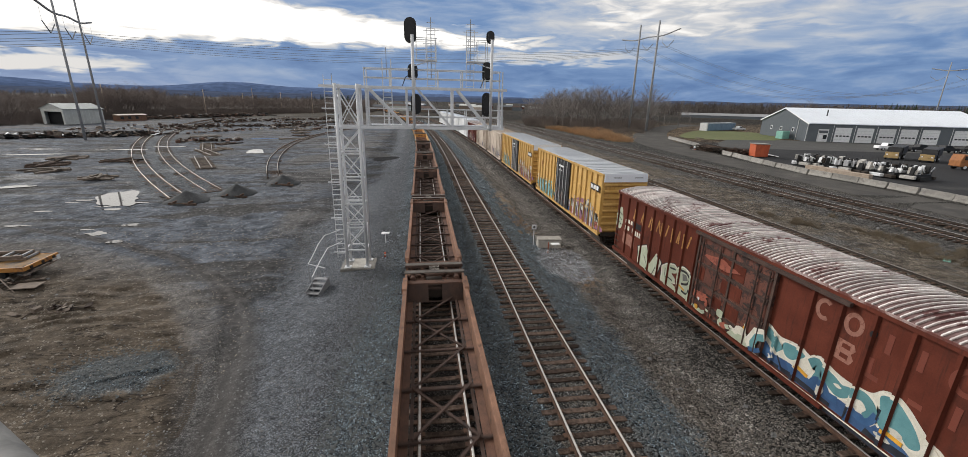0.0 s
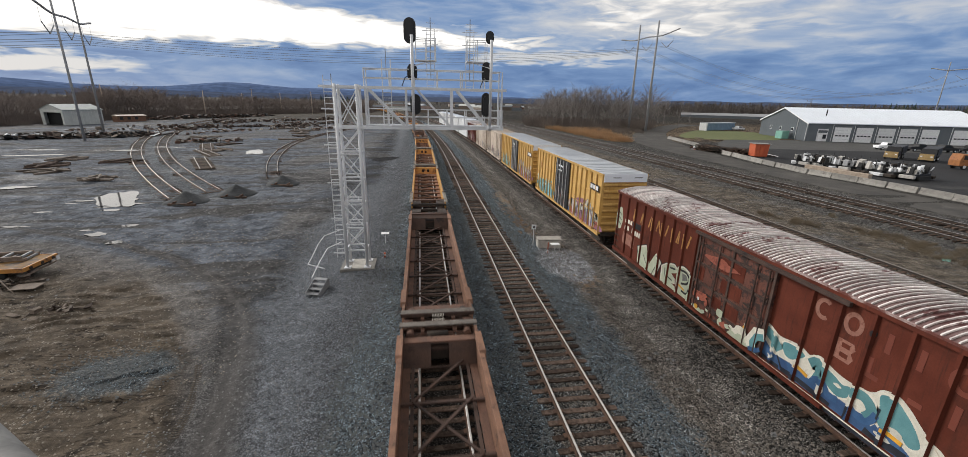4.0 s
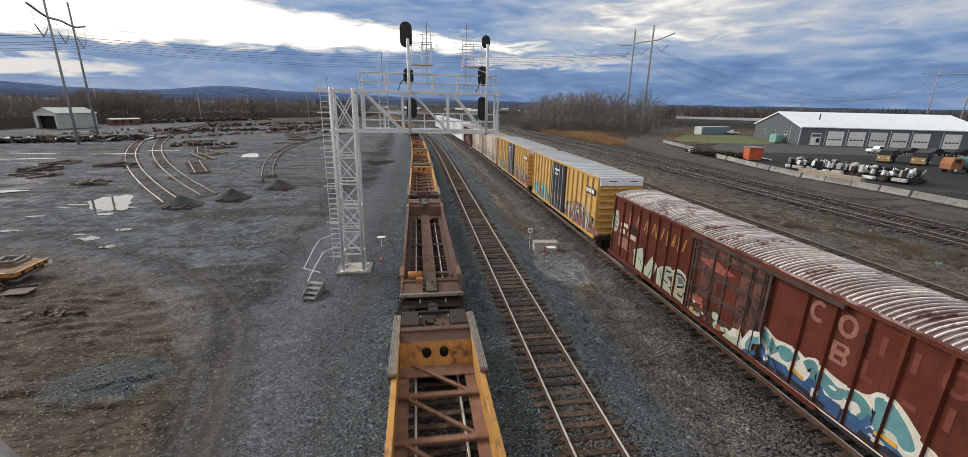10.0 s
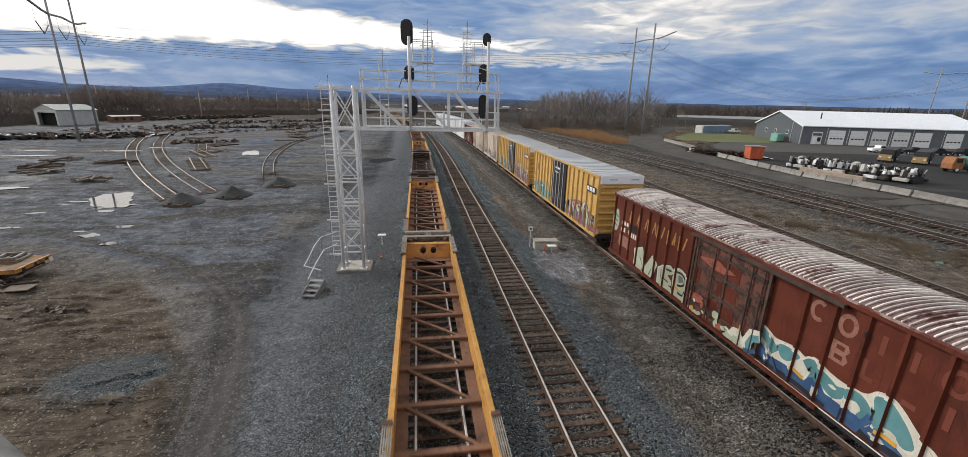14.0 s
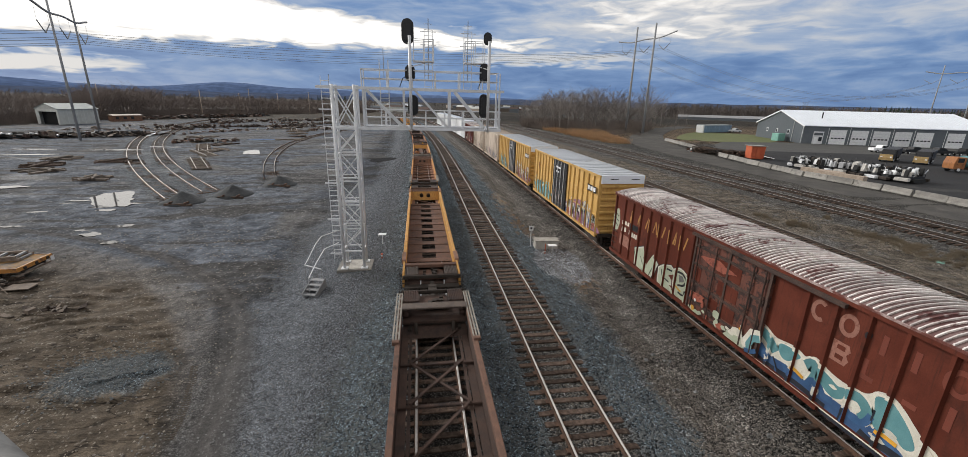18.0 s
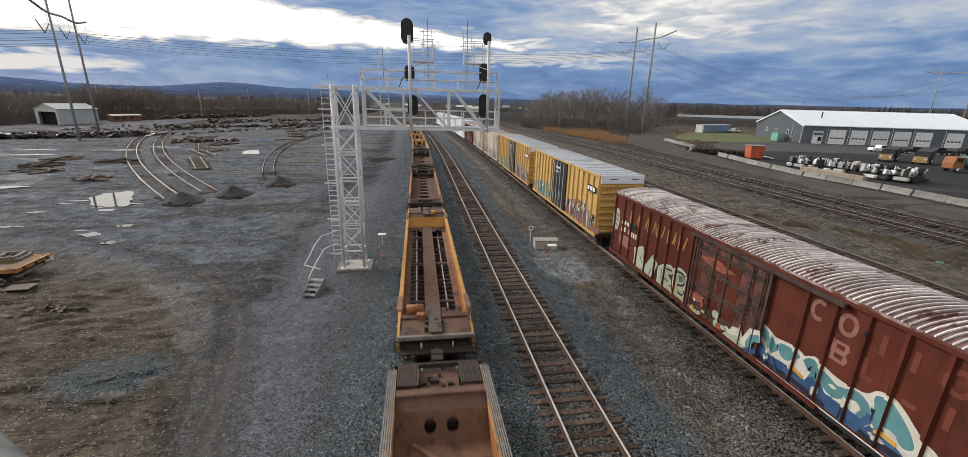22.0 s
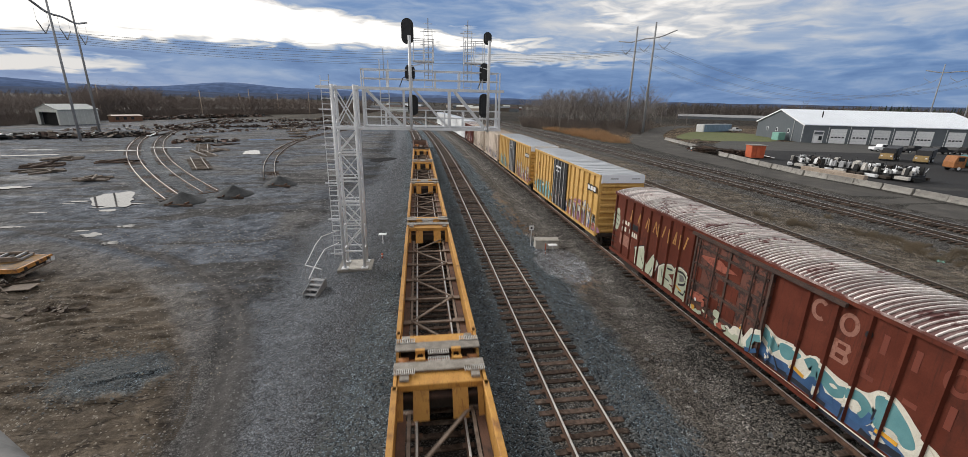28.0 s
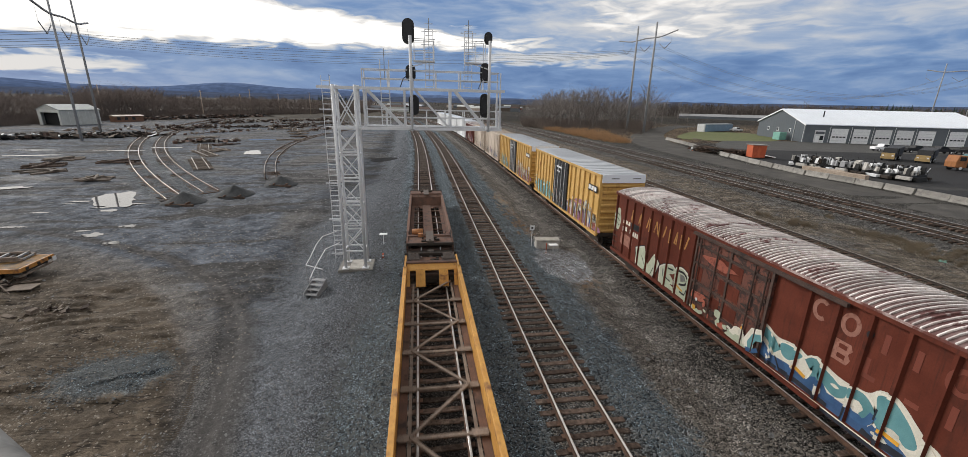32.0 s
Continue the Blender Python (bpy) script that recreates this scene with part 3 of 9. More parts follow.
    c = n.mix(n.math("MULTIPLY", on, 0.85), c, n.mix(n.step(rutted, -0.9, 0.9), (0.070, 0.065, 0.063), (0.094, 0.087, 0.083)))
    c = n.mix(n.math("MULTIPLY", n.step(yw, 46.0, 62.0), n.step(xs, -4.0, -7.0)), c, grey)
    rest = n.math('MAXIMUM', n.math('SUBTRACT', 1.0, n.math('DIVIDE', n.math('SUBTRACT', y, 48.0), 230.0)), 0.0)
    bent = n.math('ADD', n.math('ADD', x, 94.7), n.math('MULTIPLY', n.math('POWER', rest, 2.6), -69.0))
    bent = n.math('ADD', bent, n.math('MULTIPLY', wob, 0.5))
    yard_bed = n.math('MULTIPLY', n.math('MULTIPLY', n.step(bent, -3.4, -2.0), n.step(bent, 8.2, 6.8)), n.step(y, 45.0, 49.0))
    c = n.mix(n.math('MULTIPLY', yard_bed, 0.85), c, n.mix(stone_v, (0.040, 0.046, 0.054), (0.150, 0.164, 0.182)))
    firm = n.math('MAXIMUM', n.math('MULTIPLY', muddy, 0.85), n.math('MULTIPLY', on, 0.8))
    firm = n.math('MAXIMUM', firm, n.math('MULTIPLY', stony, 0.6))
    firm = n.math('MAXIMUM', firm, n.math('MULTIPLY', n.step(xh, -8.0, -11.0), 0.75))
    firm = n.math('MAXIMUM', firm, n.math('MULTIPLY', n.step(xh, -3.6, -5.4), 0.25))
    px, py = n.math("SUBTRACT", x, -12.0), n.math("SUBTRACT", y, 16.0)
    pd = n.math("ADD", n.math("MULTIPLY", n.math("MULTIPLY", px, px), 0.20), n.math("MULTIPLY", n.math("MULTIPLY", py, py), 0.34))
    spill = n.math("MULTIPLY", n.step(n.math("ADD", pd, n.math("MULTIPLY", wob, 0.55)), 1.0, 0.3), 0.85)
    c = n.mix(spill, c, ballast)
    firm = n.math('MULTIPLY', firm, n.math('SUBTRACT', 1.0, spill))
    loose = n.math('SUBTRACT', 1.0, firm)
    ox, oy = n.math('SUBTRACT', x, -6.5), n.math('SUBTRACT', y, 79.3)
    od = n.math('ADD', n.math('MULTIPLY', n.math('MULTIPLY', ox, ox), 0.15), n.math('MULTIPLY', n.math('MULTIPLY', oy, oy), 0.10))
    c = n.mix(n.math('MULTIPLY', n.step(n.math('ADD', od, n.math('MULTIPLY', wob, 0.3)), 1.1, 0.75), 0.92), c, (0.020, 0.020, 0.021))
    edge = n.math('ADD', xs, n.step(y, 12.0, 25.0, 0.2, -1.2))
    c = n.mix(n.step(edge, -3.9, -2.3), c, ballast)
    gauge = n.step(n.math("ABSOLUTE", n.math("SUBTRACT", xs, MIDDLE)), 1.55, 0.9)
    # rusty, oily ballast below the train, its tone also darkened for the cars' shade
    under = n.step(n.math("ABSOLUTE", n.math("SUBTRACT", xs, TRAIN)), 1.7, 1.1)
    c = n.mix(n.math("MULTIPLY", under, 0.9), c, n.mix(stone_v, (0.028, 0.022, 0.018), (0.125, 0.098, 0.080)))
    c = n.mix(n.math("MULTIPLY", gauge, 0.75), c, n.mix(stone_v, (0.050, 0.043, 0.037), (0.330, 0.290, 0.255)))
    c = n.mix(n.step(xs, 8.1, 9.0), c, dirt)
    # dark strip below and along the boxcars: their shade mixed into the dirt colour
    beside = n.math('MULTIPLY', n.step(xs, 10.4, 11.6), n.step(xs, 16.0, 14.6))
    c = n.mix(n.math('MULTIPLY', beside, 0.75), c, n.mix(stone_v, (0.024, 0.022, 0.021), (0.235, 0.222, 0.208)))
    kx, ky = n.math("SUBTRACT", x, 9.2), n.math("SUBTRACT", y, 25.0)
    kd = n.math("ADD", n.math("MULTIPLY", n.math("MULTIPLY", kx, kx), 0.35), n.math("MULTIPLY", n.math("MULTIPLY", ky, ky), 0.10))
    c = n.mix(n.step(n.math("ADD", kd, n.math("MULTIPLY", wob, 0.5)), 1.15, 0.75), c, n.mix(stone_v, (0.40, 0.42, 0.46), (0.78, 0.80, 0.85)))
    c = n.mix(n.step(xs, 15.5, 17.0), c, weeds)
    late = n.math("MAXIMUM", n.math("SUBTRACT", y, 80.0), 0.0)
    mx = n.math("ADD", n.math("ADD", x, wob), n.math("MULTIPLY", y, 0.03))
    mx = n.math("ADD", mx, n.math("MULTIPLY", n.math("MULTIPLY", late, late), 2.0e-5))
    mains = n.math("MULTIPLY", n.step(mx, 39.6, 41.0), n.step(mx, 55.0, 51.5))
    c = n.mix(mains, c, n.mix(stone_v, (0.090, 0.084, 0.079), (0.345, 0.330, 0.315)))
    c = n.mix(n.step(mx, 51.5, 55.0), c, n.mix(n.step(big, 0.35, 0.65), (0.120, 0.116, 0.110), (0.180, 0.170, 0.154)))
    bank = n.math('MULTIPLY', n.step(mx, 54.0, 58.0), n.step(y, 108.0, 122.0))
    c = n.mix(bank, c, n.mix(n.step(big, 0.38, 0.62), (0.20, 0.145, 0.10), (0.30, 0.225, 0.15)))
    far = n.math("MULTIPLY", n.step(y, 170.0, 260.0), 1.0)
    c = n.mix(far, c, n.mix(n.step(n.noise(co, 0.012, 6, 0.7), 0.4, 0.6), (0.050, 0.042, 0.033), (0.080, 0.068, 0.052)))
    c = n.mix(n.math('ADD', 0.3, n.math('MULTIPLY', loose, 0.7)), c, n.mix(n.step(small, 0.28, 0.72), (0.40, 0.40, 0.40), (1.55, 1.55, 1.55)), "MULTIPLY")
    c = n.mix(n.math('ADD', 0.3, n.math('MULTIPLY', loose, 0.4)), c, n.mix(n.step(clump, 0.30, 0.70), (0.42, 0.42, 0.42), (1.75, 1.75, 1.75)), "MULTIPLY")
    even = n.math('MULTIPLY', n.step(xh, -9.5, -7.5), n.step(x, -1.5, -3.0))
    c = n.mix(n.math('SUBTRACT', 1.0, n.math('MULTIPLY', even, 0.6)), c, n.mix(n.step(lumps, 0.30, 0.70), (0.55, 0.55, 0.55), (1.52, 1.52, 1.52)), "MULTIPLY")
    # near-black occlusion between loose stones, mixed into the colour
    c = n.mix(n.math("MULTIPLY", crevice_shade, n.math('MULTIPLY', loose, 0.82)), c, (0.010, 0.010, 0.010))
    bs, out = n.add("ShaderNodeBsdfPrincipled"), n.add("ShaderNodeOutputMaterial")
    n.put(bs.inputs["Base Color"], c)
    # damp sheen in the yard
    wet = n.math("MULTIPLY", n.step(n.noise(co, 0.13, 6, 0.62, 0.8), 0.50, 0.64), n.step(xw, -6.0, -16.0))
    n.put(bs.inputs["Roughness"], n.math("SUBTRACT", 0.95, n.math("MULTIPLY", wet, 0.28)))
    bs.inputs["Specular IOR Level"].default_value = 0.12
    bn = n.add("ShaderNodeBump")
    bn.inputs["Strength"].default_value, bn.inputs["Distance"].default_value = 1.0, 0.09
    n.put(bn.inputs["Height"], n.math("ADD", n.math("SUBTRACT", n.math("MULTIPLY", small, 0.5), n.math("MULTIPLY", n.math('MULTIPLY', sdist, loose), 1.3)), n.math("MULTIPLY", n.math('MULTIPLY', strat, muddy), 3.0)))
    n.put(bs.inputs["Normal"], bn.outputs[0])
    n.t.links.new(bs.outputs[0], out.inputs[0])
    return m


make_ground()

# ---------------------------------------------------------------- tracks
RAIL = [(-0.07, -0.17), (0.07, -0.17), (0.07, -0.155), (0.012, -0.135), (0.012, -0.045), (0.036, -0.035), (0.036, -0.004),
        (0.026, 0.0), (-0.026, 0.0), (-0.036, -0.004), (-0.036, -0.035), (-0.012, -0.045), (-0.012, -0.135), (-0.07, -0.155)]


def rail_mesh(line, off, ys, top="rail", side="railside", zoff=None):
    k = len(RAIL)
    verts, faces, mi = [], [], []
    for j, y in enumerate(ys):
        x = line(y)
        dx = (line(y + 0.5) - line(y - 0.5))
        s = math.sqrt(1 + dx * dx)
        zz = zoff(y) if zoff else 0.0
        for a, b in RAIL:
            verts.append((x + (off + a) / s, y - (off + a) * dx / s, b + zz))
        if j:
            for i in range(k):
                p, q = (j - 1) * k, j * k
                faces.append((p + i, p + (i + 1) % k, q + (i + 1) % k, q + i))
                mi.append(0 if 6 <= i <= 8 else 1)
    faces += [tuple(range(k)), tuple(range(len(verts) - k, len(verts)))]
    mi += [1, 1]
    me = bpy.data.meshes.new("rail")
    me.from_pydata(verts, [], faces)
    me.materials.append(M[top]), me.materials.append(M[side])
    me.polygons.foreach_set("material_index", mi)
    bm = bmesh.new()
    bm.from_mesh(me)
    bmesh.ops.recalc_face_normals(bm, faces=bm.faces[:])
    bm.to_mesh(me), bm.free()
    return me


def tie_mesh():
    bm = bmesh.new()
    box(bm, -1.30, 1.30, -0.115, 0.115, -0.34, -0.168)
    bmesh.ops.bevel(bm, geom=bm.edges[:], offset=0.018, segments=1, affect="EDGES")
    me = finish(bm, "tie")
    me.materials.append(M["tie"])
    return me


def plate_mesh():
    bm = bmesh.new()
    box(bm, -0.17, 0.17, -0.09, 0.09, -0.168, -0.150)
    me = finish(bm, "tie_plate")
    me.materials.append(M["railside"])
    return me


TIE, PLATE = tie_mesh(), plate_mesh()


def lay_track(name, label, line, y0, y1, near, seed, spacing=0.534, top="rail", side="railside"):
    """Two rails on ties; the ties up to `near` are pieces, those past it one joined part."""
    rnd = random.Random(seed)
    t = empty(name, label, "railway track", kind="structure")
    ys = list(np.arange(y0, min(y1, 60), 4.0)) + list(np.arange(60, y1 + 1, 5.0)) if y1 > 60 else list(np.arange(y0, y1 + 0.1, 2.0))
    for off in (-0.753, 0.753):
        r = new("rail", rail_mesh(line, off, ys, top, side))
        r.parent = t
    y, far = y0, bmesh.new()
    while y < y1:
        dx = line(y + 0.5) - line(y - 0.5)
        m = pose(line(y) + rnd.uniform(-0.07, 0.07), y + rnd.uniform(-0.035, 0.035), rnd.uniform(-0.02, 0.012),
                 rnd.uniform(-1, 1), rnd.uniform(-0.6, 0.6), -math.degrees(dx) + rnd.uniform(-1.6, 1.6))
        if y < near:
            share("tie", TIE, t, m)
        else:
            v = box(far, -1.30, 1.30, -0.115, 0.115, -0.34, -0.168)
            for a in v:
                a.co = m @ a.co
        y += spacing
    if far.verts:
        tagged(part("far_ties", far, "dustytie", t), kind="stuff")
    else:
        far.free()
    plates, y = bmesh.new(), y0
    while y < min(near, 45):
        for off in (-0.753, 0.753):
            box(plates, line(y) + off - 0.17, line(y) + off + 0.17, y - 0.09, y + 0.09, -0.175, -0.148)
        y += spacing
    tagged(part("tie_plates", plates, "railside", t), kind="stuff")
    return t


lay_track("track_1", "main track under the passing well cars", lambda y: TRAIN + bend(y), -30.0, 420.0, 62.0, 1)
lay_track("track_2", "empty main track with shiny rails on dark wooden ties", lambda y: MIDDLE + bend(y), -6.0, 420.0, 70.0, 2)
lay_track("track_3", "siding track under the parked boxcars", lambda y: BOXES + bend(y), -6.0, 330.0, 60.0, 3)
lay_track("track_4", "overgrown siding track beyond the boxcars", spur_x, 4.0, 130.0, 60.0, 4, top="railbright", side="truckiron")
lay_track("track_5", "far main track with rusty rails", main_x, 4.0, 420.0, 70.0, 5, side="truckiron")
lay_track("track_6", "second far main track with rusty rails", lambda y: main_x(y) + 4.6, 4.0, 420.0, 70.0, 6, side="truckiron")


# ---------------------------------------------------------------- cantilever signal gantry
def stadium(w, h, n=10):
    """Outline of an upright oval with straight sides."""
    r = w / 2
    return [(r * math.cos(a), h / 2 - r + r * math.sin(a)) for a in [math.pi * i / n for i in range(n + 1)]] + \
           [(r * math.cos(a), -h / 2 + r + r * math.sin(a)) for a in [math.pi + math.pi * i / n for i in range(n + 1)]]


def one(fn, *a, **k):
    bm = bmesh.new()
    fn(bm, *a, **k)
    return bm


def signal_gantry():
    g = empty("signal_gantry", "galvanised steel cantilever signal gantry beside the main track", "signal gantry", pose(-4.05, 26.15, -0.62))
    X0, X1, Y0, Y1, TOP = -0.63, 0.56, -0.72, 0.44, 10.95
    part("base_slab", B((-1.08, 1.0, -1.0, 0.85, -0.3, 0.07)), "oldconcrete", g, "weathered concrete footing", 0.03)
    part("cover_plate", B((-0.42, 0.36, -0.85, 0.7, 0.073, 0.09)), "concrete", g, "pale plate between the legs")
    legs = [(X0, Y0), (X1, Y0), (X1, Y1), (X0, Y1)]
    for x, y in legs:
        bm = bmesh.new()
        tube(bm, (x, y, 0.1), (x, y, TOP), 0.09, n=12)
        box(bm, x - 0.2, x + 0.2, y - 0.2, y + 0.2, 0.074, 0.13)
        part("leg", bm, "galv", g)
    levels = [1.20, 2.64, 4.10, 5.55, 7.09, 8.55, 10.75]
    for i, z in enumerate(levels):
        for side, (a, b) in enumerate(zip(legs, legs[1:] + legs[:1])):
            part("strut", one(beam, (*a, z), (*b, z), 0.076), "galv", g)
            if 0 < i < 5 and side % 2 == 0:
                part("strut", one(beam, (*a, z + 0.2), (*b, z + 0.2), 0.055), "galv", g)
            if i < len(levels) - 1:
                k, z2 = (a, b) if (i + side // 2) % 2 == 0 else (b, a), levels[i + 1]
                part("brace", one(beam, (*k[0], z + 0.05), (*k[1], z2 - 0.05), 0.065), "galv", g)
                if side == 0 or i == len(levels) - 2:
                    part("brace", one(beam, (*k[1], z + 0.05), (*k[0], z2 - 0.05), 0.054), "galv", g)
    # ladder up the outer side
    lx = X0 - 0.40
    ladder = part("ladder", B((lx - 0.24, lx - 0.215, -0.42, -0.38, 0.6, 11.4), (lx + 0.215, lx + 0.24, -0.42, -0.38, 0.6, 11.4)), "galv", g)
    for i in range(34):
        part("rung", one(beam, (lx - 0.25, -0.40, 0.9 + i * 0.31), (lx + 0.25, -0.40, 0.9 + i * 0.31), 0.042), "galv", ladder)
    for z in (1.0, 3.2, 5.4, 7.6, 9.6):
        part("standoff", one(beam, (X0, -0.5, z), (lx - 0.42, -0.5, z), 0.07), "galv", ladder)
    # cantilever arm: box truss
    zb, zt, xe = 8.60, 10.80, 8.92
    for y in (Y0 + 0.05, Y1 - 0.05):
        part("bottom_chord", one(beam, (X0 - 0.2, y, zb), (xe, y, zb), 0.14), "galv", g)
        part("top_chord", one(beam, (X0 - 0.85, y, zt), (xe + 0.12, y, zt), 0.14), "galv", g)
        for x in (1.02, 3.25, 5.88, 8.78):
            part("post", one(beam, (x, y, zb), (x, y, zt), 0.10), "galv", g)
        for xa, xb in ((1.15, 3.16), (3.90, 5.80), (6.20, 8.00)):
            part("diagonal", one(beam, (xa, y, zt - 0.08), (xb, y, zb + 0.08), 0.11), "galv", g)
    for i in range(8):
        x = 1.2 + i * 1.1
        part("cross_tie", one(beam, (x, Y0 + 0.1, zb), (x, Y1 - 0.1, zb), 0.09), "galv", g)
        part("cross_tie", one(beam, (x, Y0 + 0.1, zt), (x, Y1 - 0.1, zt), 0.09), "galv", g)
    deck = bmesh.new()
    for i in range(34):
        box(deck, 0.95, 9.0, Y0 + 0.28 + i * 0.039, Y0 + 0.292 + i * 0.039, zb + 0.105, zb + 0.135)
    part("walkway_grating", deck, "galv", g)
    # railings: at the walkway and on the top
    for y, za, rows in ((Y0 + 0.12, zb, (0.62, 1.05)), (Y1 - 0.12, zb, (0.62, 1.05))):
        for dz in rows:
            part("railing", one(tube, (1.0, y, za + dz), (xe, y, za + dz), 0.028, n=6), "galv", g)
        for x in (1.05, 2.2, 3.3, 4.5, 5.6, 6.7, 7.8, 8.85):
            part("railing_post", one(tube, (x, y, za + 0.05), (x, y, za + 1.05), 0.028, n=6), "galv", g)
    for y in (Y0 + 0.05, Y1 - 0.05):
        for dz in (0.52, 1.0):
            part("railing", one(tube, (0.95, y, zt + dz), (xe - 0.25, y, zt + dz), 0.032, n=6), "galv", g)
        for x in (0.97, 2.35, 3.75, 5.05, 6.45, 7.75, 8.78):
            part("railing_post", one(tube, (x, y, zt), (x, y, zt + 1.0), 0.034, n=6), "galv", g)
    for x in (0.95, xe - 0.25):
        for dz in (0.52, 1.0):
            part("railing", one(tube, (x, Y0 + 0.05, zt + dz), (x, Y1 - 0.05, zt + dz), 0.03, n=6), "galv", g)
    # access ladder with hoops behind the arm
    for x0 in (1.85,):
        lad = part("access_ladder", B((x0, x0 + 0.05, Y1 + 0.1, Y1 + 0.15, zb - 0.1, 12.4), (x0 + 0.5, x0 + 0.55, Y1 + 0.1, Y1 + 0.15, zb - 0.1, 12.4)), "galv", g)
        for i in range(8):
            part("rung", one(beam, (x0, Y1 + 0.12, zb + 0.1 + i * 0.31), (x0 + 0.55, Y1 + 0.12, zb + 0.1 + i * 0.31), 0.03), "galv", lad)
        part("finial", one(tube, (x0 + 0.27, Y1 + 0.12, 11.4), (x0 + 0.27, Y1 + 0.12, 13.0), 0.018, n=6), "pylon", lad)
    part("finial", one(tube, (X0 - 0.3, 0.2, 10.8), (X0 - 0.3, 0.2, 11.5), 0.018, n=6), "black", g)
    # two signal masts with three heads each
    for mx, heads, ztop, side in ((3.66, ((13.80, 0.66, 1.32, -0.10), (11.66, 0.56, 0.90, -0.02), (9.93, 0.58, 1.14, 0.12)), 13.55, 1),
                                  (8.06, ((13.62, 0.46, 0.68, -0.05), (11.78, 0.55, 1.08, -0.20), (9.98, 0.52, 1.34, -0.20)), 13.45, -1)):
        mast = part("signal_mast", one(tube, (mx, Y0 - 0.28, zb - 0.1), (mx, Y0 - 0.28, ztop), 0.085, n=10), "galv", g)
        for z in (zb + 0.1, zt):
            part("clamp", B((mx - 0.14, mx + 0.14, Y0 - 0.36, Y0 - 0.0, z - 0.07, z + 0.07)), "galv", mast)
        for hz, w, h, ho in heads:
            bm = bmesh.new()
            prism(bm, stadium(w, h), 1, 0.10, 0.16)
            hd = part("signal_head", bm, "black", mast, "black oval signal head seen from behind")
            hd.location = (mx + ho, Y0 - 0.02, hz)
            bm = bmesh.new()
            prism(bm, stadium(w * 0.62, h * 0.72), 1, -0.02, 0.11)
            for k in range(3 if h > 1 else 2):
                zz = (k - (1 if h > 1 else 0.5)) * 0.30
                tube(bm, (0, 0.15, zz), (0, 0.42, zz), 0.115, 0.125, n=10)
            for v in bm.verts:
                v.co += Vector((mx + ho, Y0 - 0.02, hz))
            part("signal_housing", bm, "black", mast)
        # cable loop and service basket with its ladder
        bm = bmesh.new()
        pts = [Vector((mx - 0.1, Y0 - 0.2, zt + 0.75)), Vector((mx - 0.42, Y0 - 0.2, zt + 0.55)), Vector((mx - 0.6, Y0 - 0.15, zt + 0.1))]
        for a, b in zip(pts, pts[1:]):
            tube(bm, a, b, 0.025, n=6)
        part("cable", bm, "black", mast)
        bx = mx + 0.95 * side
        a0, a1 = sorted((mx + 0.15 * side, mx + 1.35 * side))
        basket = part("service_basket", B((a0, a1, Y0 + 0.1, Y0 + 0.9, 12.28, 12.34)), "galv", mast)
        part("bracket", one(beam, (mx, Y0 - 0.2, 11.95), (bx, Y0 + 0.4, 12.28), 0.05), "galv", mast)
        for x in (a0 + 0.05, (a0 + a1) / 2, a1 - 0.05):
            for y in (Y0 + 0.12, Y0 + 0.88):
                part("basket_post", one(tube, (x, y, 12.3), (x, y, 13.45), 0.02, n=6), "galv", basket)
        for z in (12.85, 13.45):
            for y in (Y0 + 0.12, Y0 + 0.88):
                part("basket_rail", one(tube, (a0, y, z), (a1, y, z), 0.02, n=6), "galv", basket)
        lx0 = mx + 1.05 * side
        lad = part("mast_ladder", B((lx0 - 0.25, lx0 - 0.215, Y1 + 0.1, Y1 + 0.135, zt, 14.1), (lx0 + 0.215, lx0 + 0.25, Y1 + 0.1, Y1 + 0.135, zt, 14.1)), "galv", g)
        for i in range(12):
            part("rung", one(beam, (lx0 - 0.24, Y1 + 0.12, zt + 0.2 + i * 0.31), (lx0 + 0.24, Y1 + 0.12, zt + 0.2 + i * 0.31), 0.028), "galv", lad)
        part("finial", one(tube, (lx0, Y1 + 0.12, zt + 0.5), (lx0, Y1 + 0.12, 14.7), 0.022, n=6), "pylon", lad)
        for z in (13.3, 14.0):
            part("hoop", one(beam, (lx0 - 0.45, Y1 + 0.12, z), (lx0 + 0.45, Y1 + 0.12, z), 0.035), "galv", lad)
    return g


signal_gantry()


# ---------------------------------------------------------------- the passing train of well cars
UNITS = []


def wheelset(par, y):
    ax = part("axle", one(tube, (-1.0, y, 0.42), (1.0, y, 0.42), 0.08, n=8), "truckiron", par)
    for x in (-0.77, 0.77):
        bm = bmesh.new()
        tube(bm, (x - 0.065, y, 0.42), (x + 0.065, y, 0.42), 0.42, n=20)
        part("wheel", bm, "truckiron", ax)


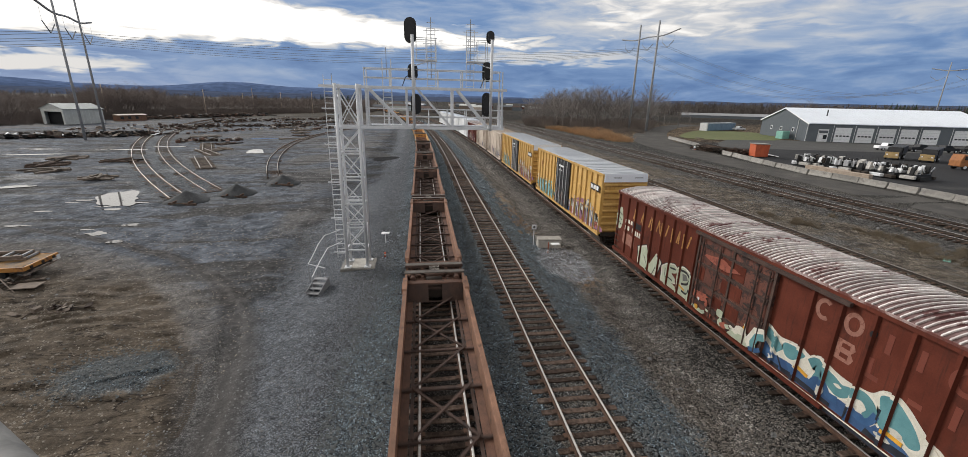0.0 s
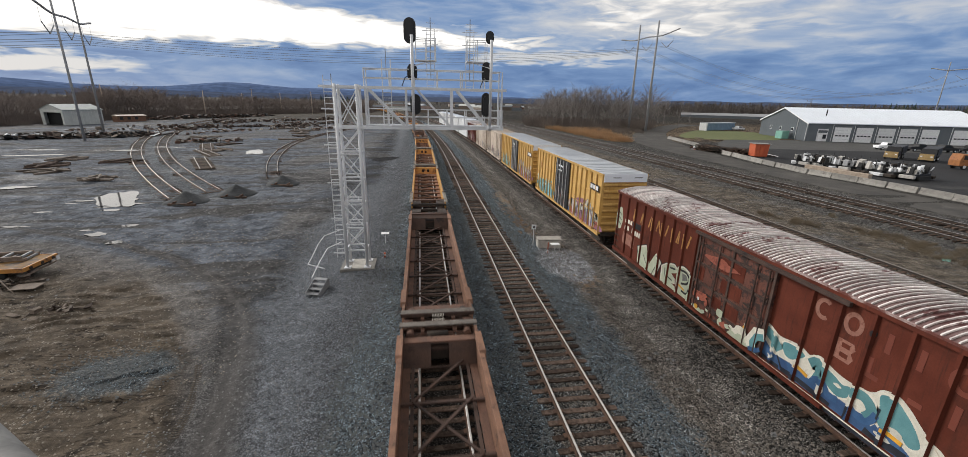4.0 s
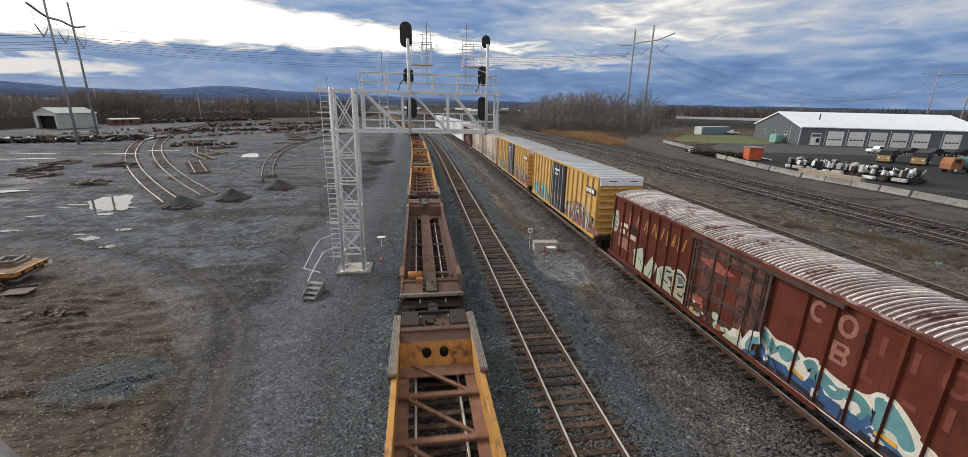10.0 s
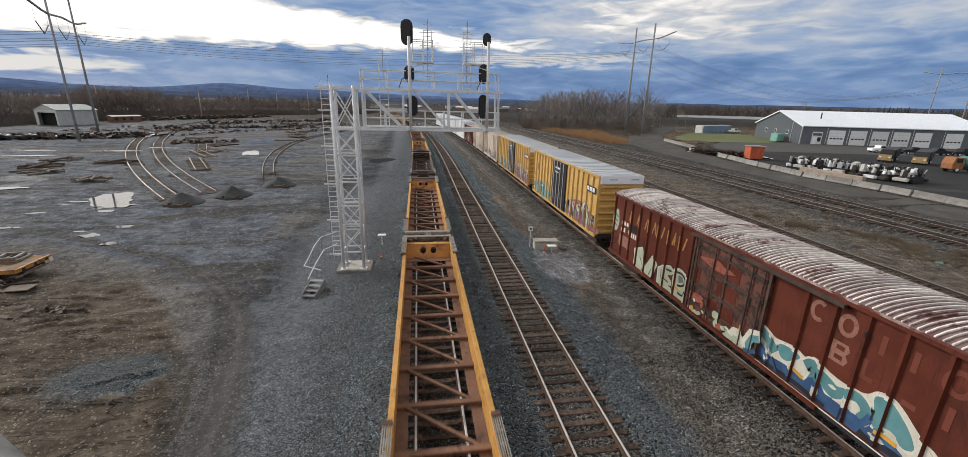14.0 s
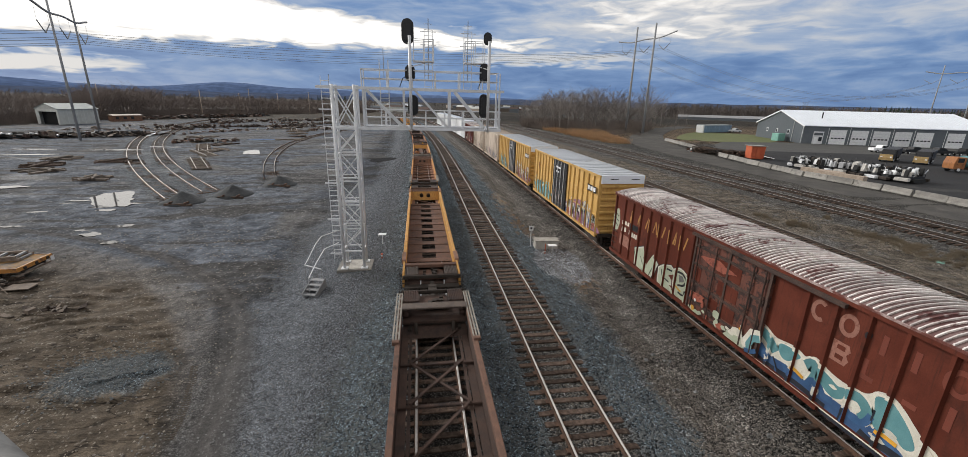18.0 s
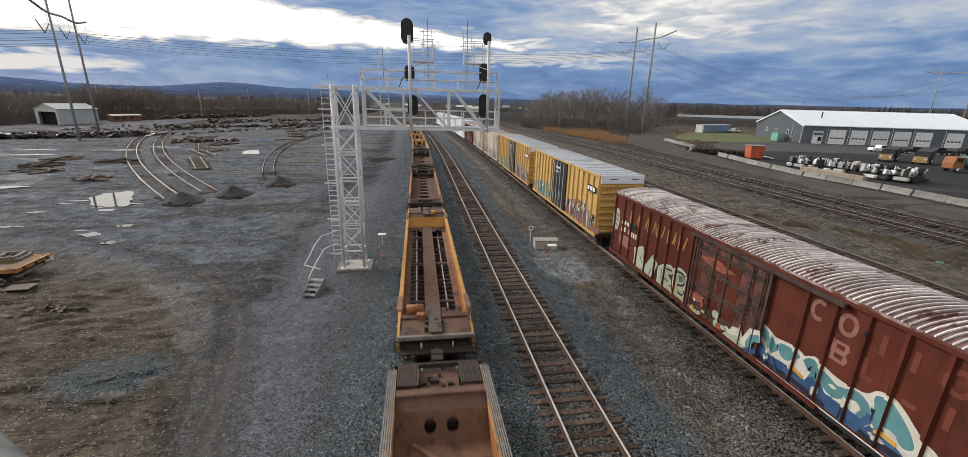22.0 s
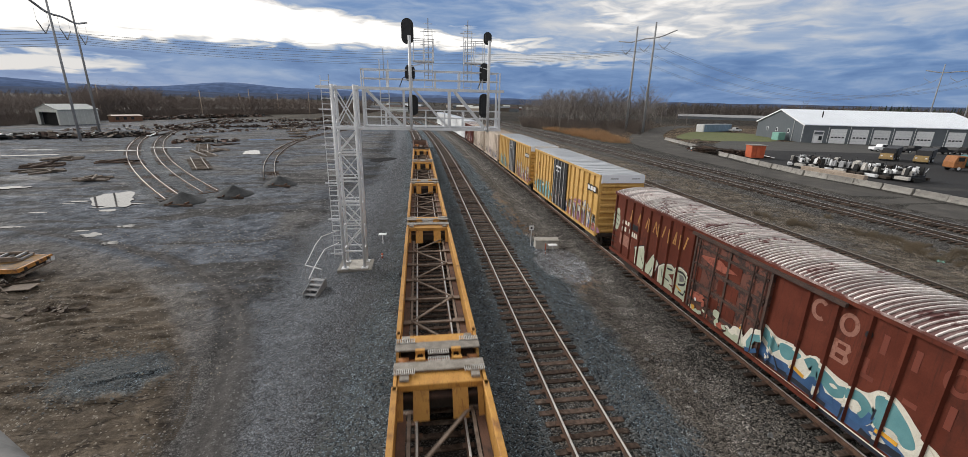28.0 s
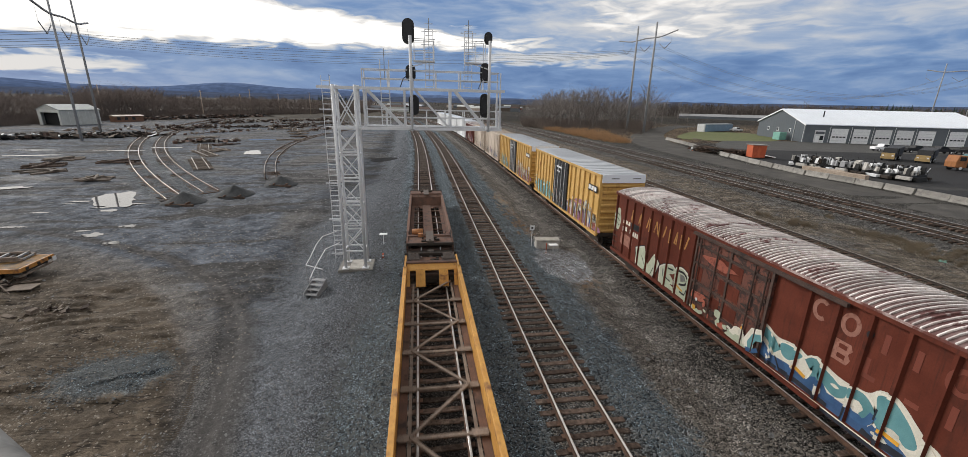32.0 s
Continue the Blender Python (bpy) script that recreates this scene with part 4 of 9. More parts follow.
def truck(car, y):
    t = part("truck_bolster", B((-1.05, 1.05, y - 0.2, y + 0.2, 0.42, 0.72)), "truckiron", car, bevel=0.03)
    for x in (-1.02, 1.02):
        bm = bmesh.new()
        prism(bm, [(y - 1.15, 0.36), (y - 0.95, 0.28), (y - 0.45, 0.30), (y - 0.3, 0.2), (y + 0.3, 0.2), (y + 0.45, 0.30), (y + 0.95, 0.28),
                   (y + 1.15, 0.36), (y + 1.15, 0.56), (y + 0.5, 0.72), (y - 0.5, 0.72), (y - 1.15, 0.56)], 0, x - 0.07, x + 0.07)
        part("side_frame", bm, "truckiron", t)
        bm = bmesh.new()
        for k in (-0.14, 0, 0.14):
            tube(bm, (x, y + k, 0.3), (x, y + k, 0.5), 0.06, n=8)
        part("springs", bm, "truckiron", t)
    for dy in (-0.85, 0.85):
        wheelset(t, y + dy)


def side_wall(car, sgn, y0, y1, ztop, paint, inner, ribs):
    """One long wall of the well: plate, tubular top chord, bottom flange and outer stiffeners."""
    x = sgn * 1.36
    w = part("side_wall", B((x - 0.02, x + 0.02, y0, y1, 0.26, ztop - 0.06)), inner, car)
    a, b = sorted((x + sgn * 0.13, x - sgn * 0.05))
    part("top_chord", B((a, b, y0, y1, ztop - 0.17, ztop)), paint, w, bevel=0.012)
    a, b = sorted((x + sgn * 0.10, x - sgn * 0.14))
    part("bottom_flange", B((a, b, y0, y1, 0.235, 0.285)), inner, w)
    k = max(4, int((y1 - y0) / ribs))
    a, b = sorted((x + sgn * 0.022, x + sgn * 0.10))
    me = finish(B((a, b, -0.05, 0.05, 0.285, ztop - 0.17)), "stiffener")
    me.materials.append(M[paint])
    for i in range(k + 1):
        share("stiffener", me, w, pose(0, y0 + 0.06 + (y1 - y0 - 0.12) * i / k, 0))


def slotted(bm, xs, ys, z0, z1, hole):
    """One plate in cells between the lines xs and ys; hole(i, j) tells which cells are open."""
    at = {}

    def v(i, j, k):
        if (i, j, k) not in at:
            at[i, j, k] = bm.verts.new((xs[i], ys[j], (z0, z1)[k]))
        return at[i, j, k]
    nx, ny = len(xs) - 1, len(ys) - 1

    def full(i, j):
        return 0 <= i < nx and 0 <= j < ny and not hole(i, j)
    for i in range(nx):
        for j in range(ny):
            if not full(i, j):
                continue
            bm.faces.new((v(i, j, 1), v(i + 1, j, 1), v(i + 1, j + 1, 1), v(i, j + 1, 1)))
            bm.faces.new((v(i, j + 1, 0), v(i + 1, j + 1, 0), v(i + 1, j, 0), v(i, j, 0)))
            for (di, dj), (a, b) in (((-1, 0), ((i, j + 1), (i, j))), ((1, 0), ((i + 1, j), (i + 1, j + 1))), ((0, -1), ((i, j), (i + 1, j))), ((0, 1), ((i + 1, j + 1), (i, j + 1)))):
                if not full(i + di, j + dj):
                    bm.faces.new((v(*a, 0), v(*b, 0), v(*b, 1), v(*a, 1)))


def grate(bm, x0, x1, y0, y1, z, n):
    """Open bar grating in a rim."""
    w = (x1 - x0) / (2 * n + 1)
    slotted(bm, [x0 + w * i for i in range(2 * n + 2)], [y0, y0 + 0.02, y1 - 0.02, y1], z, z + 0.035, lambda i, j: j == 1 and i % 2 == 1)


def holed_plate(bm, x0, x1, y0, y1, z, holes, n=16, th=0.03):
    """A flat plate with round holes along its middle (holes: y, radius)."""
    def quadring(yc, r, ya, yb):
        outer, inner = [], []
        for i in range(n):
            a = 2 * math.pi * (i + 0.5) / n
            cx, cy = math.cos(a), math.sin(a)
            s = min((x1 - x0) / 2 / abs(cx) if abs(cx) > 1e-6 else 1e9, ((yb - yc) if cy > 0 else (yc - ya)) / abs(cy) if abs(cy) > 1e-6 else 1e9)
            outer.append(((x0 + x1) / 2 + cx * s, yc + cy * s)), inner.append(((x0 + x1) / 2 + cx * r * 1.05, yc + cy * r))
        for (za, flip) in ((z, False), (z - th, True)):
            o = [bm.verts.new((*p, za)) for p in outer]
            q = [bm.verts.new((*p, za)) for p in inner]
            for i in range(n):
                j = (i + 1) % n
                bm.faces.new((o[i], o[j], q[j], q[i]))
            if not flip:
                top = q
            else:
                for i in range(n):
                    j = (i + 1) % n
                    bm.faces.new((top[i], top[j], q[j], q[i]))
    edges = [y0] + [(a[0] + b[0]) / 2 for a, b in zip(holes, holes[1:])] + [y1]
    for (yc, r), ya, yb in zip(holes, edges, edges[1:]):
        quadring(yc, r, ya, yb)


def bulkhead(car, y, face, ztop, paint, holes, zb=0.3):
    """End wall of the well, leaning away from it, with lightening holes."""
    s = face                       # +1: the well lies towards -y
    ya, yb = y - 0.30 * s, y + 0.22 * s
    w = bmesh.new()
    n = len(holes)
    xs = [-1.33] + [v for h in holes for v in (h[0] - h[1], h[0] + h[1])] + [1.33]
    zh0, zh1 = 0.55, 0.80
    if n:
        half = min(0.36, max(h[1] for h in holes)) if len(holes) != 1 or holes[0][1] < 0.9 else 0.25
        zh0, zh1 = holes[0][2] - half, holes[0][2] + half

    def slab(x0, x1, z0, z1):
        def yy(z):
            return ya + (yb - ya) * (z - zb) / (ztop - zb)
        p = [(x0, yy(z0), z0), (x1, yy(z0), z0), (x1, yy(z1), z1), (x0, yy(z1), z1)]
        q = [(a, b + 0.05 * s, c) for a, b, c in p]
        v = [w.verts.new(c) for c in p + q]
        for f in ((0, 1, 2, 3), (7, 6, 5, 4), (0, 4, 5, 1), (1, 5, 6, 2), (2, 6, 7, 3), (3, 7, 4, 0)):
            w.faces.new([v[i] for i in f])
    def ringed(cx, r, cz, k=20):
        """A square of the plate with a round hole in it."""
        def at(x, z, d):
            return (x, ya + (yb - ya) * (z - zb) / (ztop - zb) + d * s, z)
        rows = []
        for d in (0.0, 0.05):
            o, q = [], []
            for i in range(k):
                a = 2 * math.pi * (i + 0.5) / k
                m = r / max(abs(math.cos(a)), abs(math.sin(a)))
                o.append(w.verts.new(at(cx + m * math.cos(a), cz + m * math.sin(a), d)))
                q.append(w.verts.new(at(cx + 0.93 * r * math.cos(a), cz + 0.93 * r * math.sin(a), d)))
            for i in range(k):
                w.faces.new((o[i], o[(i + 1) % k], q[(i + 1) % k], q[i]))
            rows.append(q)
        for i in range(k):
            w.faces.new((rows[0][i], rows[0][(i + 1) % k], rows[1][(i + 1) % k], rows[1][i]))
    slab(-1.33, 1.33, zb, zh0 if n else ztop)
    if not n:
        return part("bulkhead", w, paint, car)
    slab(-1.33, 1.33, zh1, ztop)
    for i in range(0, len(xs), 2):
        slab(xs[i], xs[i + 1], zh0, zh1)
    if n == 2:
        for h in holes:
            ringed(*h)
    part("bulkhead", w, paint, car)


def span(y, s, a, b):
    """Two distances from y along s, in rising order."""
    return sorted((y + s * a, y + s * b))


def running_board(par, x, ya, yb, z, bars, material, label):
    bm = bmesh.new()
    w, k = 0.27 / (2 * bars - 1), max(3, int((yb - ya) / 0.45))
    ys = [ya]
    for i in range(k):
        ys += [ya + (yb - ya) * i / k + 0.05, ya + (yb - ya) * (i + 1) / k]
    ys.append(yb + 0.05)
    slotted(bm, [x - 0.135 + w * i for i in range(2 * bars)], ys, z, z + 0.035, lambda i, j: i % 2 == 1 and j % 2 == 1)
    part("running_board", bm, material, par, label)


def end_platform(car, y, s, joint, length, paint, deck, ztop, style):
    """What stands over a truck. y: where the well ends, s: +1 towards the far end."""
    y1 = y + s * length
    pl = part("end_platform", B((-1.32, 1.32, *span(y, s, 0.12, length - 0.03), 0.74, 0.84)), "darkrust", car)
    part("end_sill", B((-1.30, 1.30, *span(y, s, 0.24, 0.30), 0.30, 0.737)), "truckiron", pl, "black end sill")
    for x in (-1.40, 1.40):
        bm = bmesh.new()
        tip = 0.98 if joint == "drawbar" else 1.10
        out = [(y - s * 0.05, 0.62), (y1 - s * 0.05, 0.62), (y1 - s * 0.05, tip), (y1 - s * 0.55, ztop), (y - s * 0.05, ztop)]
        prism(bm, out, 0, x - 0.05, x + 0.05)
        part("platform_side", bm, paint, pl)
    steel = {"rustx": "rust", "darkx": "darkrust", "holes": "darkrust"}.get(style, "rust")
    if joint == "drawbar":
        ledge = paint if style in ("lattice", "xplat") else steel
        part("ledge", B((-1.33, 1.33, *span(y, s, 0.20, 0.58 if style != "xplat" else 0.82), 1.00, 1.07 if style != "xplat" else 1.22)), ledge, pl, bevel=0.015)
        if style != "xplat":
            for k, (dy, z, r) in enumerate(((0.68, 1.02, 0.03), (0.78, 1.06, 0.022), (0.86, 1.0, 0.035))):
                part("pipe", one(tube, (-1.0 + 0.1 * k, y + s * dy, z), (0.95, y + s * (dy + 0.05), z), r, n=6), steel, pl)
            for x in (-1.08, 1.08):
                part("hinge_drum", one(tube, (x, y + s * 0.62, 1.06), (x, y + s * 0.98, 1.06), 0.15, n=12), steel, pl)
            part("walkway", B((-1.49, 1.49, *span(y, s, length - 0.44, length - 0.12), ztop - 0.02, ztop + 0.035)), "dirtygrate" if style == "rustx" else "grating", pl, "grimy walkway plank", 0.01)
            part("walkway_lip", B((-1.49, 1.49, *span(y, s, length - 0.117, length - 0.09), ztop - 0.12, ztop + 0.03)), "darkrust" if style == "rustx" else "grating", pl)
            bm = bmesh.new()
            w = 0.24 if style == "rustx" else 0.20
            grate(bm, -w, w, *span(y, s, length - 0.10, length + 0.13), ztop - 0.03, 7)
            part("centre_step", bm, "grating", pl)
            for x in (-0.62, 0.62):
                part("step_bracket", B((x - 0.07, x + 0.07, *span(y, s, length - 0.6, length + 0.1), 0.90, 1.16)), steel, pl)
            part("brake_cylinder", one(tube, (-0.45, y + s * (length - 0.62), 1.02), (0.35, y + s * (length - 0.62), 1.02), 0.13, n=12), "truckiron", pl)
            for k in range(4):
                part("brake_lever", B((-0.9 + k * 0.5, -0.84 + k * 0.5, *span(y, s, length - 0.85, length - 0.5), 0.92, 1.02 + 0.04 * (k % 2))), "truckiron", pl)
        else:
            part("walkway", B((-1.47, 1.47, *span(y, s, length - 0.62, length - 0.12), ztop - 0.01, ztop + 0.045)), "grating", pl, "grey steel walkway", 0.01)
            for x in (-1.12, 1.12):
                bm = bmesh.new()
                grate(bm, x - 0.33, x + 0.33, *span(y, s, length - 0.80, length - 0.55), ztop + 0.05, 10)
                part("step_grating", bm, "palesteel", pl)
                part("step_bracket", B((x - 0.14, x + 0.14, *span(y, s, length - 1.05, length - 0.805), ztop - 0.04, ztop + 0.04)), "grating", pl)
            bm = bmesh.new()
            grate(bm, -0.36, 0.36, *span(y, s, length - 0.11, length + 0.12), ztop + 0.0, 9)
            part("centre_step", bm, "palesteel", pl)
            for x in (-0.62, 0.62):
                bm = bmesh.new()
                for dx in (-0.2, 0.2):
                    beam(bm, (x + dx * 0.5, y1 - s * 0.1, ztop - 0.02), (x + dx, y1 + s * 0.2, ztop - 0.45), 0.06)
                box(bm, x - 0.16, x + 0.16, *span(y, s, length - 0.12, length + 0.02), ztop - 0.03, ztop + 0.10)
                part("connector_bracket", bm, paint, pl)
        part("bolster_tube", one(tube, (-1.28, y1 + s * 0.06, 0.88), (1.28, y1 + s * 0.06, 0.88), 0.15, n=12), steel if style != "xplat" else "orange", pl)
        for x in (-1.18, 1.18):
            part("bolster_cap", one(tube, (x - 0.17, y1 + s * 0.06, 0.90), (x + 0.17, y1 + s * 0.06, 0.90), 0.21, n=14), steel if style != "xplat" else "orange", pl)
    else:
        iron = "darkrust" if style in ("holes", "darkx", "rustx") else "rust"
        if style not in ("darkx", "holes"):
            bm = bmesh.new()
            prism(bm, [(y + s * 0.24, 0.98), (y + s * 0.70, 1.16), (y + s * 0.70, 1.22), (y + s * 0.24, 1.05)], 0, -1.32, 1.32)
            part("sloping_plate", bm, iron if style != "xplat" else paint, pl)
        else:
            for x in (-1.2, 1.2):
                part("hinge_drum", one(tube, (x - 0.12, y + s * 0.55, 0.98), (x + 0.12, y + s * 0.55, 0.98), 0.13, n=12), iron, pl)
        part("cross_beam", B((-1.36, 1.36, *span(y, s, 0.66, 1.12 if style == "holes" else 0.96), 1.10, ztop + 0.02)), iron, pl, bevel=0.02)
        flush = style in ("center", "last")
        if flush:
            part("deck_plate", B((-1.34, 1.34, *span(y, s, 0.97, length - 0.135), ztop - 0.12, ztop - 0.06)), "rust", pl, "rust red deck plate", 0.01)
        for sx in () if flush else (-1, 1):
            bm = bmesh.new()
            x0, x1 = sorted((sx * 0.66, sx * 1.30))
            grate(bm, x0, x1, *span(y, s, 1.16, length - 0.16), ztop - 0.03, 8)
            box(bm, x0, x1, *span(y, s, 1.17, length - 0.17), ztop - 0.08, ztop - 0.05)
            part("step_grating", bm, iron if style in ("holes", "darkx") else "treadplate", pl)
        if not flush:
            part("centre_well", B((-0.62, 0.62, *span(y, s, 1.0, length - 0.2), 0.96, 1.02)), steel, pl)
        rnd = random.Random(int(length * 100) + len(style))
        for k in range(7):
            xx, yy = rnd.uniform(-0.5, 0.5), y + s * rnd.uniform(1.1, length - 0.3)
            w = rnd.uniform(0.05, 0.14)
            lift = ztop - 1.078 if flush else 0.0
            part("brake_gear", B((xx - w, xx + w, yy - w * 0.7, yy + w * 0.7, 1.021 + lift + k * 0.0005, 1.08 + lift + rnd.random() * 0.12)), "truckiron", pl)
        part("end_bar", B((-1.44, 1.44, *span(y, s, length - 0.13, length - 0.02), 1.08, ztop - 0.02)), "grating" if style == "center" else "truckiron", pl, bevel=0.015)
        part("low_step", B((-1.34, 1.34, *span(y, s, length + 0.0, length + 0.42), 0.74, 0.80)), "truckiron", pl)
        if style in ("center", "last"):
            part("walkway", B((-0.24, 0.24, *span(y, s, 0.05, length - 0.15), ztop + 0.0, ztop + 0.07)), "treadplate", pl, "narrow dark walkway", 0.01)
            if s < 0:
                part("air_reservoir", one(tube, (-1.12, y + s * 0.42, ztop + 0.12), (-0.42, y + s * 0.42, ztop + 0.12), 0.20, n=14), "orange", pl, "small orange air tank")
                part("valve_box", B((-0.72, -0.40, *span(y, s, 0.75, 1.02), ztop - 0.06, ztop + 0.16)), "orange", pl, bevel=0.02)
                for vx in (0.5, 0.75, 1.0):
                    part("brake_pipe", one(tube, (vx, y + s * 0.35, ztop - 0.06), (vx + 0.08, y + s * 0.7, ztop + 0.22), 0.025, n=6), "truckiron", pl)
                part("brake_wheel", one(tube, (1.30, y + s * 1.3, ztop + 0.25), (1.34, y + s * 1.3, ztop + 0.25), 0.24, n=14), "truckiron", pl)
            elif paint == "yellow":
                part("tool_box", B((0.32, 0.62, *span(y, s, 0.3, 0.62), ztop - 0.01, ztop + 0.20)), "amber", pl)
        bm = bmesh.new()
        beam(bm, (0, y1 - s * 0.1, 0.82), (0, y1 + s * 0.60, 0.82), 0.18)
        box(bm, -0.20, 0.20, *span(y, s, length + 0.48, length + 0.84), 0.64, 1.0)
        part("coupler", bm, "truckiron", pl)
        for x in (-1.36, 1.36):
            bm = bmesh.new()
            for i in range(4):
                beam(bm, (x - 0.16, y1 + s * 0.05, 0.45 + i * 0.22), (x + 0.16, y1 + s * 0.05, 0.45 + i * 0.22), 0.03)
            for dx in (-0.16, 0.16):
                beam(bm, (x + dx, y1 + s * 0.05, 0.40), (x + dx, y1 + s * 0.05, 1.2), 0.03)
            part("end_ladder", bm, "truckiron", pl)
        for x in (-0.55, 0.62):
            part("hose_bracket", B((x - 0.03, x + 0.03, *span(y, s, length - 0.02, length + 0.05), 0.70, 0.98)), "galv", pl)
        if style == "darkx":
            part("top_plate", B((-1.34, 1.34, *span(y, s, 0.30, 0.80), ztop + 0.024, ztop + 0.09)), "treadplate", pl, "worn dark top plate", 0.015)
        if style == "holes":
            for x in (-0.78, 0.72):
                part("post", B((x - 0.03, x + 0.03, *span(y, s, 0.5, 0.56), 0.9, 1.2)), "white", pl)
    # outside walkways along the wall ends
    if style in ("lattice", "darkx"):
        for x in (-1.47, 1.47):
            lo, hi = span(y, s, -2.0, length - 0.5)
            running_board(pl, x, lo, hi, ztop + 0.012, 5 if style == "lattice" else 3, "grating", "slotted grey running board")
            part("corner_fitting", B((x - 0.13, x + 0.13, *span(y, s, -2.22, -2.03), ztop - 0.06, ztop + 0.09)), "rust", pl, bevel=0.015)
    elif style in ("plates", "center", "rustx", "holes"):
        for x in (-1.43, 1.43):
            bm = bmesh.new()
            prism(bm, [(y - s * 1.15, ztop - 0.10), (y - s * 0.95, ztop + 0.07), (y + s * 0.3, ztop + 0.07), (y + s * 0.45, ztop - 0.10)], 0, x - 0.11, x + 0.11)
            part("corner_guide", bm, "rustorange" if style != "holes" else "rust", pl)


STYLES = {  # chord paint, inner plates, floor, deck, holes in the end walls
    "rustx": ("rustorange", "rustorange", "darkrust", "rust", ((0.0, 0.33, 0.66),)),
    "lattice": ("yellow", "yellow", "rustorange", "rust", ((-0.34, 0.19, 0.72), (0.30, 0.19, 0.72))),
    "center": ("yellow", "orange", "rust", "rust", ()),
    "darkx": ("rust", "darkrust", "darkrust", "darkrust", ()),
    "plates": ("yellow", "yellow", "rust", "rust", ((-0.34, 0.20, 0.70), (0.32, 0.20, 0.70))),
    "holes": ("orange", "rust", "rust", "darkrust", ()),
    "xplat": ("yellow", "yellow", "dustysteel", "yellow", ((-1.0, 0.15, 0.66), (0.0, 0.36, 0.66), (1.0, 0.15, 0.66))),
    "last": ("rust", "rust", "rust", "rust", ()),
}
LABELS = {
    "rustx": "rusty brown empty well car with orange top rails",
    "lattice": "empty yellow well car with an open zigzag floor",
    "center": "empty yellow well car with a brown centre sill",
    "darkx": "dark brown empty well car with crossed floor braces",
    "plates": "empty yellow well car with brown slotted floor plates",
    "holes": "empty brown well car with round floor holes",
    "xplat": "empty yellow well car with pale end walkways",
    "last": "rusty brown empty well car at the train's end",
}


def well_car(style, s0, s1, near, far, coat=None):
    """One unit of the train from joint s0 to joint s1 (metres along the track when the clip starts)."""
    paint, inner, floor, deck, holes = STYLES[style]
    if coat:
        paint, inner = coat
    L = s1 - s0
    car = empty("well_car", LABELS[style], "well car", group="cars of the passing train")
    lens = {"drawbar": (0.22, 1.42), "coupler": (0.80, 2.35)}
    g0, p0 = lens[near]
    g1, p1 = lens[far]
    ztop = 1.27
    ya, yb = -L / 2 + g0 + p0, L / 2 - g1 - p1
    for sgn in (-1, 1):
        side_wall(car, sgn, ya - 0.15, yb + 0.15, ztop, paint, inner, 1.1 if style != "xplat" else 0.75)
    wall = "rustorange" if coat and style == "lattice" else "darkrust" if style in ("rustx", "darkx", "holes") else "ochre" if style == "lattice" else paint
    high = 0.60 if style == "holes" else 0.58 if style == "darkx" else 1.04
    bulkhead(car, yb, 1, high, wall, holes)
    bulkhead(car, ya, -1, high, wall, holes)
    end_platform(car, yb, 1, far, p1, paint, deck, ztop, style)
    end_platform(car, ya, -1, near, p0, paint, deck, ztop, style)
    zf = 0.36
    W = yb - ya
    ledge = {"yellow": "rust" if style == "xplat" else "rustorange", "orange": "rustorange", "rustorange": "rust", "rust": "rust", "darkrust": "darkrust"}[inner]
    if style in ("lattice",):
        k = max(5, round(W / 1.95))
        for i in range(k + 1):
            y = ya + W * i / k
            if 0 < i < k:
                part("cross_member", one(beam, (-1.34, y, zf), (1.34, y, zf), 0.20, 0.12), floor, car)
            if i < k:
                y2 = ya + W * (i + 1) / k
                part("floor_brace", one(beam, (1.0, y + 0.10, zf + 0.01), (-1.0, y2 - 0.10, zf + 0.01), 0.12, 0.08), floor, car)
        for x in (-1.16, 1.16):
            part("floor_ledge", B((x - 0.18, x + 0.18, ya, yb, zf - 0.10, zf - 0.065)), ledge, car)
        part("end_floor", B((-1.34, 1.34, yb - 0.9, yb + 0.0, zf - 0.05, zf - 0.02)), floor, car)
        part("end_floor", B((-1.34, 1.34, ya, ya + 1.5, zf - 0.05, zf - 0.02)), floor, car)
    elif style in ("rustx", "darkx", "xplat"):
        k = max(5, round(W / 2.3))
        th = 0.09 if style != "xplat" else 0.10
        for x in (-0.98, 0.98):
            part("floor_stringer", B((x - 0.05, x + 0.05, ya, yb, zf - 0.09, zf + 0.0)), floor, car)
        for i in range(k + 1):
            y = ya + W * i / k
            if 0 < i < k:
                part("cross_member", one(beam, (-1.34, y, zf + 0.03), (1.34, y, zf + 0.03), 0.11, 0.06), floor, car)
                if style == "xplat":
                    for x in (-1.05, 1.05):
                        part("gusset", B((x - 0.24, x + 0.24, y - 0.14, y + 0.14, zf + 0.062, zf + 0.08)), floor, car)
            if i < k:
                y2 = ya + W * (i + 1) / k
                x = -0.95 if i % 2 else 0.95
                part("floor_brace", one(beam, (x, y, zf + 0.1), (-x, y2, zf + 0.1), th, 0.05), floor, car)
                if style != "xplat" and i % 2 == 0:
                    part("floor_brace", one(beam, (-x, y, zf + 0.152), (x, y2, zf + 0.152), th, 0.05), floor, car)
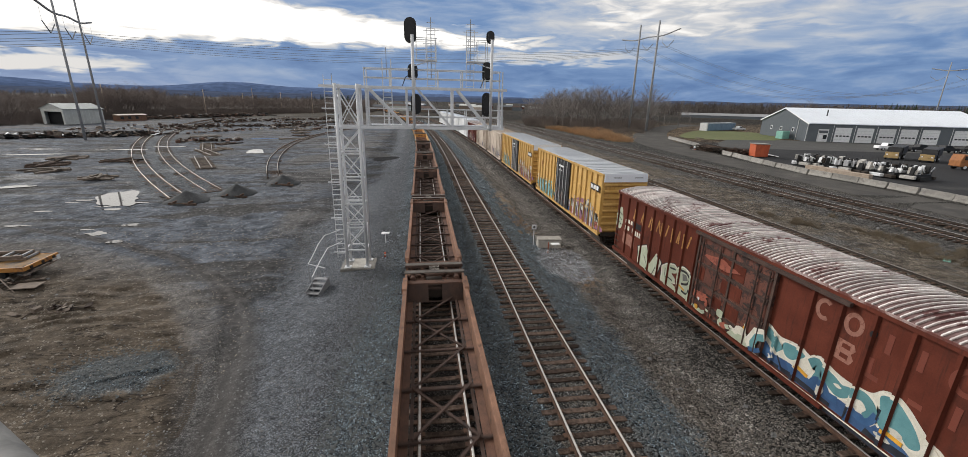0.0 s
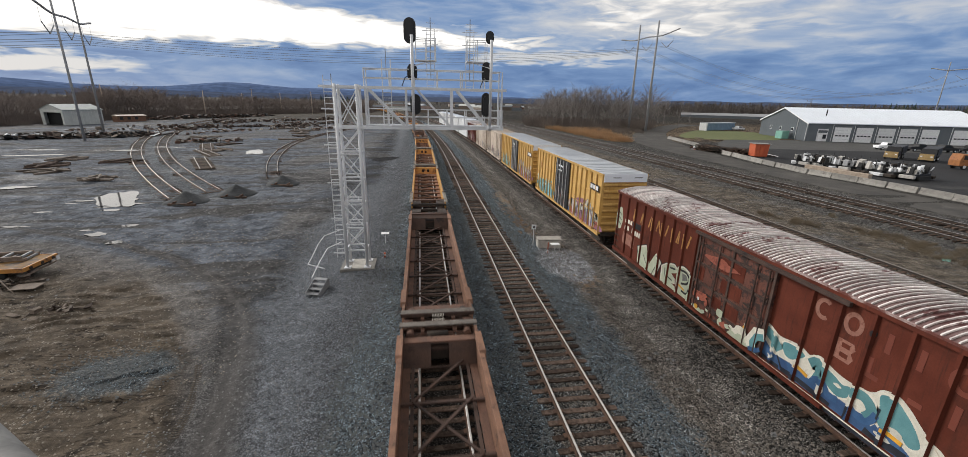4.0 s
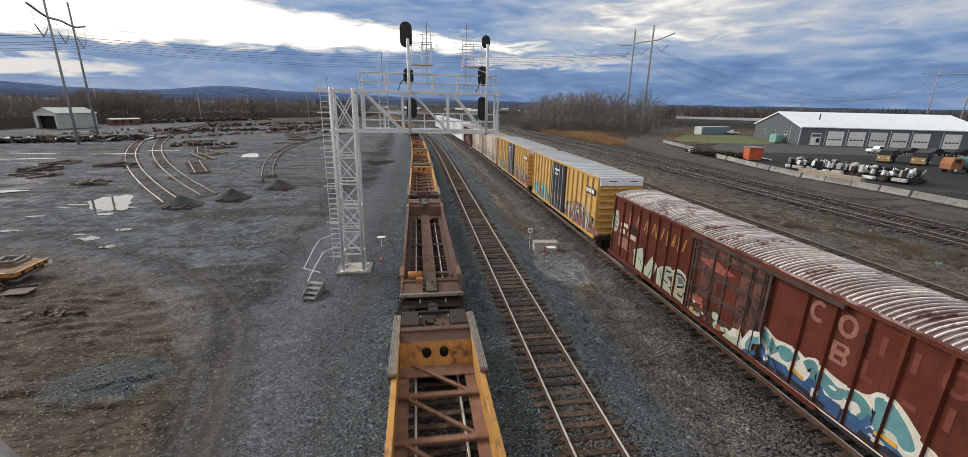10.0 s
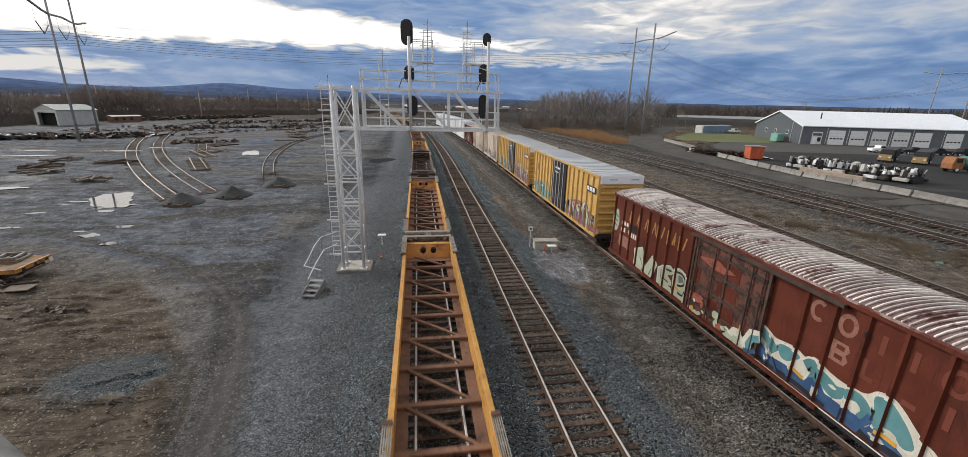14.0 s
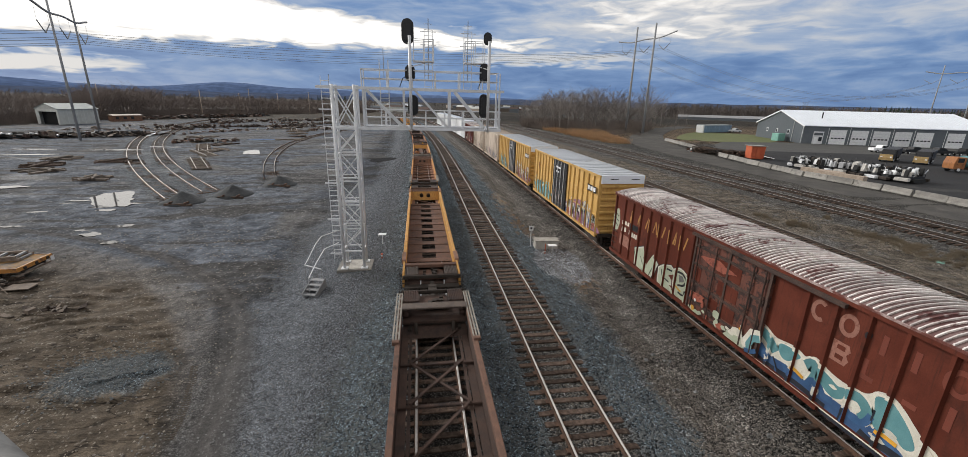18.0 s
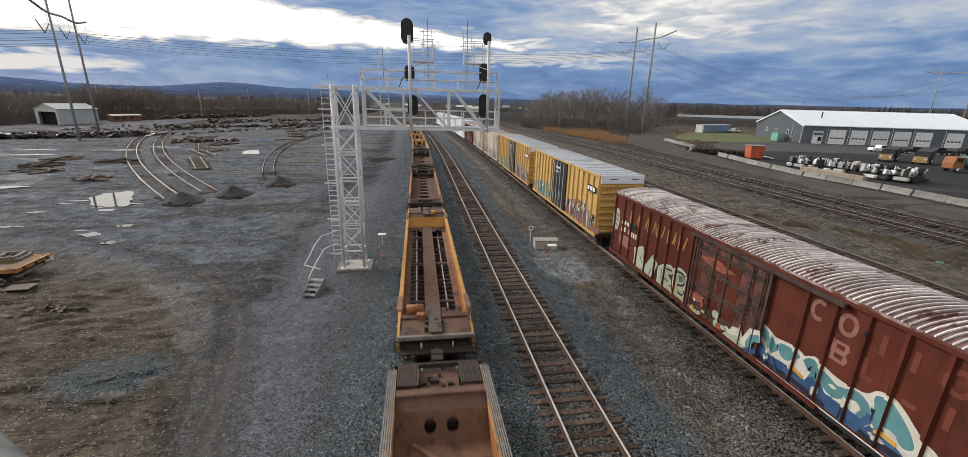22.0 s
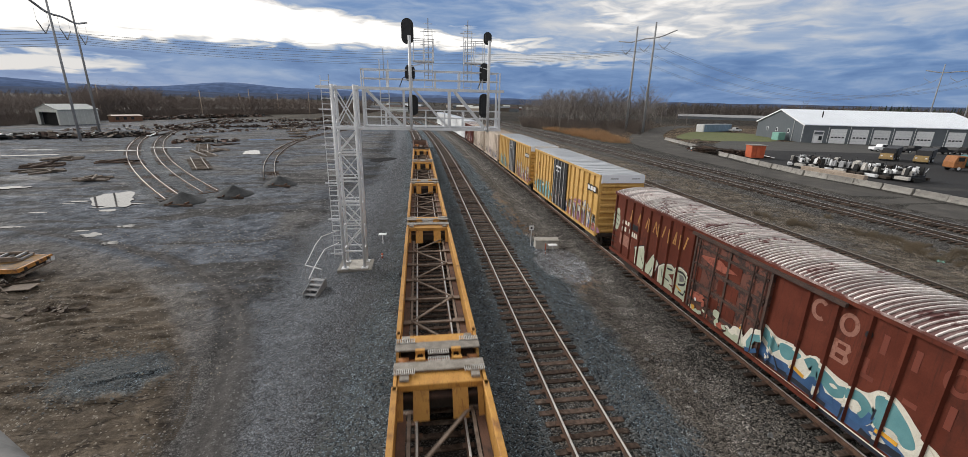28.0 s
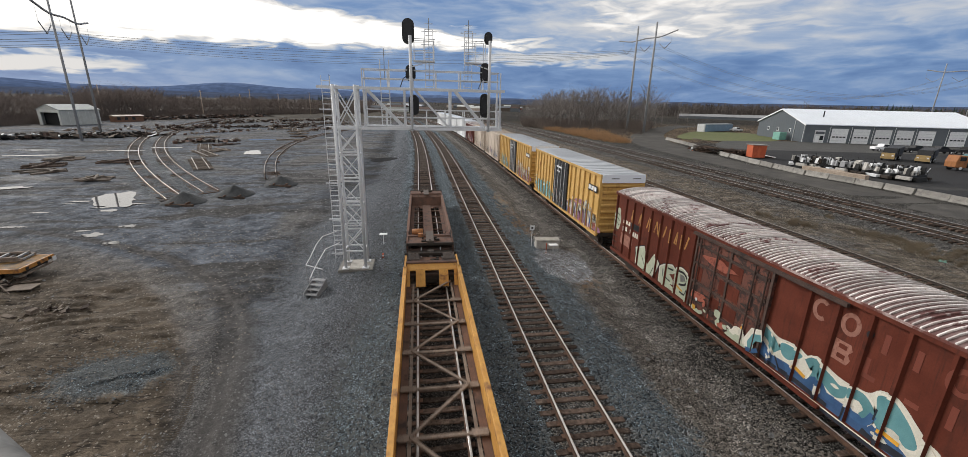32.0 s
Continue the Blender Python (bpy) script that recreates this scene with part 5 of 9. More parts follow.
        for x in (-1.2, 1.2):
            part("floor_ledge", B((x - 0.13, x + 0.13, ya, yb, zf - 0.06, zf - 0.03)), ledge, car)
    elif style in ("center", "last"):
        part("centre_sill", B((-0.36, 0.36, ya, yb, zf - 0.08, zf + 0.06)), floor, car, bevel=0.02)
        for y0, y1 in ((ya, ya + 1.3), (yb - 1.0, yb)):
            bm = bmesh.new()
            for sx in (-1, 1):
                box(bm, *sorted((sx * 0.37, sx * 1.33)), y0, y1, zf - 0.03, zf)
                s = -1 if y0 > 0 else 1
                ye = y0 if s < 0 else y1
                for xx in (0.37, 1.08):
                    box(bm, *sorted((sx * xx, sx * (xx + 0.22))), *sorted((ye, ye + s * 0.35)), zf - 0.03, zf)
            part("end_floor", bm, floor, car)
        for i in range(1, 6):
            y = ya + W * i / 6
            part("cross_member", one(beam, (-1.34, y, zf - 0.11), (1.34, y, zf - 0.11), 0.24 if i % 2 else 0.09, 0.05), floor, car)
        for x in (-1.2, 1.2):
            part("floor_ledge", B((x - 0.13, x + 0.13, ya, yb, zf - 0.06, zf - 0.035)), ledge, car)
    elif style == "plates":
        for x in (-0.88, 0.88):
            part("floor_plate", B((x - 0.46, x + 0.46, ya + 1.9, yb - 2.3, zf - 0.04, zf)), floor, car)
        k = max(6, round(W / 1.9))
        for i in range(1, k + 1):
            y = ya + 2.1 + (W - 4.6) * (i - 1) / (k - 1)
            part("floor_plate", B((-1.34, 1.34, y - 0.30, y + 0.30, zf + 0.004, zf + 0.04)), floor, car)
        for y in (ya, yb - 2.3):
            part("floor_brace", one(beam, (1.1, y + 0.1, zf - 0.06), (-1.1, y + 2.2, zf - 0.06), 0.12, 0.08), floor, car)
            for x in (-1.16, 1.16):
                part("floor_ledge", B((x - 0.18, x + 0.18, y, y + 2.3, zf - 0.12, zf - 0.085)), ledge, car)
    elif style == "holes":
        k = 9
        bm = bmesh.new()
        holed_plate(bm, -1.02, 1.02, ya, yb, zf, [(ya + W * (i + 0.5) / k, 0.50) for i in range(k)])
        bmesh.ops.remove_doubles(bm, verts=bm.verts[:], dist=0.003)
        part("floor_plate", bm, floor, car)
        for sx in (-1, 1):
            part("floor_ledge", B((*sorted((sx * 1.0, sx * 1.34)), ya, yb, zf + 0.004, zf + 0.03)), ledge, car)
    # trucks: at a shared joint the unit towards the camera carries it
    if far == "drawbar":
        truck(car, L / 2)
    else:
        truck(car, yb + 1.15)
    if near == "coupler":
        truck(car, ya - 1.15)
    UNITS.append((car, (s0 + s1) / 2))
    return car


D, C = "drawbar", "coupler"
for row in (("rustx", 3.5, 20.4, D, D), ("rustx", 20.4, 37.3, D, D), ("rustx", 37.3, 54.0, D, D), ("rustx", 54.0, 70.8, D, D), ("rustx", 70.8, 89.4, D, C),
            ("lattice", 89.4, 112.6, C, D), ("lattice", 112.6, 133.5, D, D), ("lattice", 133.5, 156.0, D, C), ("center", 156.0, 177.7, C, C, ("rust", "rust")),
            ("lattice", 177.7, 200.4, C, D), ("lattice", 200.4, 221.2, D, D), ("lattice", 221.2, 244.9, D, C), ("darkx", 244.9, 269.0, C, C),
            ("plates", 269.0, 294.2, C, C), ("lattice", 294.2, 318.9, C, C, ("ochre", "orange")), ("center", 318.9, 340.2, C, C), ("holes", 340.2, 361.7, C, C),
            ("holes", 361.7, 382.2, C, C, ("rust", "rust")), ("xplat", 382.2, 401.8, C, D), ("xplat", 401.8, 418.6, D, D), ("xplat", 418.6, 434.6, D, D),
            ("xplat", 434.6, 450.9, D, D), ("xplat", 450.9, 468.6, D, C), ("last", 468.6, 486.2, C, C)):
    well_car(*row)


# ---------------------------------------------------------------- parked boxcars
def boxcar(name, label, y0, y1, zs, ze, paint, roof, posts, door, end_ribs, roof_ribs, arch=0.22, rib=0.04, deep=0.085, pw=0.09):
    """A boxcar from y0 to y1 on the siding; zs, ze: sill and eaves."""
    ym, L = (y0 + y1) / 2, y1 - y0
    dx = bend(ym + 0.5) - bend(ym - 0.5)
    car = empty(name, label, "boxcar", pose(BOXES + bend(ym), ym, 0, 0, 0, -math.degrees(dx)), "boxcars on the siding")
    hw, h = 1.50, L / 2
    part("body", B((-hw, hw, -h, h, zs, ze)), paint, car)
    for sx in (-1, 1):
        for y in (posts if isinstance(posts, list) else [-h + 0.08 + (L - 0.16) * i / (posts - 1) for i in range(posts)]):
            if door[0] - 0.25 < y < door[1] + 0.25:
                continue
            bm = bmesh.new()
            prism(bm, [(sx * (hw + 0.003), y - pw), (sx * (hw + deep), y - pw / 2), (sx * (hw + deep), y + pw / 2), (sx * (hw + 0.003), y + pw)], 2, zs + 0.03, ze - 0.14)
            part("side_post", bm, paint, car)
        a, b = sorted((sx * (hw + 0.002), sx * (hw + 0.10)))
        part("side_sill", B((a, b, -h, h, zs - 0.12, zs + 0.05)), paint, car)
        part("top_plate", B((a, b, -h, h, ze - 0.16, ze)), paint, car)
        # ladder at the corner
        for e in (-1, 1):
            for i in range(5):
                z = zs - 0.15 + i * 0.36
                part("grab_iron", one(beam, (sx * (hw + 0.12), e * (h - 0.75), z), (sx * (hw + 0.12), e * (h - 0.25), z), 0.035), "truckiron", car)
    # arched roof with pressed ribs
    bm = bmesh.new()
    k = 10
    arc = [(-hw - 0.06 + (2 * hw + 0.12) * i / k, ze + arch * (1 - (2 * i / k - 1) ** 2) ** 0.8) for i in range(k + 1)]
    prism(bm, arc + [(hw + 0.06, ze - 0.02), (-hw - 0.06, ze - 0.02)], 1, -h, h)
    rf = part("roof", bm, roof, car)
    for i in range(roof_ribs):
        y = -h + 0.25 + (L - 0.5) * i / (roof_ribs - 1)
        bm = bmesh.new()
        lo = [(x * 0.995, z + 0.004) for x, z in arc[::1]]
        hi = [(x * 0.985, z + (0.055 if roof == "redroof" else 0.03)) for x, z in arc[::1]]
        prism(bm, lo + hi[::-1], 1, y - rib, y + rib)
        part("roof_rib", bm, "redrib" if roof == "redroof" else roof, rf)
    # pressed ends
    for s in (-1, 1):
        ya = s * h
        for i in range(end_ribs):
            z = zs + 0.25 + (ze - zs - 0.55) * i / (end_ribs - 1)
            bm = bmesh.new()
            prism(bm, [(ya + s * 0.003, z - 0.12), (ya + s * 0.10, z - 0.04), (ya + s * 0.10, z + 0.04), (ya + s * 0.003, z + 0.12)], 0, -hw + 0.08, hw - 0.08)
            part("end_rib", bm, paint, car)
        part("end_sill", B((-1.4, 1.4, *sorted((ya, ya + s * 0.15)), zs - 0.12, zs + 0.1)), "truckiron", car)
        bm = bmesh.new()
        beam(bm, (0, ya, 0.85), (0, ya + s * 0.85, 0.85), 0.16)
        box(bm, -0.17, 0.17, *sorted((ya + s * 0.6, ya + s * 0.92)), 0.68, 1.0)
        part("coupler", bm, "truckiron", car)
        truck(car, s * (h - 1.75))
    part("underframe", B((-0.35, 0.35, -h + 0.1, h - 0.1, zs - 0.38, zs - 0.125)), "truckiron", car)
    return car


def clipped(poly, lo, hi):
    """The part of an outline between two upright lines."""
    for edge, keep in ((lo, 1), (hi, -1)):
        out = []
        for (a, b), (c, d) in zip(poly, poly[1:] + poly[:1]):
            ia, ic = (a - edge) * keep >= 0, (c - edge) * keep >= 0
            if ia:
                out.append((a, b))
            if ia != ic:
                f = (edge - a) / (c - a)
                out.append((edge, b + (d - b) * f))
        poly = out
        if len(poly) < 3:
            return []
    return poly


def side_patch(car, name, outline, material, depth, label="", x=-1.503, posts=(), deep=0.084):
    """A thin flat shape on the track-side face: outline in (y, z), standing `depth` proud; where it crosses a post it lies on that."""
    bm = bmesh.new()
    prism(bm, outline, 0, x - depth, x - depth + 0.002)
    for y in posts:
        half = 0.045 if deep < 0.09 else 0.027
        e = clipped(outline, y - half, y + half)
        if e:
            prism(bm, e, 0, x - deep - depth, x - deep - depth + 0.002)
    return part(name, bm, material, car, label)


def blob(y, z, ry, rz, seed, n=18, rough=0.35, tilt=0.0):
    out = []
    for i in range(n):
        a = 2 * math.pi * i / n
        r = 1 + rough * noise.noise((math.cos(a) * 1.4 + seed * 3.1, math.sin(a) * 1.4, seed * 1.7))
        u, v = ry * r * math.cos(a), rz * r * math.sin(a)
        out.append((y + u + tilt * v, z + v))
    return out


def bar(y0, z0, y1, z1, w):
    """A slanting stroke of width w."""
    d = math.hypot(y1 - y0, z1 - z0)
    ny, nz = -(z1 - z0) / d * w / 2, (y1 - y0) / d * w / 2
    return [(y0 + ny, z0 + nz), (y1 + ny, z1 + nz), (y1 - ny, z1 - nz), (y0 - ny, z0 - nz)]


def floor_cut(poly, zmin):
    return [(y, max(z, zmin)) for y, z in poly]


def brush(pts, w):
    """A bent stroke of even width through the points (y, z)."""
    left, right = [], []
    for i, (y, z) in enumerate(pts):
        a, b = pts[max(i - 1, 0)], pts[min(i + 1, len(pts) - 1)]
        d = math.hypot(b[0] - a[0], b[1] - a[1])
        ny, nz = -(b[1] - a[1]) / d * w / 2, (b[0] - a[0]) / d * w / 2
        left.append((y + ny, z + nz)), right.append((y - ny, z - nz))
    return left + right[::-1]


def smooth(pts, closed=True, n=4):
    """Points on a soft curve through the given ones."""
    out, m = [], len(pts)
    for i in range(m if closed else m - 1):
        q = [pts[(i + k) % m] if closed else pts[min(max(i + k, 0), m - 1)] for k in (-1, 0, 1, 2)]
        for j in range(n):
            t = j / n
            out.append(tuple(0.5 * (2 * q[1][a] + (q[2][a] - q[0][a]) * t + (2 * q[0][a] - 5 * q[1][a] + 4 * q[2][a] - q[3][a]) * t * t
                                    + (3 * q[1][a] - q[0][a] - 3 * q[2][a] + q[3][a]) * t ** 3) for a in (0, 1)))
    return out if closed else out + [pts[-1]]


def grown(poly, k):
    cy, cz = sum(p[0] for p in poly) / len(poly), sum(p[1] for p in poly) / len(poly)
    return [(cy + (y - cy) * k, cz + (z - cz) * k) for y, z in poly]


def red_graffiti(car, posts):
    zmin = 0.93

    def paint(parent, name, poly, tone, layer, label=""):
        return side_patch(parent, name, floor_cut(poly, zmin), tone, 0.003 + 0.003 * layer, label, posts=posts)
    # large teal piece on the half towards the bridge
    g = paint(car, "graffiti", smooth([(-1.85, 0.93), (-1.86, 1.85), (-2.1, 2.3), (-2.5, 2.38), (-2.98, 2.2), (-3.4, 2.26), (-3.8, 2.3), (-4.18, 2.2), (-4.45, 2.38), (-5.0, 2.22), (-5.45, 2.18),
                                (-6.0, 2.28), (-6.25, 2.54), (-6.6, 2.62), (-6.9, 2.48), (-7.2, 2.24), (-7.5, 2.02), (-7.8, 1.9), (-8.3, 1.35), (-8.6, 0.93)]), "creampaint", 0, "large teal, blue and cream graffiti")
    paint(g, "shadow", smooth([(-2.0, 0.93), (-2.1, 1.36), (-2.9, 1.45), (-3.6, 1.52), (-4.3, 1.45), (-5.0, 1.5), (-5.7, 1.5), (-6.3, 1.56), (-7.0, 1.42), (-7.45, 1.15), (-7.6, 0.93)]), "navy", 0.4)
    for pts, w in (([(-2.02, 1.55), (-2.08, 1.95), (-2.35, 2.12), (-2.75, 1.98), (-3.1, 1.7)], 0.32), ([(-4.2, 1.95), (-4.42, 2.14), (-4.56, 1.85), (-4.48, 1.5)], 0.26),
                   ([(-5.55, 1.95), (-5.85, 2.03), (-6.08, 1.9), (-6.16, 1.7), (-6.05, 1.48)], 0.27)):
        paint(g, "rim", brush(smooth(pts, False), w * 1.1 + 0.13), "creampaint", 0.7)
        paint(g, "stroke", brush(smooth(pts, False), w * 1.1), "teal", 1)
    for poly in ([(-3.2, 2.05), (-3.57, 2.15), (-3.96, 2.08), (-3.81, 1.87), (-3.55, 1.68), (-3.3, 1.74)], [(-4.66, 2.12), (-5.0, 2.06), (-5.25, 1.96), (-5.46, 2.02), (-5.46, 1.72), (-5.2, 1.56), (-4.9, 1.66), (-4.7, 1.8)],
                 [(-6.28, 2.34), (-6.58, 2.44), (-6.83, 2.3), (-7.12, 2.03), (-7.3, 1.7), (-7.1, 1.55), (-6.82, 1.72), (-6.6, 1.55), (-6.38, 1.62), (-6.33, 2.0)]):
        paint(g, "rim", smooth(grown(poly, 1.24)), "creampaint", 0.7)
        paint(g, "field", smooth(grown(poly, 1.08)), "teal", 1)
    paint(g, "field", [(-2.1, 1.3), (-2.28, 1.55), (-2.5, 1.72), (-2.75, 1.56), (-2.95, 1.45), (-2.75, 1.25), (-2.4, 1.18)], "blue", 2)
    for pts, w in (([(-4.36, 1.3), (-4.5, 1.58), (-4.75, 1.6), (-4.95, 1.4), (-5.25, 1.42)], 0.22), ([(-5.62, 1.5), (-5.88, 1.37), (-6.15, 1.45), (-6.28, 1.78)], 0.19), ([(-6.42, 1.5), (-6.7, 1.42), (-6.98, 1.36)], 0.22),
                   ([(-3.5, 1.5), (-3.62, 1.32), (-3.6, 1.18)], 0.14)):
        paint(g, "stroke", brush(smooth(pts, False), w), "blue", 2)
    for pts, w in (([(-2.08, 1.2), (-2.64, 1.1), (-3.2, 1.1)], 0.17), ([(-3.3, 1.12), (-3.98, 1.17), (-4.8, 1.12), (-5.08, 1.1)], 0.17), ([(-6.1, 1.15), (-6.4, 1.09), (-6.75, 1.18), (-7.15, 1.2)], 0.21),
                   ([(-5.6, 1.5), (-5.53, 0.98)], 0.10), ([(-2.0, 1.35), (-2.02, 1.62)], 0.06), ([(-3.05, 1.5), (-3.2, 1.3), (-3.3, 1.15)], 0.06), ([(-6.3, 1.65), (-6.32, 2.0)], 0.05)):
        paint(g, "stroke", brush(smooth(pts, False), w), "navyblack", 3)
    for y, z, ry, rz, k in ((-2.32, 1.6, 0.10, 0.10, 1), (-4.72, 1.36, 0.11, 0.17, 2), (-5.8, 1.70, 0.18, 0.14, 3), (-2.8, 1.32, 0.10, 0.07, 4), (-5.15, 1.85, 0.12, 0.06, 5), (-6.78, 1.66, 0.17, 0.09, 6), (-6.55, 1.3, 0.22, 0.07, 7), (-2.75, 0.99, 0.28, 0.05, 8), (-4.4, 0.99, 0.34, 0.05, 9)):
        paint(g, "patch", blob(y, z, ry, rz, k, 14), "creampaint", 4)
    side_patch(g, "sill_paint", [(-1.95, 0.89), (-8.0, 0.89), (-7.9, 1.0), (-1.95, 1.0)], "navyblack", 0.003, x=-1.602)
    side_patch(g, "sill_paint", [(-2.1, 1.004), (-7.7, 1.004), (-7.6, 1.046), (-2.1, 1.046)], "creampaint", 0.003, x=-1.602)
    for y0, z0, y1, z1 in ((-3.79, 1.60, -4.24, 1.49), (-6.50, 1.51, -7.0, 1.47)):
        paint(g, "stroke", bar(y0, z0, y1, z1, 0.12), "amber", 5)
    # pale green piece of three bulging shapes nearer the far end
    shapes = ([(6.80, 1.98), (5.93, 2.34), (5.45, 1.45), (4.92, 2.25), (4.42, 1.92), (4.80, 0.97), (6.3, 0.97), (6.52, 1.2)],
              [(4.3, 1.85), (3.9, 2.12), (3.3, 2.3), (2.98, 2.16), (3.1, 1.92), (3.46, 1.78), (3.12, 1.62), (3.06, 1.38), (3.4, 1.3), (2.8, 1.2), (2.6, 0.96), (4.25, 0.96)],
              [(3.06, 2.1), (2.65, 2.43), (2.05, 2.32), (1.72, 2.05), (1.70, 0.95), (2.58, 0.95), (2.78, 1.3), (2.92, 1.8)])
    shapes = [smooth(q, True, k) for q, k in zip(shapes, (1, 1, 4))]
    g = paint(car, "graffiti", grown(shapes[0], 1.10), "black", 0, "pale green graffiti with dark outlines")
    for i, poly in enumerate(shapes):
        if i:
            paint(g, "outline", grown(poly, 1.08), "black", 0)
        paint(g, "rim", grown(poly, 1.03), "creampaint", 1)
        paint(g, "fill", grown(poly, 0.93), "palegreen", 2)
    paint(g, "stroke", bar(6.1, 1.75, 5.5, 1.05, 0.05), "black", 3)
    paint(g, "stroke", bar(4.75, 1.75, 5.1, 1.05, 0.05), "black", 3)
    for pts, w in (([(3.6, 2.02), (3.15, 2.08)], 0.09), ([(3.75, 1.5), (3.3, 1.45)], 0.07), ([(2.75, 2.22), (2.35, 2.25), (2.05, 2.05), (2.2, 1.75), (2.6, 1.62)], 0.10), ([(2.5, 1.3), (2.1, 1.3), (1.9, 1.6)], 0.09), ([(4.0, 1.85), (3.9, 1.2)], 0.06)):
        paint(g, "stroke", brush(smooth(pts, False), w), "black", 3)
    paint(g, "shade", [(2.6, 2.12), (2.3, 2.15), (2.15, 1.95), (2.5, 1.78)], "railpaint", 4)
    paint(g, "stroke", bar(2.75, 1.5, 2.3, 1.4, 0.09), "amber", 4)
    g = paint(car, "graffiti", blob(9.28, 2.95, 0.34, 0.66, 4.4, 20), "palegreen", 0, "small pale graffiti tag at the corner")
    for i in range(3):
        paint(g, "stroke", bar(9.5, 3.35 - i * 0.28, 9.05, 3.2 - i * 0.3, 0.06), "black", 1)
    rnd = random.Random(31)
    g = side_patch(car, "graffiti", floor_cut(blob(-1.35, 1.22, 0.55, 0.20, 3.2, 20, 0.6), zmin + 0.14), "palegreen", 0.16, "faint pale graffiti over the door's foot")
    for i in range(16):
        y = 1.3 - i * 0.21
        tone = rnd.choice(("palegreen", "palegreen", "creampaint", "rubbedred", "darkrust"))
        side_patch(g, "patch", floor_cut(blob(y, 1.16 + 0.02 * i + rnd.uniform(-0.1, 0.12), rnd.uniform(0.08, 0.22), rnd.uniform(0.05, 0.16), i * 0.7, 10, 0.7), zmin + 0.14), tone, 0.163 + 0.0022 * (i % 4))
    for y, z, r, tone in ((1.05, 1.62, 0.07, "white"), (1.12, 1.22, 0.11, "amber"), (0.55, 1.6, 0.10, "rubbedred"), (-0.3, 1.62, 0.16, "palegreen"), (-1.62, 1.75, 0.05, "amber")):
        side_patch(g, "patch", blob(y, z, r, r * 1.1, y, 10, 0.5), tone, 0.175)
    side_patch(g, "stroke", brush([(-2.55, 1.95), (-2.2, 1.85), (-2.05, 1.5), (-2.1, 1.2)], 0.42), "creampaint", 0.176)
    side_patch(g, "stroke", brush([(-2.55, 1.85), (-2.25, 1.72), (-2.12, 1.4), (-2.2, 1.2)], 0.26), "teal", 0.179)
    side_patch(g, "stroke", brush([(-2.5, 1.35), (-2.3, 1.2), (-2.0, 1.12)], 0.16), "blue", 0.182)
    side_patch(g, "stroke", brush([(-1.62, 1.9), (-1.72, 1.6), (-1.60, 1.4), (-1.75, 1.2)], 0.06), "creampaint", 0.172)
    side_patch(car, "worn_patch", blob(0.2, 3.55, 0.85, 0.22, 6.2, 18, 0.6), "rubbedred", 0.135, "rubbed lighter paint on the door")
    side_patch(car, "worn_patch", blob(1.0, 1.75, 0.5, 0.2, 7.2, 18, 0.6), "rubbedred", 0.135)
    # old lettering kept as plain rings, blocks and bars
    def ring(y, z, tone, turn0=0, turn1=360):
        pts = [(y - 0.22 * math.cos(radians(a)), z + 0.28 * math.sin(radians(a))) for a in range(turn0, turn1 + 1, 15)]
        paint(car, "faded_ring", brush(pts, 0.13), tone, 0)
    ring(-4.18, 3.82, "fadedwhite", 50, 310)
    ring(-5.09, 3.82, "fadedwhite")
    ring(-7.68, 3.80, "fadedred")
    o = paint(car, "faded_block", [(-4.80, 2.62), (-5.26, 2.62), (-5.34, 2.8), (-5.24, 2.95), (-5.34, 3.1), (-5.26, 3.26), (-4.80, 3.26)], "fadedwhite", 0)
    for z in (2.80, 3.10):
        paint(o, "block_core", [(-4.94, z - 0.07), (-5.18, z - 0.07), (-5.18, z + 0.07), (-4.94, z + 0.07)], "red", 1)
    for k, (y0, z0, y1, z1) in enumerate(((-5.76, 2.62, -5.76, 3.2), (-5.72, 2.68, -6.05, 2.68), (-6.05, 3.5, -6.05, 4.05), (-6.78, 2.66, -7.1, 2.66), (-6.8, 3.5, -6.8, 4.05), (-7.72, 2.6, -7.72, 3.2))):
        paint(car, "faded_bar", bar(y0, z0, y1, z1, 0.14), "fadedred", 0.2 * k)
    for i, y in enumerate((7.55, 6.7, 5.85, 5.1, 4.25, 3.3, 2.45)):
        up, lean = bar(y + 0.16, 3.33, y - 0.02, 3.95, 0.10), bar(y - 0.02, 3.95, y - 0.2 + 0.1 * (i % 3), 3.33, 0.09)
        o = paint(car, "gold_bar", up, "fadedgold", 0)
        if i % 2:
            paint(o, "gold_bar", lean, "fadedgold", 0.3)
    for y in RED_POSTS:
        if 2.5 < y < 8:
            paint(car, "gold_streak", bar(y, 3.25, y, 3.95, 0.08), "fadedgold", 0)
    for i in range(3):
        y = 8.45 - i * 0.30
        paint(car, "stencil_bar", [(y + 0.10, 2.92), (y - 0.10, 2.92), (y - 0.10, 3.14), (y + 0.10, 3.14)], "creampaint", 0)
        y2 = y if i < 2 else y - 0.25
        paint(car, "stencil_bar", [(y2 + 0.10, 2.50), (y2 - 0.10, 2.50), (y2 - 0.10, 2.76), (y2 + 0.10, 2.76)], "creampaint", 0)
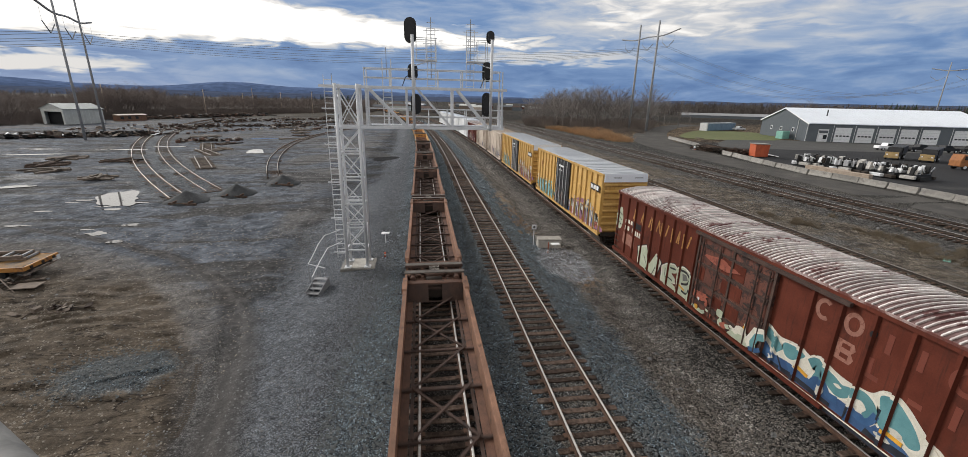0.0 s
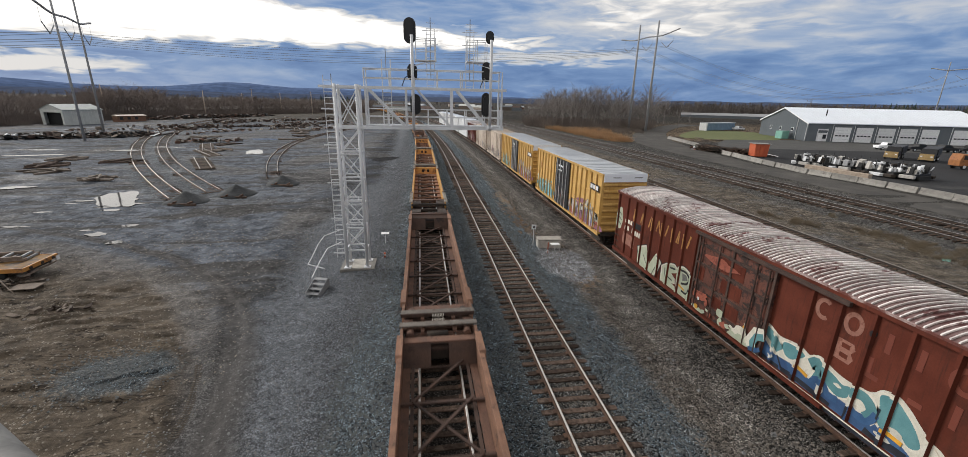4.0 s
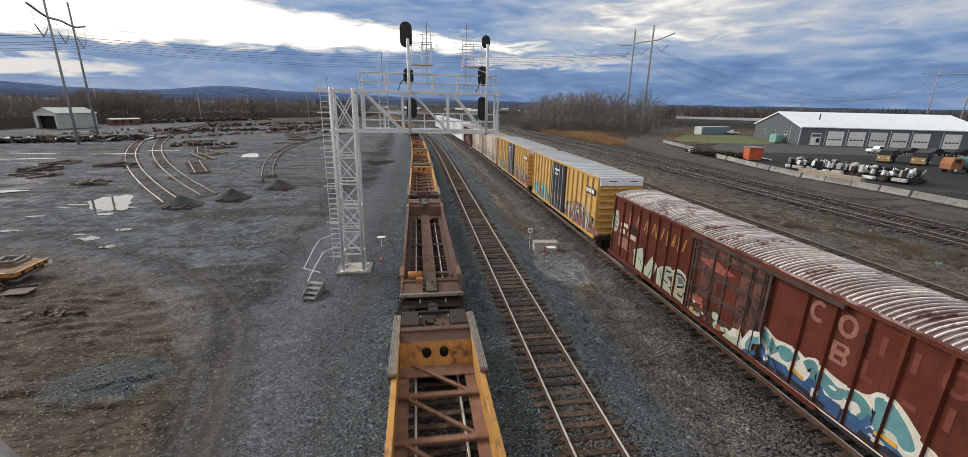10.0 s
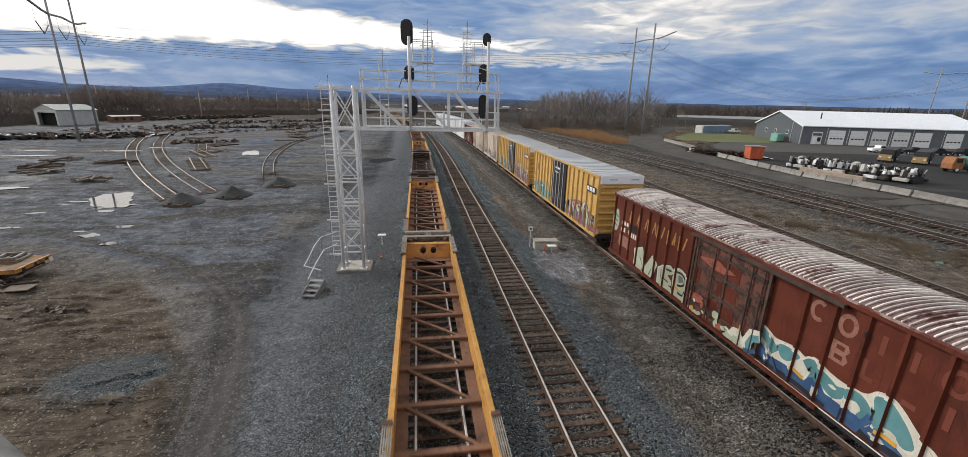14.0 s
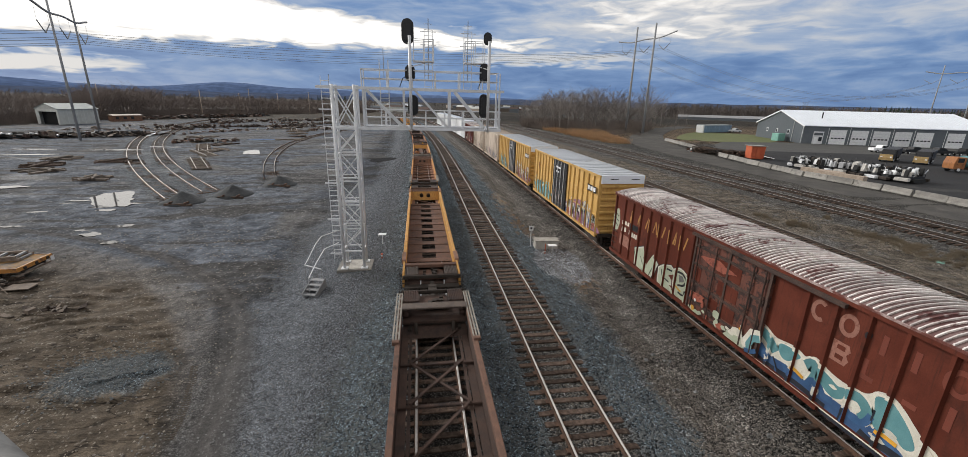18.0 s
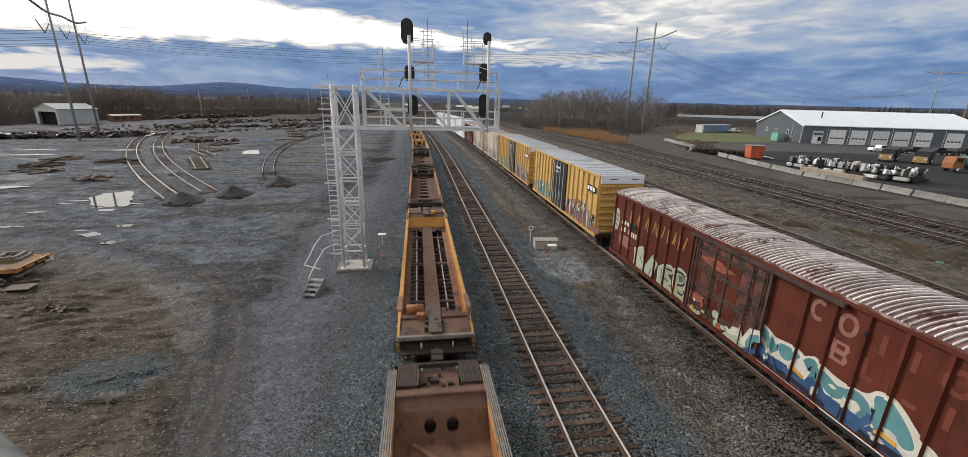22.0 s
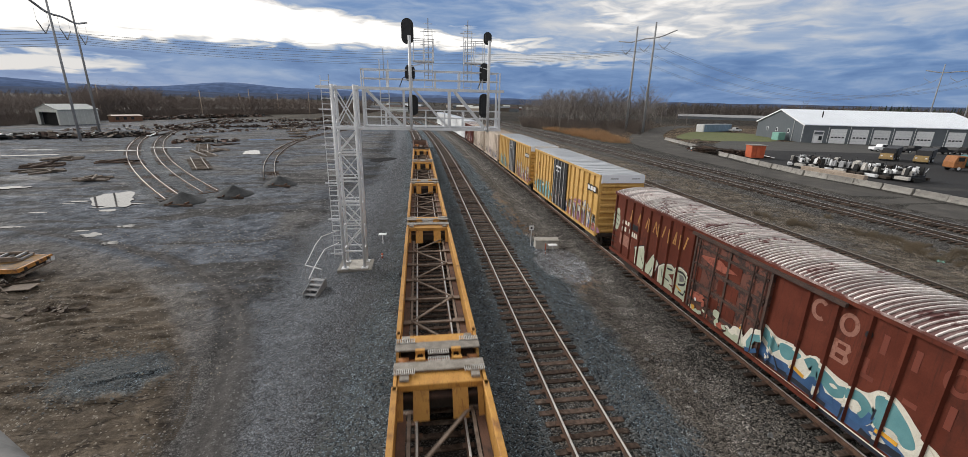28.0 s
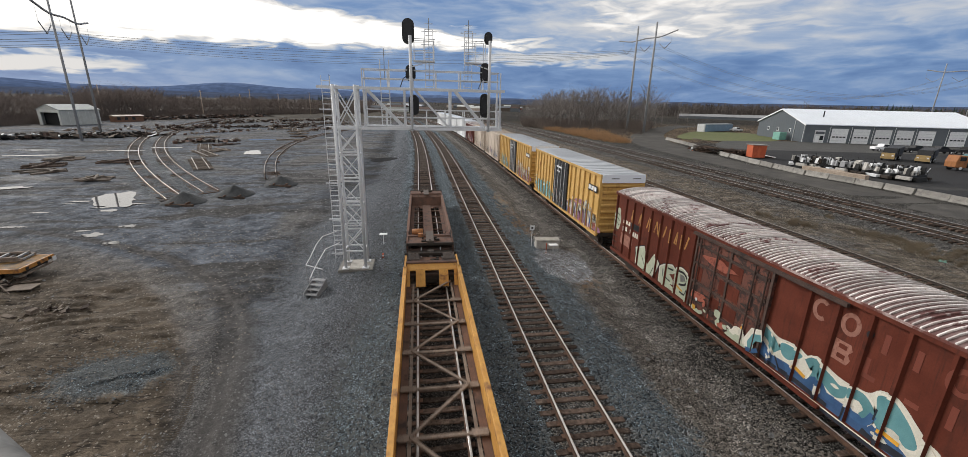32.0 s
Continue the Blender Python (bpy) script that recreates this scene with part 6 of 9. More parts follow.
        paint(car, "stencil_bar", [(7.35 - i * 0.22, 2.45), (7.20 - i * 0.22, 2.45), (7.20 - i * 0.22, 2.72), (7.35 - i * 0.22, 2.72)], "creampaint", 0)
    paint(car, "primer_panel", [(7.5, 2.85), (6.75, 2.85), (6.75, 3.2), (7.5, 3.2)], "black", 0)
    paint(car, "primer_panel", [(8.7, 1.65), (7.3, 1.65), (7.3, 2.3), (8.7, 2.3)], "fadedwhite", 0)
    paint(car, "vent_cap", blob(-5.66, 3.86, 0.07, 0.10, 0.0, 10, 0.0), "black", 2)


def yellow_graffiti(car, h, posts, seed):
    rnd = random.Random(seed)
    zmin = 0.95
    g = side_patch(car, "graffiti", floor_cut(blob(h - 3.1, 1.65, 2.5, 0.75, seed + 0.2, 30, 0.5), zmin), "teal", 0.004, "pale teal graffiti letters on the lower side", posts=posts, deep=0.10)
    for i in range(7):
        y = h - 0.8 - i * 0.72
        a, b, c = rnd.uniform(2.1, 2.75), rnd.uniform(1.0, 1.3), rnd.uniform(-0.35, 0.35)
        side_patch(g, "stroke", brush([(y + 0.10, a), (y + 0.05 + c * 0.4, (a + b) / 2), (y - c, b)], 0.36), "black", 0.007, posts=posts, deep=0.10)
        side_patch(g, "stroke", brush([(y + 0.14, a), (y + 0.09 + c * 0.4, (a + b) / 2), (y + 0.04 - c, b)], 0.26), "cyan", 0.010, posts=posts, deep=0.10)
        if i % 2:
            side_patch(g, "stroke", brush([(y + 0.2, a - 0.5), (y - 0.3, a - 0.6), (y - 0.55, a - 0.45)], 0.16), "cyan" if i % 4 == 1 else "creampaint", 0.013, posts=posts, deep=0.10)
    g = side_patch(car, "graffiti", floor_cut(blob(-h + 3.4, 1.7, 3.3, 0.8, seed + 4.4, 34, 0.5), zmin), "purple", 0.004, "dull purple and white graffiti on the lower side", posts=posts, deep=0.10)
    for i in range(8):
        y = -h + 0.7 + i * 0.8
        side_patch(g, "stroke", floor_cut(blob(y, 1.4 + rnd.uniform(-0.2, 0.3), 0.28, 0.24, i + seed, 12, 0.6), zmin), ("rubbedred", "navy", "purple")[i % 3], 0.007, posts=posts, deep=0.10)
    for i in range(9):
        y = -h + 0.7 + i * 0.72
        a = rnd.uniform(2.1, 2.9)
        loop = [(y + 0.25, 1.1), (y + 0.1 + rnd.uniform(-0.2, 0.2), a), (y - 0.15, a - 0.5), (y - 0.3, a + rnd.uniform(-0.3, 0.1)), (y - 0.45, 1.2 + rnd.uniform(0, 0.3))]
        side_patch(g, "stroke", floor_cut(brush(smooth(loop, False), 0.22), zmin), ("rubbedred", "purple", "navy")[i % 3], 0.016, posts=posts, deep=0.10)
        side_patch(g, "stroke", floor_cut(brush(smooth(loop, False), 0.12), zmin), "creampaint", 0.0185, posts=posts, deep=0.10)
    side_patch(car, "graffiti", blob(h - 1.7, 3.7, 0.28, 0.45, seed + 2.0), "red", 0.004, "small red tag on the side", posts=posts, deep=0.10)


def scrawl(car, h, seed, tones, n, zhi=2.6):
    """Rough strokes low on the side of a car farther off."""
    rnd = random.Random(seed)
    g = None
    for i in range(n):
        y = h - 0.7 - (2 * h - 1.4) * (i + rnd.random()) / n
        z = rnd.uniform(1.3, 1.9)
        line = brush([(y, z + rnd.uniform(0.2, zhi - 1.9)), (y + rnd.uniform(-0.4, 0.4), z), (y + rnd.uniform(-0.6, 0.6), z - 0.3)], rnd.uniform(0.1, 0.35))
        ob = side_patch(g or car, "stroke" if g else "graffiti", line, rnd.choice(tones), 0.09 + 0.003 * (i % 5), "" if g else "rough graffiti strokes on the lower side")
        g = g or ob


RED_POSTS = [sg * (2.85 + 0.92 * i) for sg in (-1, 1) for i in range(7)] + [-9.5, 9.5, 1.93]


def make_boxcars():
    red = boxcar("boxcar", "oxide red boxcar with graffiti and flaking white roof", 4.3, 23.7, 1.0, 4.58, "red", "redroof", RED_POSTS, (-2.62, 1.65), 6, 108, 0.24, 0.018)
    for sx in (-1, 1):
        part("roof_edge", B((*sorted((sx * 1.563, sx * 1.609)), -9.69, 9.69, 4.545, 4.606)), "eaves", red, "chipped pinkish white eaves strip")
    # two sliding doors with rods
    d = part("door", B((-1.60, -1.52, -2.47, 1.68, 1.06, 4.30)), "doorred", red, "dented red plug doors")
    for y in (-2.47, -0.47, 1.58):
        part("door_frame", B((-1.645, -1.602, y, y + 0.10, 1.06, 4.30)), "darkrust", d)
    for z in (1.45, 2.25, 3.1, 3.9):
        part("door_rib", B((-1.65, -1.602, -2.32, 1.56, z, z + 0.09)), "darkrust", d)
    for y0, y1, z0, z1 in ((-1.1, 0.15, 3.24, 3.84), (-1.1, 0.0, 2.42, 3.0), (-0.2, 0.35, 1.62, 2.1), (-1.15, -0.3, 1.6, 2.15), (1.05, 1.5, 2.42, 3.0)):
        part("door_panel", B((-1.612, -1.602, y0, y1, z0, z1)), "red", d, bevel=0.004)
    for y in (-2.22, -1.67, 0.28, 1.33):
        part("lock_rod", one(tube, (-1.67, y, 1.1), (-1.67, y, 4.25), 0.03, n=6), "darkrust", d)
    for y, z in ((0.28, 2.0), (-1.67, 2.6)):
        part("lock_handle", B((-1.715, -1.685, y - 0.05, y + 0.30, z, z + 0.05)), "truckiron", d)
    part("door_track", B((-1.72, -1.605, -5.0, 1.9, 4.32, 4.44)), "darkrust", red)
    part("door_track", B((-1.72, -1.605, -5.0, 1.9, 0.93, 1.03)), "red", red)
    red_graffiti(red, RED_POSTS)
    for ya, yb, ro in ((26.1, 42.4, "boxyellow"), (44.4, 62.2, "boxyellow")):
        c = boxcar("boxcar", "faded yellow boxcar with black door and graffiti", ya, yb, 1.05, 5.15, ro, "boxroof", 18, (-1.9, 1.9), 9, 22, 0.05, deep=0.10, pw=0.055)
        hh = (yb - ya) / 2
        for i in range(18):
            yy = -hh + 0.08 + (2 * hh - 0.16) * i / 17
            if abs(yy) > 2.3:
                # thin rust-brown strip standing in for the shadow line beside each post
                part("panel_seam", B((-1.51, -1.503, yy + 0.06, yy + 0.10, 1.1, 4.98)), "rust", c)
        d = part("door", B((-1.60, -1.52, -1.75, 1.75, 1.12, 5.0)), "black", c, "black plug door")
        for z in (1.5, 2.5, 3.5, 4.4):
            part("door_rib", B((-1.64, -1.602, -1.7, 1.7, z, z + 0.12)), "black", d)
        for y in (-1.2, -0.4, 0.4, 1.2):
            part("lock_rod", one(tube, (-1.66, y, 1.15), (-1.66, y, 4.95), 0.03, n=6), "galv", d)
        h = (yb - ya) / 2
        yellow_graffiti(c, h, [-h + 0.08 + (2 * h - 0.16) * i / 17 for i in range(18) if not -2.15 < -h + 0.08 + (2 * h - 0.16) * i / 17 < 2.15], int(ya) % 7 + 1)
        for i in range(7):
            yy, zz = (-1.2 + 0.4 * i), 1.6 + 0.9 * ((i * 37) % 10) / 10
            side_patch(d, "scrawl", brush([(yy, zz + 0.4), (yy + 0.2, zz), (yy - 0.1, zz - 0.3)], 0.07), "grating" if i % 2 else "fadedwhite", 0.165)
        side_patch(c, "door_marks", [(0.9, 4.35), (-0.4, 4.35), (-0.4, 4.5), (0.9, 4.5)], "white", 0.14)
        side_patch(c, "door_marks", [(0.9, 4.0), (0.0, 4.0), (0.0, 4.12), (0.9, 4.12)], "white", 0.14)
        part("end_panel", B((-1.5, 1.5, -h - 0.105, -h - 0.003, 4.62, 5.17)), "metalroof", c, "white upper end panel")
        for i, x in enumerate((-0.9, 0.6)):
            part("end_mark", B((x, x + 0.55, -h - 0.111, -h - 0.107, 4.89, 4.94)), "black", c)
        for z in (2.35, 3.6):
            part("side_seam", B((-1.53, -1.503, -h + 0.1, -1.95, z, z + 0.06)), ro, c)
            part("side_seam", B((-1.53, -1.503, 1.95, h - 0.1, z, z + 0.06)), ro, c)
        side_patch(c, "stencil", [(-h + 0.45, 3.82), (-h + 2.05, 3.82), (-h + 2.05, 4.28), (-h + 0.45, 4.28)], "black", 0.09)
        for i in range(3):
            y = -h + 0.58 + i * 0.48
            side_patch(c, "stencil_bar", [(y, 3.91), (y + 0.36, 3.91), (y + 0.36, 4.19), (y, 4.19)], "white", 0.094)
    one_car = boxcar("boxcar", "cream boxcar with rust stains", 63.7, 76.4, 1.05, 4.9, "boxwhite", "boxwhite", 12, (-2, 2), 6, 16, 0.1)
    scrawl(one_car, 6.3, 3, ("black", "purple", "navy", "grating"), 16, 2.9)
    one_car = boxcar("boxcar", "cream boxcar with rust stains", 77.9, 90.6, 1.05, 4.9, "boxwhite", "boxwhite", 12, (-2, 2), 6, 16, 0.1)
    scrawl(one_car, 6.3, 5, ("black", "rust", "navy", "grating"), 14, 2.9)
    one_car = boxcar("boxcar", "dull red boxcar farther down the siding", 92.2, 104.5, 1.05, 4.6, "red", "redroof", 14, (-2, 2), 6, 20, 0.2)
    scrawl(one_car, 6.1, 7, ("purple", "creampaint", "black"), 16, 3.2)
    for y in (106.0, 124.5, 143.0, 161.5):
        boxcar("boxcar", "white boxcar farther down the siding", y, y + 16.8, 1.05, 5.0, "white", "metalroof", 10, (-2, 2), 5, 14, 0.1)
    return red


RED = make_boxcars()


# ---------------------------------------------------------------- left: the scrap yard with its cut-off tracks
RND = random.Random(11)


def on_ground(x, y, dz=0.0, rz=0.0):
    return pose(x, y, ground_z(x, y) + dz, 0, 0, rz)


def yard_line(shift):
    """A curve that swings away to the left and straightens out."""
    return lambda y: -25.7 + shift - 69.0 * (1 - max(0.0, 1 - (y - 48) / 230) ** 2.6)


def third_line(y):
    return -20.2 - 0.36 * (y - 61) + 0.0032 * (y - 61) ** 2


for nm, lab, ln, a, b in (("track_7", "cut-off yard track curving away", yard_line(0), 48.0, 272.0), ("track_8", "second cut-off yard track", yard_line(4.7), 51.5, 272.0),
                          ("track_9", "short cut-off yard track on brown ties", third_line, 62.0, 66.0), ("track_10", "bent yard track in the mud", third_line, 76.0, 160.0)):
    lay_track(nm, lab, ln, a, b, 80.0, 40 + len(nm), 0.62, "railbright").location.z = -0.86


def heap(x, y, r, h, material, label, seed, sy=1.0):
    """A rough heap of stones or earth."""
    bm = bmesh.new()
    n, m = 26, 9
    rings = []
    for j in range(m):
        f = j / (m - 1)
        ring = []
        for i in range(n):
            a = 2 * math.pi * i / n
            rr = r * f * (1 + 0.16 * noise.noise((math.cos(a) * 1.3 + seed, math.sin(a) * 1.3, f)))
            zz = h * (1 - f) ** 1.15 + (0.09 * h) * noise.noise((rr * math.cos(a) * 2.3, rr * math.sin(a) * 2.3, seed * 1.0)) - (0.25 if j == m - 1 else 0.0)
            ring.append(bm.verts.new((rr * math.cos(a), rr * math.sin(a) * sy, zz)))
        rings.append(ring)
    for p, q in zip(rings, rings[1:]):
        for i in range(n):
            j = (i + 1) % n
            f = bm.faces.new((p[i], q[i], q[j], p[j]))
            f.smooth = True
    bmesh.ops.remove_doubles(bm, verts=bm.verts[:], dist=0.001)
    return solo("gravel_mound", bm, material, label, "mound", "stone mounds of the yard", at=on_ground(x, y, -0.02))


for x, y, ang in ((-24.0, 46.4, -8), (-20.6, 50.0, -6), (-17.4, 56.0, -10)):
    heap(x, y, 2.3, 1.2, "stone", "dark ballast heap at the end of a cut-off track", int(x * -3))
    stop = empty("track_stop", "dark timber across a track end", "track stop", on_ground(x + 0.35, y - 1.75, 0, ang))
    part("timber", B((-1.35, 1.35, -0.13, 0.13, 0.0, 0.26)), "tie", stop, bevel=0.02)
    for sx in (-0.75, 0.75):
        part("rail_stub", B((sx - 0.05, sx + 0.05, -0.2, 0.5, 0.264, 0.42)), "railside", stop)


# puddles
def water_material():
    m = bpy.data.materials.new("still_rain_water")
    m.use_nodes = True
    n = Nodes(m.node_tree)
    co = n.add("ShaderNodeTexCoord").outputs["Object"]
    bs, out = n.add("ShaderNodeBsdfPrincipled"), n.add("ShaderNodeOutputMaterial")
    n.put(bs.inputs["Base Color"], n.mix(n.noise(co, 0.8), (0.035, 0.03, 0.026), (0.06, 0.052, 0.045)))
    bs.inputs["Roughness"].default_value, bs.inputs["IOR"].default_value = 0.03, 1.9
    bs.inputs["Specular IOR Level"].default_value = 1.0
    bn = n.add("ShaderNodeBump")
    bn.inputs["Strength"].default_value, bn.inputs["Distance"].default_value = 0.04, 0.02
    n.put(bn.inputs["Height"], n.noise(co, 6.0))
    n.put(bs.inputs["Normal"], bn.outputs[0])
    n.t.links.new(bs.outputs[0], out.inputs[0])
    return m


M["water"] = water_material()


def puddle(x, y, rx, ry, seed, rz=0):
    bm = bmesh.new()
    n = 48
    top, low = [], []
    for i in range(n):
        a = 2 * math.pi * i / n
        r = 1 + 0.5 * noise.noise((math.cos(a) * 1.7 + seed, math.sin(a) * 1.7, seed)) + 0.26 * noise.noise((math.cos(a) * 3.6 + seed, math.sin(a) * 3.6, 1.0))
        top.append(bm.verts.new((rx * r * math.cos(a), ry * r * math.sin(a), 0)))
        low.append(bm.verts.new((rx * r * math.cos(a), ry * r * math.sin(a), -0.3)))
    bm.faces.new(top)
    for i in range(n):
        bm.faces.new((top[i], low[i], low[(i + 1) % n], top[(i + 1) % n]))
    z = max(ground_z(x + dx * rx, y + dy * ry) for dx in (-0.8, 0, 0.8) for dy in (-0.8, 0, 0.8)) + 0.012
    solo("puddle", bm, "water", "shallow rain puddle mirroring the pale sky", "puddle", "puddles", at=pose(x, y, z, 0, 0, rz))


for i, (x, y, rx, ry, rz) in enumerate(((-31.6, 48.4, 1.9, 3.9, 33), (-29.2, 43.4, 0.8, 0.4, 0), (-46.2, 54.4, 1.7, 0.8, 10), (-25.1, 35.2, 0.75, 0.5, 0), (-22.6, 33.2, 0.65, 0.35, 0),
                                        (-24.4, 38.0, 0.6, 0.4, 0), (-32.6, 37.9, 0.9, 0.25, 0), (-26.8, 36.6, 0.6, 0.2, 0), (-66.0, 84.0, 4.0, 0.8, 10),
                                        (-58.0, 92.0, 4.5, 0.8, 5), (-72.0, 92.0, 4.0, 0.9, 0), (-40.0, 118.0, 4.0, 1.2, 0), (-33.0, 128.0, 3.0, 1.0, 0), (-52.0, 98.0, 3.2, 0.7, 0), (-34.4, 42.7, 0.7, 0.25, 0), (-34.2, 47.4, 0.9, 0.22, 0), (-34.6, 46.4, 0.6, 0.15, 0), (-28.4, 46.0, 0.8, 0.18, 0), (-30.4, 44.6, 0.9, 0.2, 0))):
    puddle(x, y, rx, ry, i + 3.3, rz)


# stacks of old ties, rails and track panels
def timber_pile(x, y, n, length, rz, label, material="wood", spread=2.0, seed=1):
    rnd = random.Random(seed)
    pile = empty("timber_pile", label, "timber pile", on_ground(x, y, 0, rz), "timber piles of the yard")
    for i in range(n):
        bm = B((-length / 2, length / 2, -0.12, 0.12, 0, 0.2))
        p = part("timber", bm, material, pile)
        lay = i // 6
        p.matrix_basis = pose(rnd.uniform(-0.5, 0.5), (i % 6 - 2.5) * spread / 6 + rnd.uniform(-0.15, 0.15), 0.02 + 0.21 * lay, 0, 0, rnd.uniform(-24, 24) + (80 if lay % 2 else 0))
    return pile


for i, (x, y, n, ln, rz, sp) in enumerate(((-55.5, 72.0, 11, 4.5, 20, 5.0), (-51.5, 66.5, 9, 4.0, 60, 5.0), (-41.0, 59.6, 9, 3.6, 15, 2.8), (-48.0, 76.0, 8, 5.0, -10, 3.0), (-58.0, 79.0, 8, 5.0, 5, 3.0),
                                           (-40.0, 92.0, 7, 6.0, 65, 2.5), (-44.0, 104.0, 6, 6.0, 70, 3.0), (-36.0, 138.0, 12, 5.0, 20, 4.0), (-38.5, 147.0, 12, 6.0, 10, 5.0), (-33.5, 128.0, 8, 4.0, 35, 3.0),
                                           (-33.0, 118.0, 5, 7.0, 12, 2.0), (-46.0, 160.0, 12, 6.0, 25, 5.0), (-60.0, 170.0, 10, 7.0, 15, 5.0), (-56.0, 122.0, 8, 7.0, 25, 3.0))):
    timber_pile(x, y, n, ln, rz, "loose stack of weathered timbers on wet ground", "wood" if i % 3 else "tie", sp, 20 + i)


def track_panel(x, y, length, rz, seed):
    rnd = random.Random(seed)
    t = empty("loose_track", "rusty loose length of track lying on gravel", "loose track", on_ground(x, y, 0, rz), "loose track panels")
    for sx in (-0.75, 0.75):
        part("rail", B((sx - 0.035, sx + 0.035, -length / 2, length / 2, 0.15, 0.32)), "railbright", t)
    for i in range(int(length / 0.8)):
        p = part("tie", B((-1.3, 1.3, -0.11, 0.11, 0.0, 0.145)), "wood", t)
        p.matrix_basis = pose(rnd.uniform(-0.1, 0.1), -length / 2 + 0.4 + i * 0.8, 0, 0, 0, rnd.uniform(-3, 3))


for x, y, ln, rz, s in ((-35.0, 74.0, 14, 28, 1), (-44.5, 97.0, 16, 24, 2), (-40.5, 88.0, 12, 36, 3), (-36.0, 156.0, 12, 14, 4), (-41.0, 152.0, 12, 14, 5)):
    track_panel(x, y, ln, rz, s)


def scrap_row(x0, y0, x1, y1, n, label, seed, tones=("darkrust", "truckiron", "rust", "wood", "concrete"), size=1.0):
    """A windrow of dumped scrap: crumpled plates, beams and lumps."""
    rnd = random.Random(seed)
    row = empty("scrap_row", label, "scrap heap", pose(0, 0, 0), "scrap rows of the yard")
    for tone, share_ in zip(tones, (0.34, 0.28, 0.16, 0.14, 0.08)):
        bm = bmesh.new()
        for i in range(int(n * share_)):
            f = rnd.random()
            x, y = x0 + (x1 - x0) * f + rnd.gauss(0, 1.2) * size, y0 + (y1 - y0) * f + rnd.gauss(0, 1.6) * size
            k = rnd.choice((0, 0, 1, 2))
            sx, sy, sz = ((rnd.uniform(0.4, 1.4), rnd.uniform(0.3, 1.0), rnd.uniform(0.2, 0.7)), (rnd.uniform(2, 5), 0.14, 0.16), (rnd.uniform(0.8, 2.0), rnd.uniform(0.6, 1.4), 0.07))[k]
            v = box(bm, -sx / 2 * size, sx / 2 * size, -sy / 2 * size, sy / 2 * size, 0, sz * size)
            for a in v:
                a.co += Vector((rnd.uniform(-0.12, 0.12), rnd.uniform(-0.12, 0.12), rnd.uniform(-0.06, 0.12))) * size
            m = pose(x, y, ground_z(x, y) + rnd.uniform(-0.1, 0.45) * size, rnd.uniform(-18, 18), rnd.uniform(-18, 18), rnd.uniform(0, 180))
            for a in v:
                a.co = m @ a.co
        tagged(part("scrap", bm, tone, row), kind="stuff")


scrap_row(-97, 112, -70, 126, 400, "long row of dumped scrap, plates and broken timber", 5, ("truckiron", "dark", "darkrust", "wood", "white"), 1.25)
scrap_row(-118, 197, -86, 262, 420, "low dark row of scrap and old ties", 6, ("truckiron", "darkrust", "tie", "dark", "rust"), 1.5)
scrap_row(-86, 150, -40, 176, 150, "scattered old ties and rails between the tracks", 7, ("tie", "darkrust", "wood", "truckiron", "concrete"))
scrap_row(-52, 166, -34, 205, 110, "scattered old ties and rails between the tracks", 8, ("tie", "wood", "darkrust", "truckiron", "concrete"))
scrap_row(-80, 186, -40, 235, 110, "scattered old ties and rails between the tracks", 9, ("tie", "darkrust", "wood", "truckiron", "concrete"), 1.2)
for i, (x0, y0, x1, y1) in enumerate(((-100, 140, -62, 150), (-96, 158, -50, 170), (-66, 128, -36, 176), (-60, 190, -30, 200), (-90, 205, -36, 222), (-56, 108, -44, 112), (-34, 150, -30, 190), (-75, 170, -68, 240))):
    scrap_row(x0, y0, x1, y1, 60, "scattered rusty rails and old ties", 30 + i, ("wood", "darkrust", "tie", "rust", "concrete"), 0.9)
scrap_row(-19.6, 22.0, -17.2, 21.8, 26, "small heap of broken wood scraps in the mud", 10, ("wood", "tie", "wood", "wood", "wood"), 0.26)
scrap_row(-24.5, 25.6, -22.2, 25.2, 26, "broken pallets and grey boards in the mud", 12, ("wood", "wood", "tie", "concrete", "wood"), 0.42)
puddle(-32.6, 90.0, 1.8, 4.0, 40.3, 10)


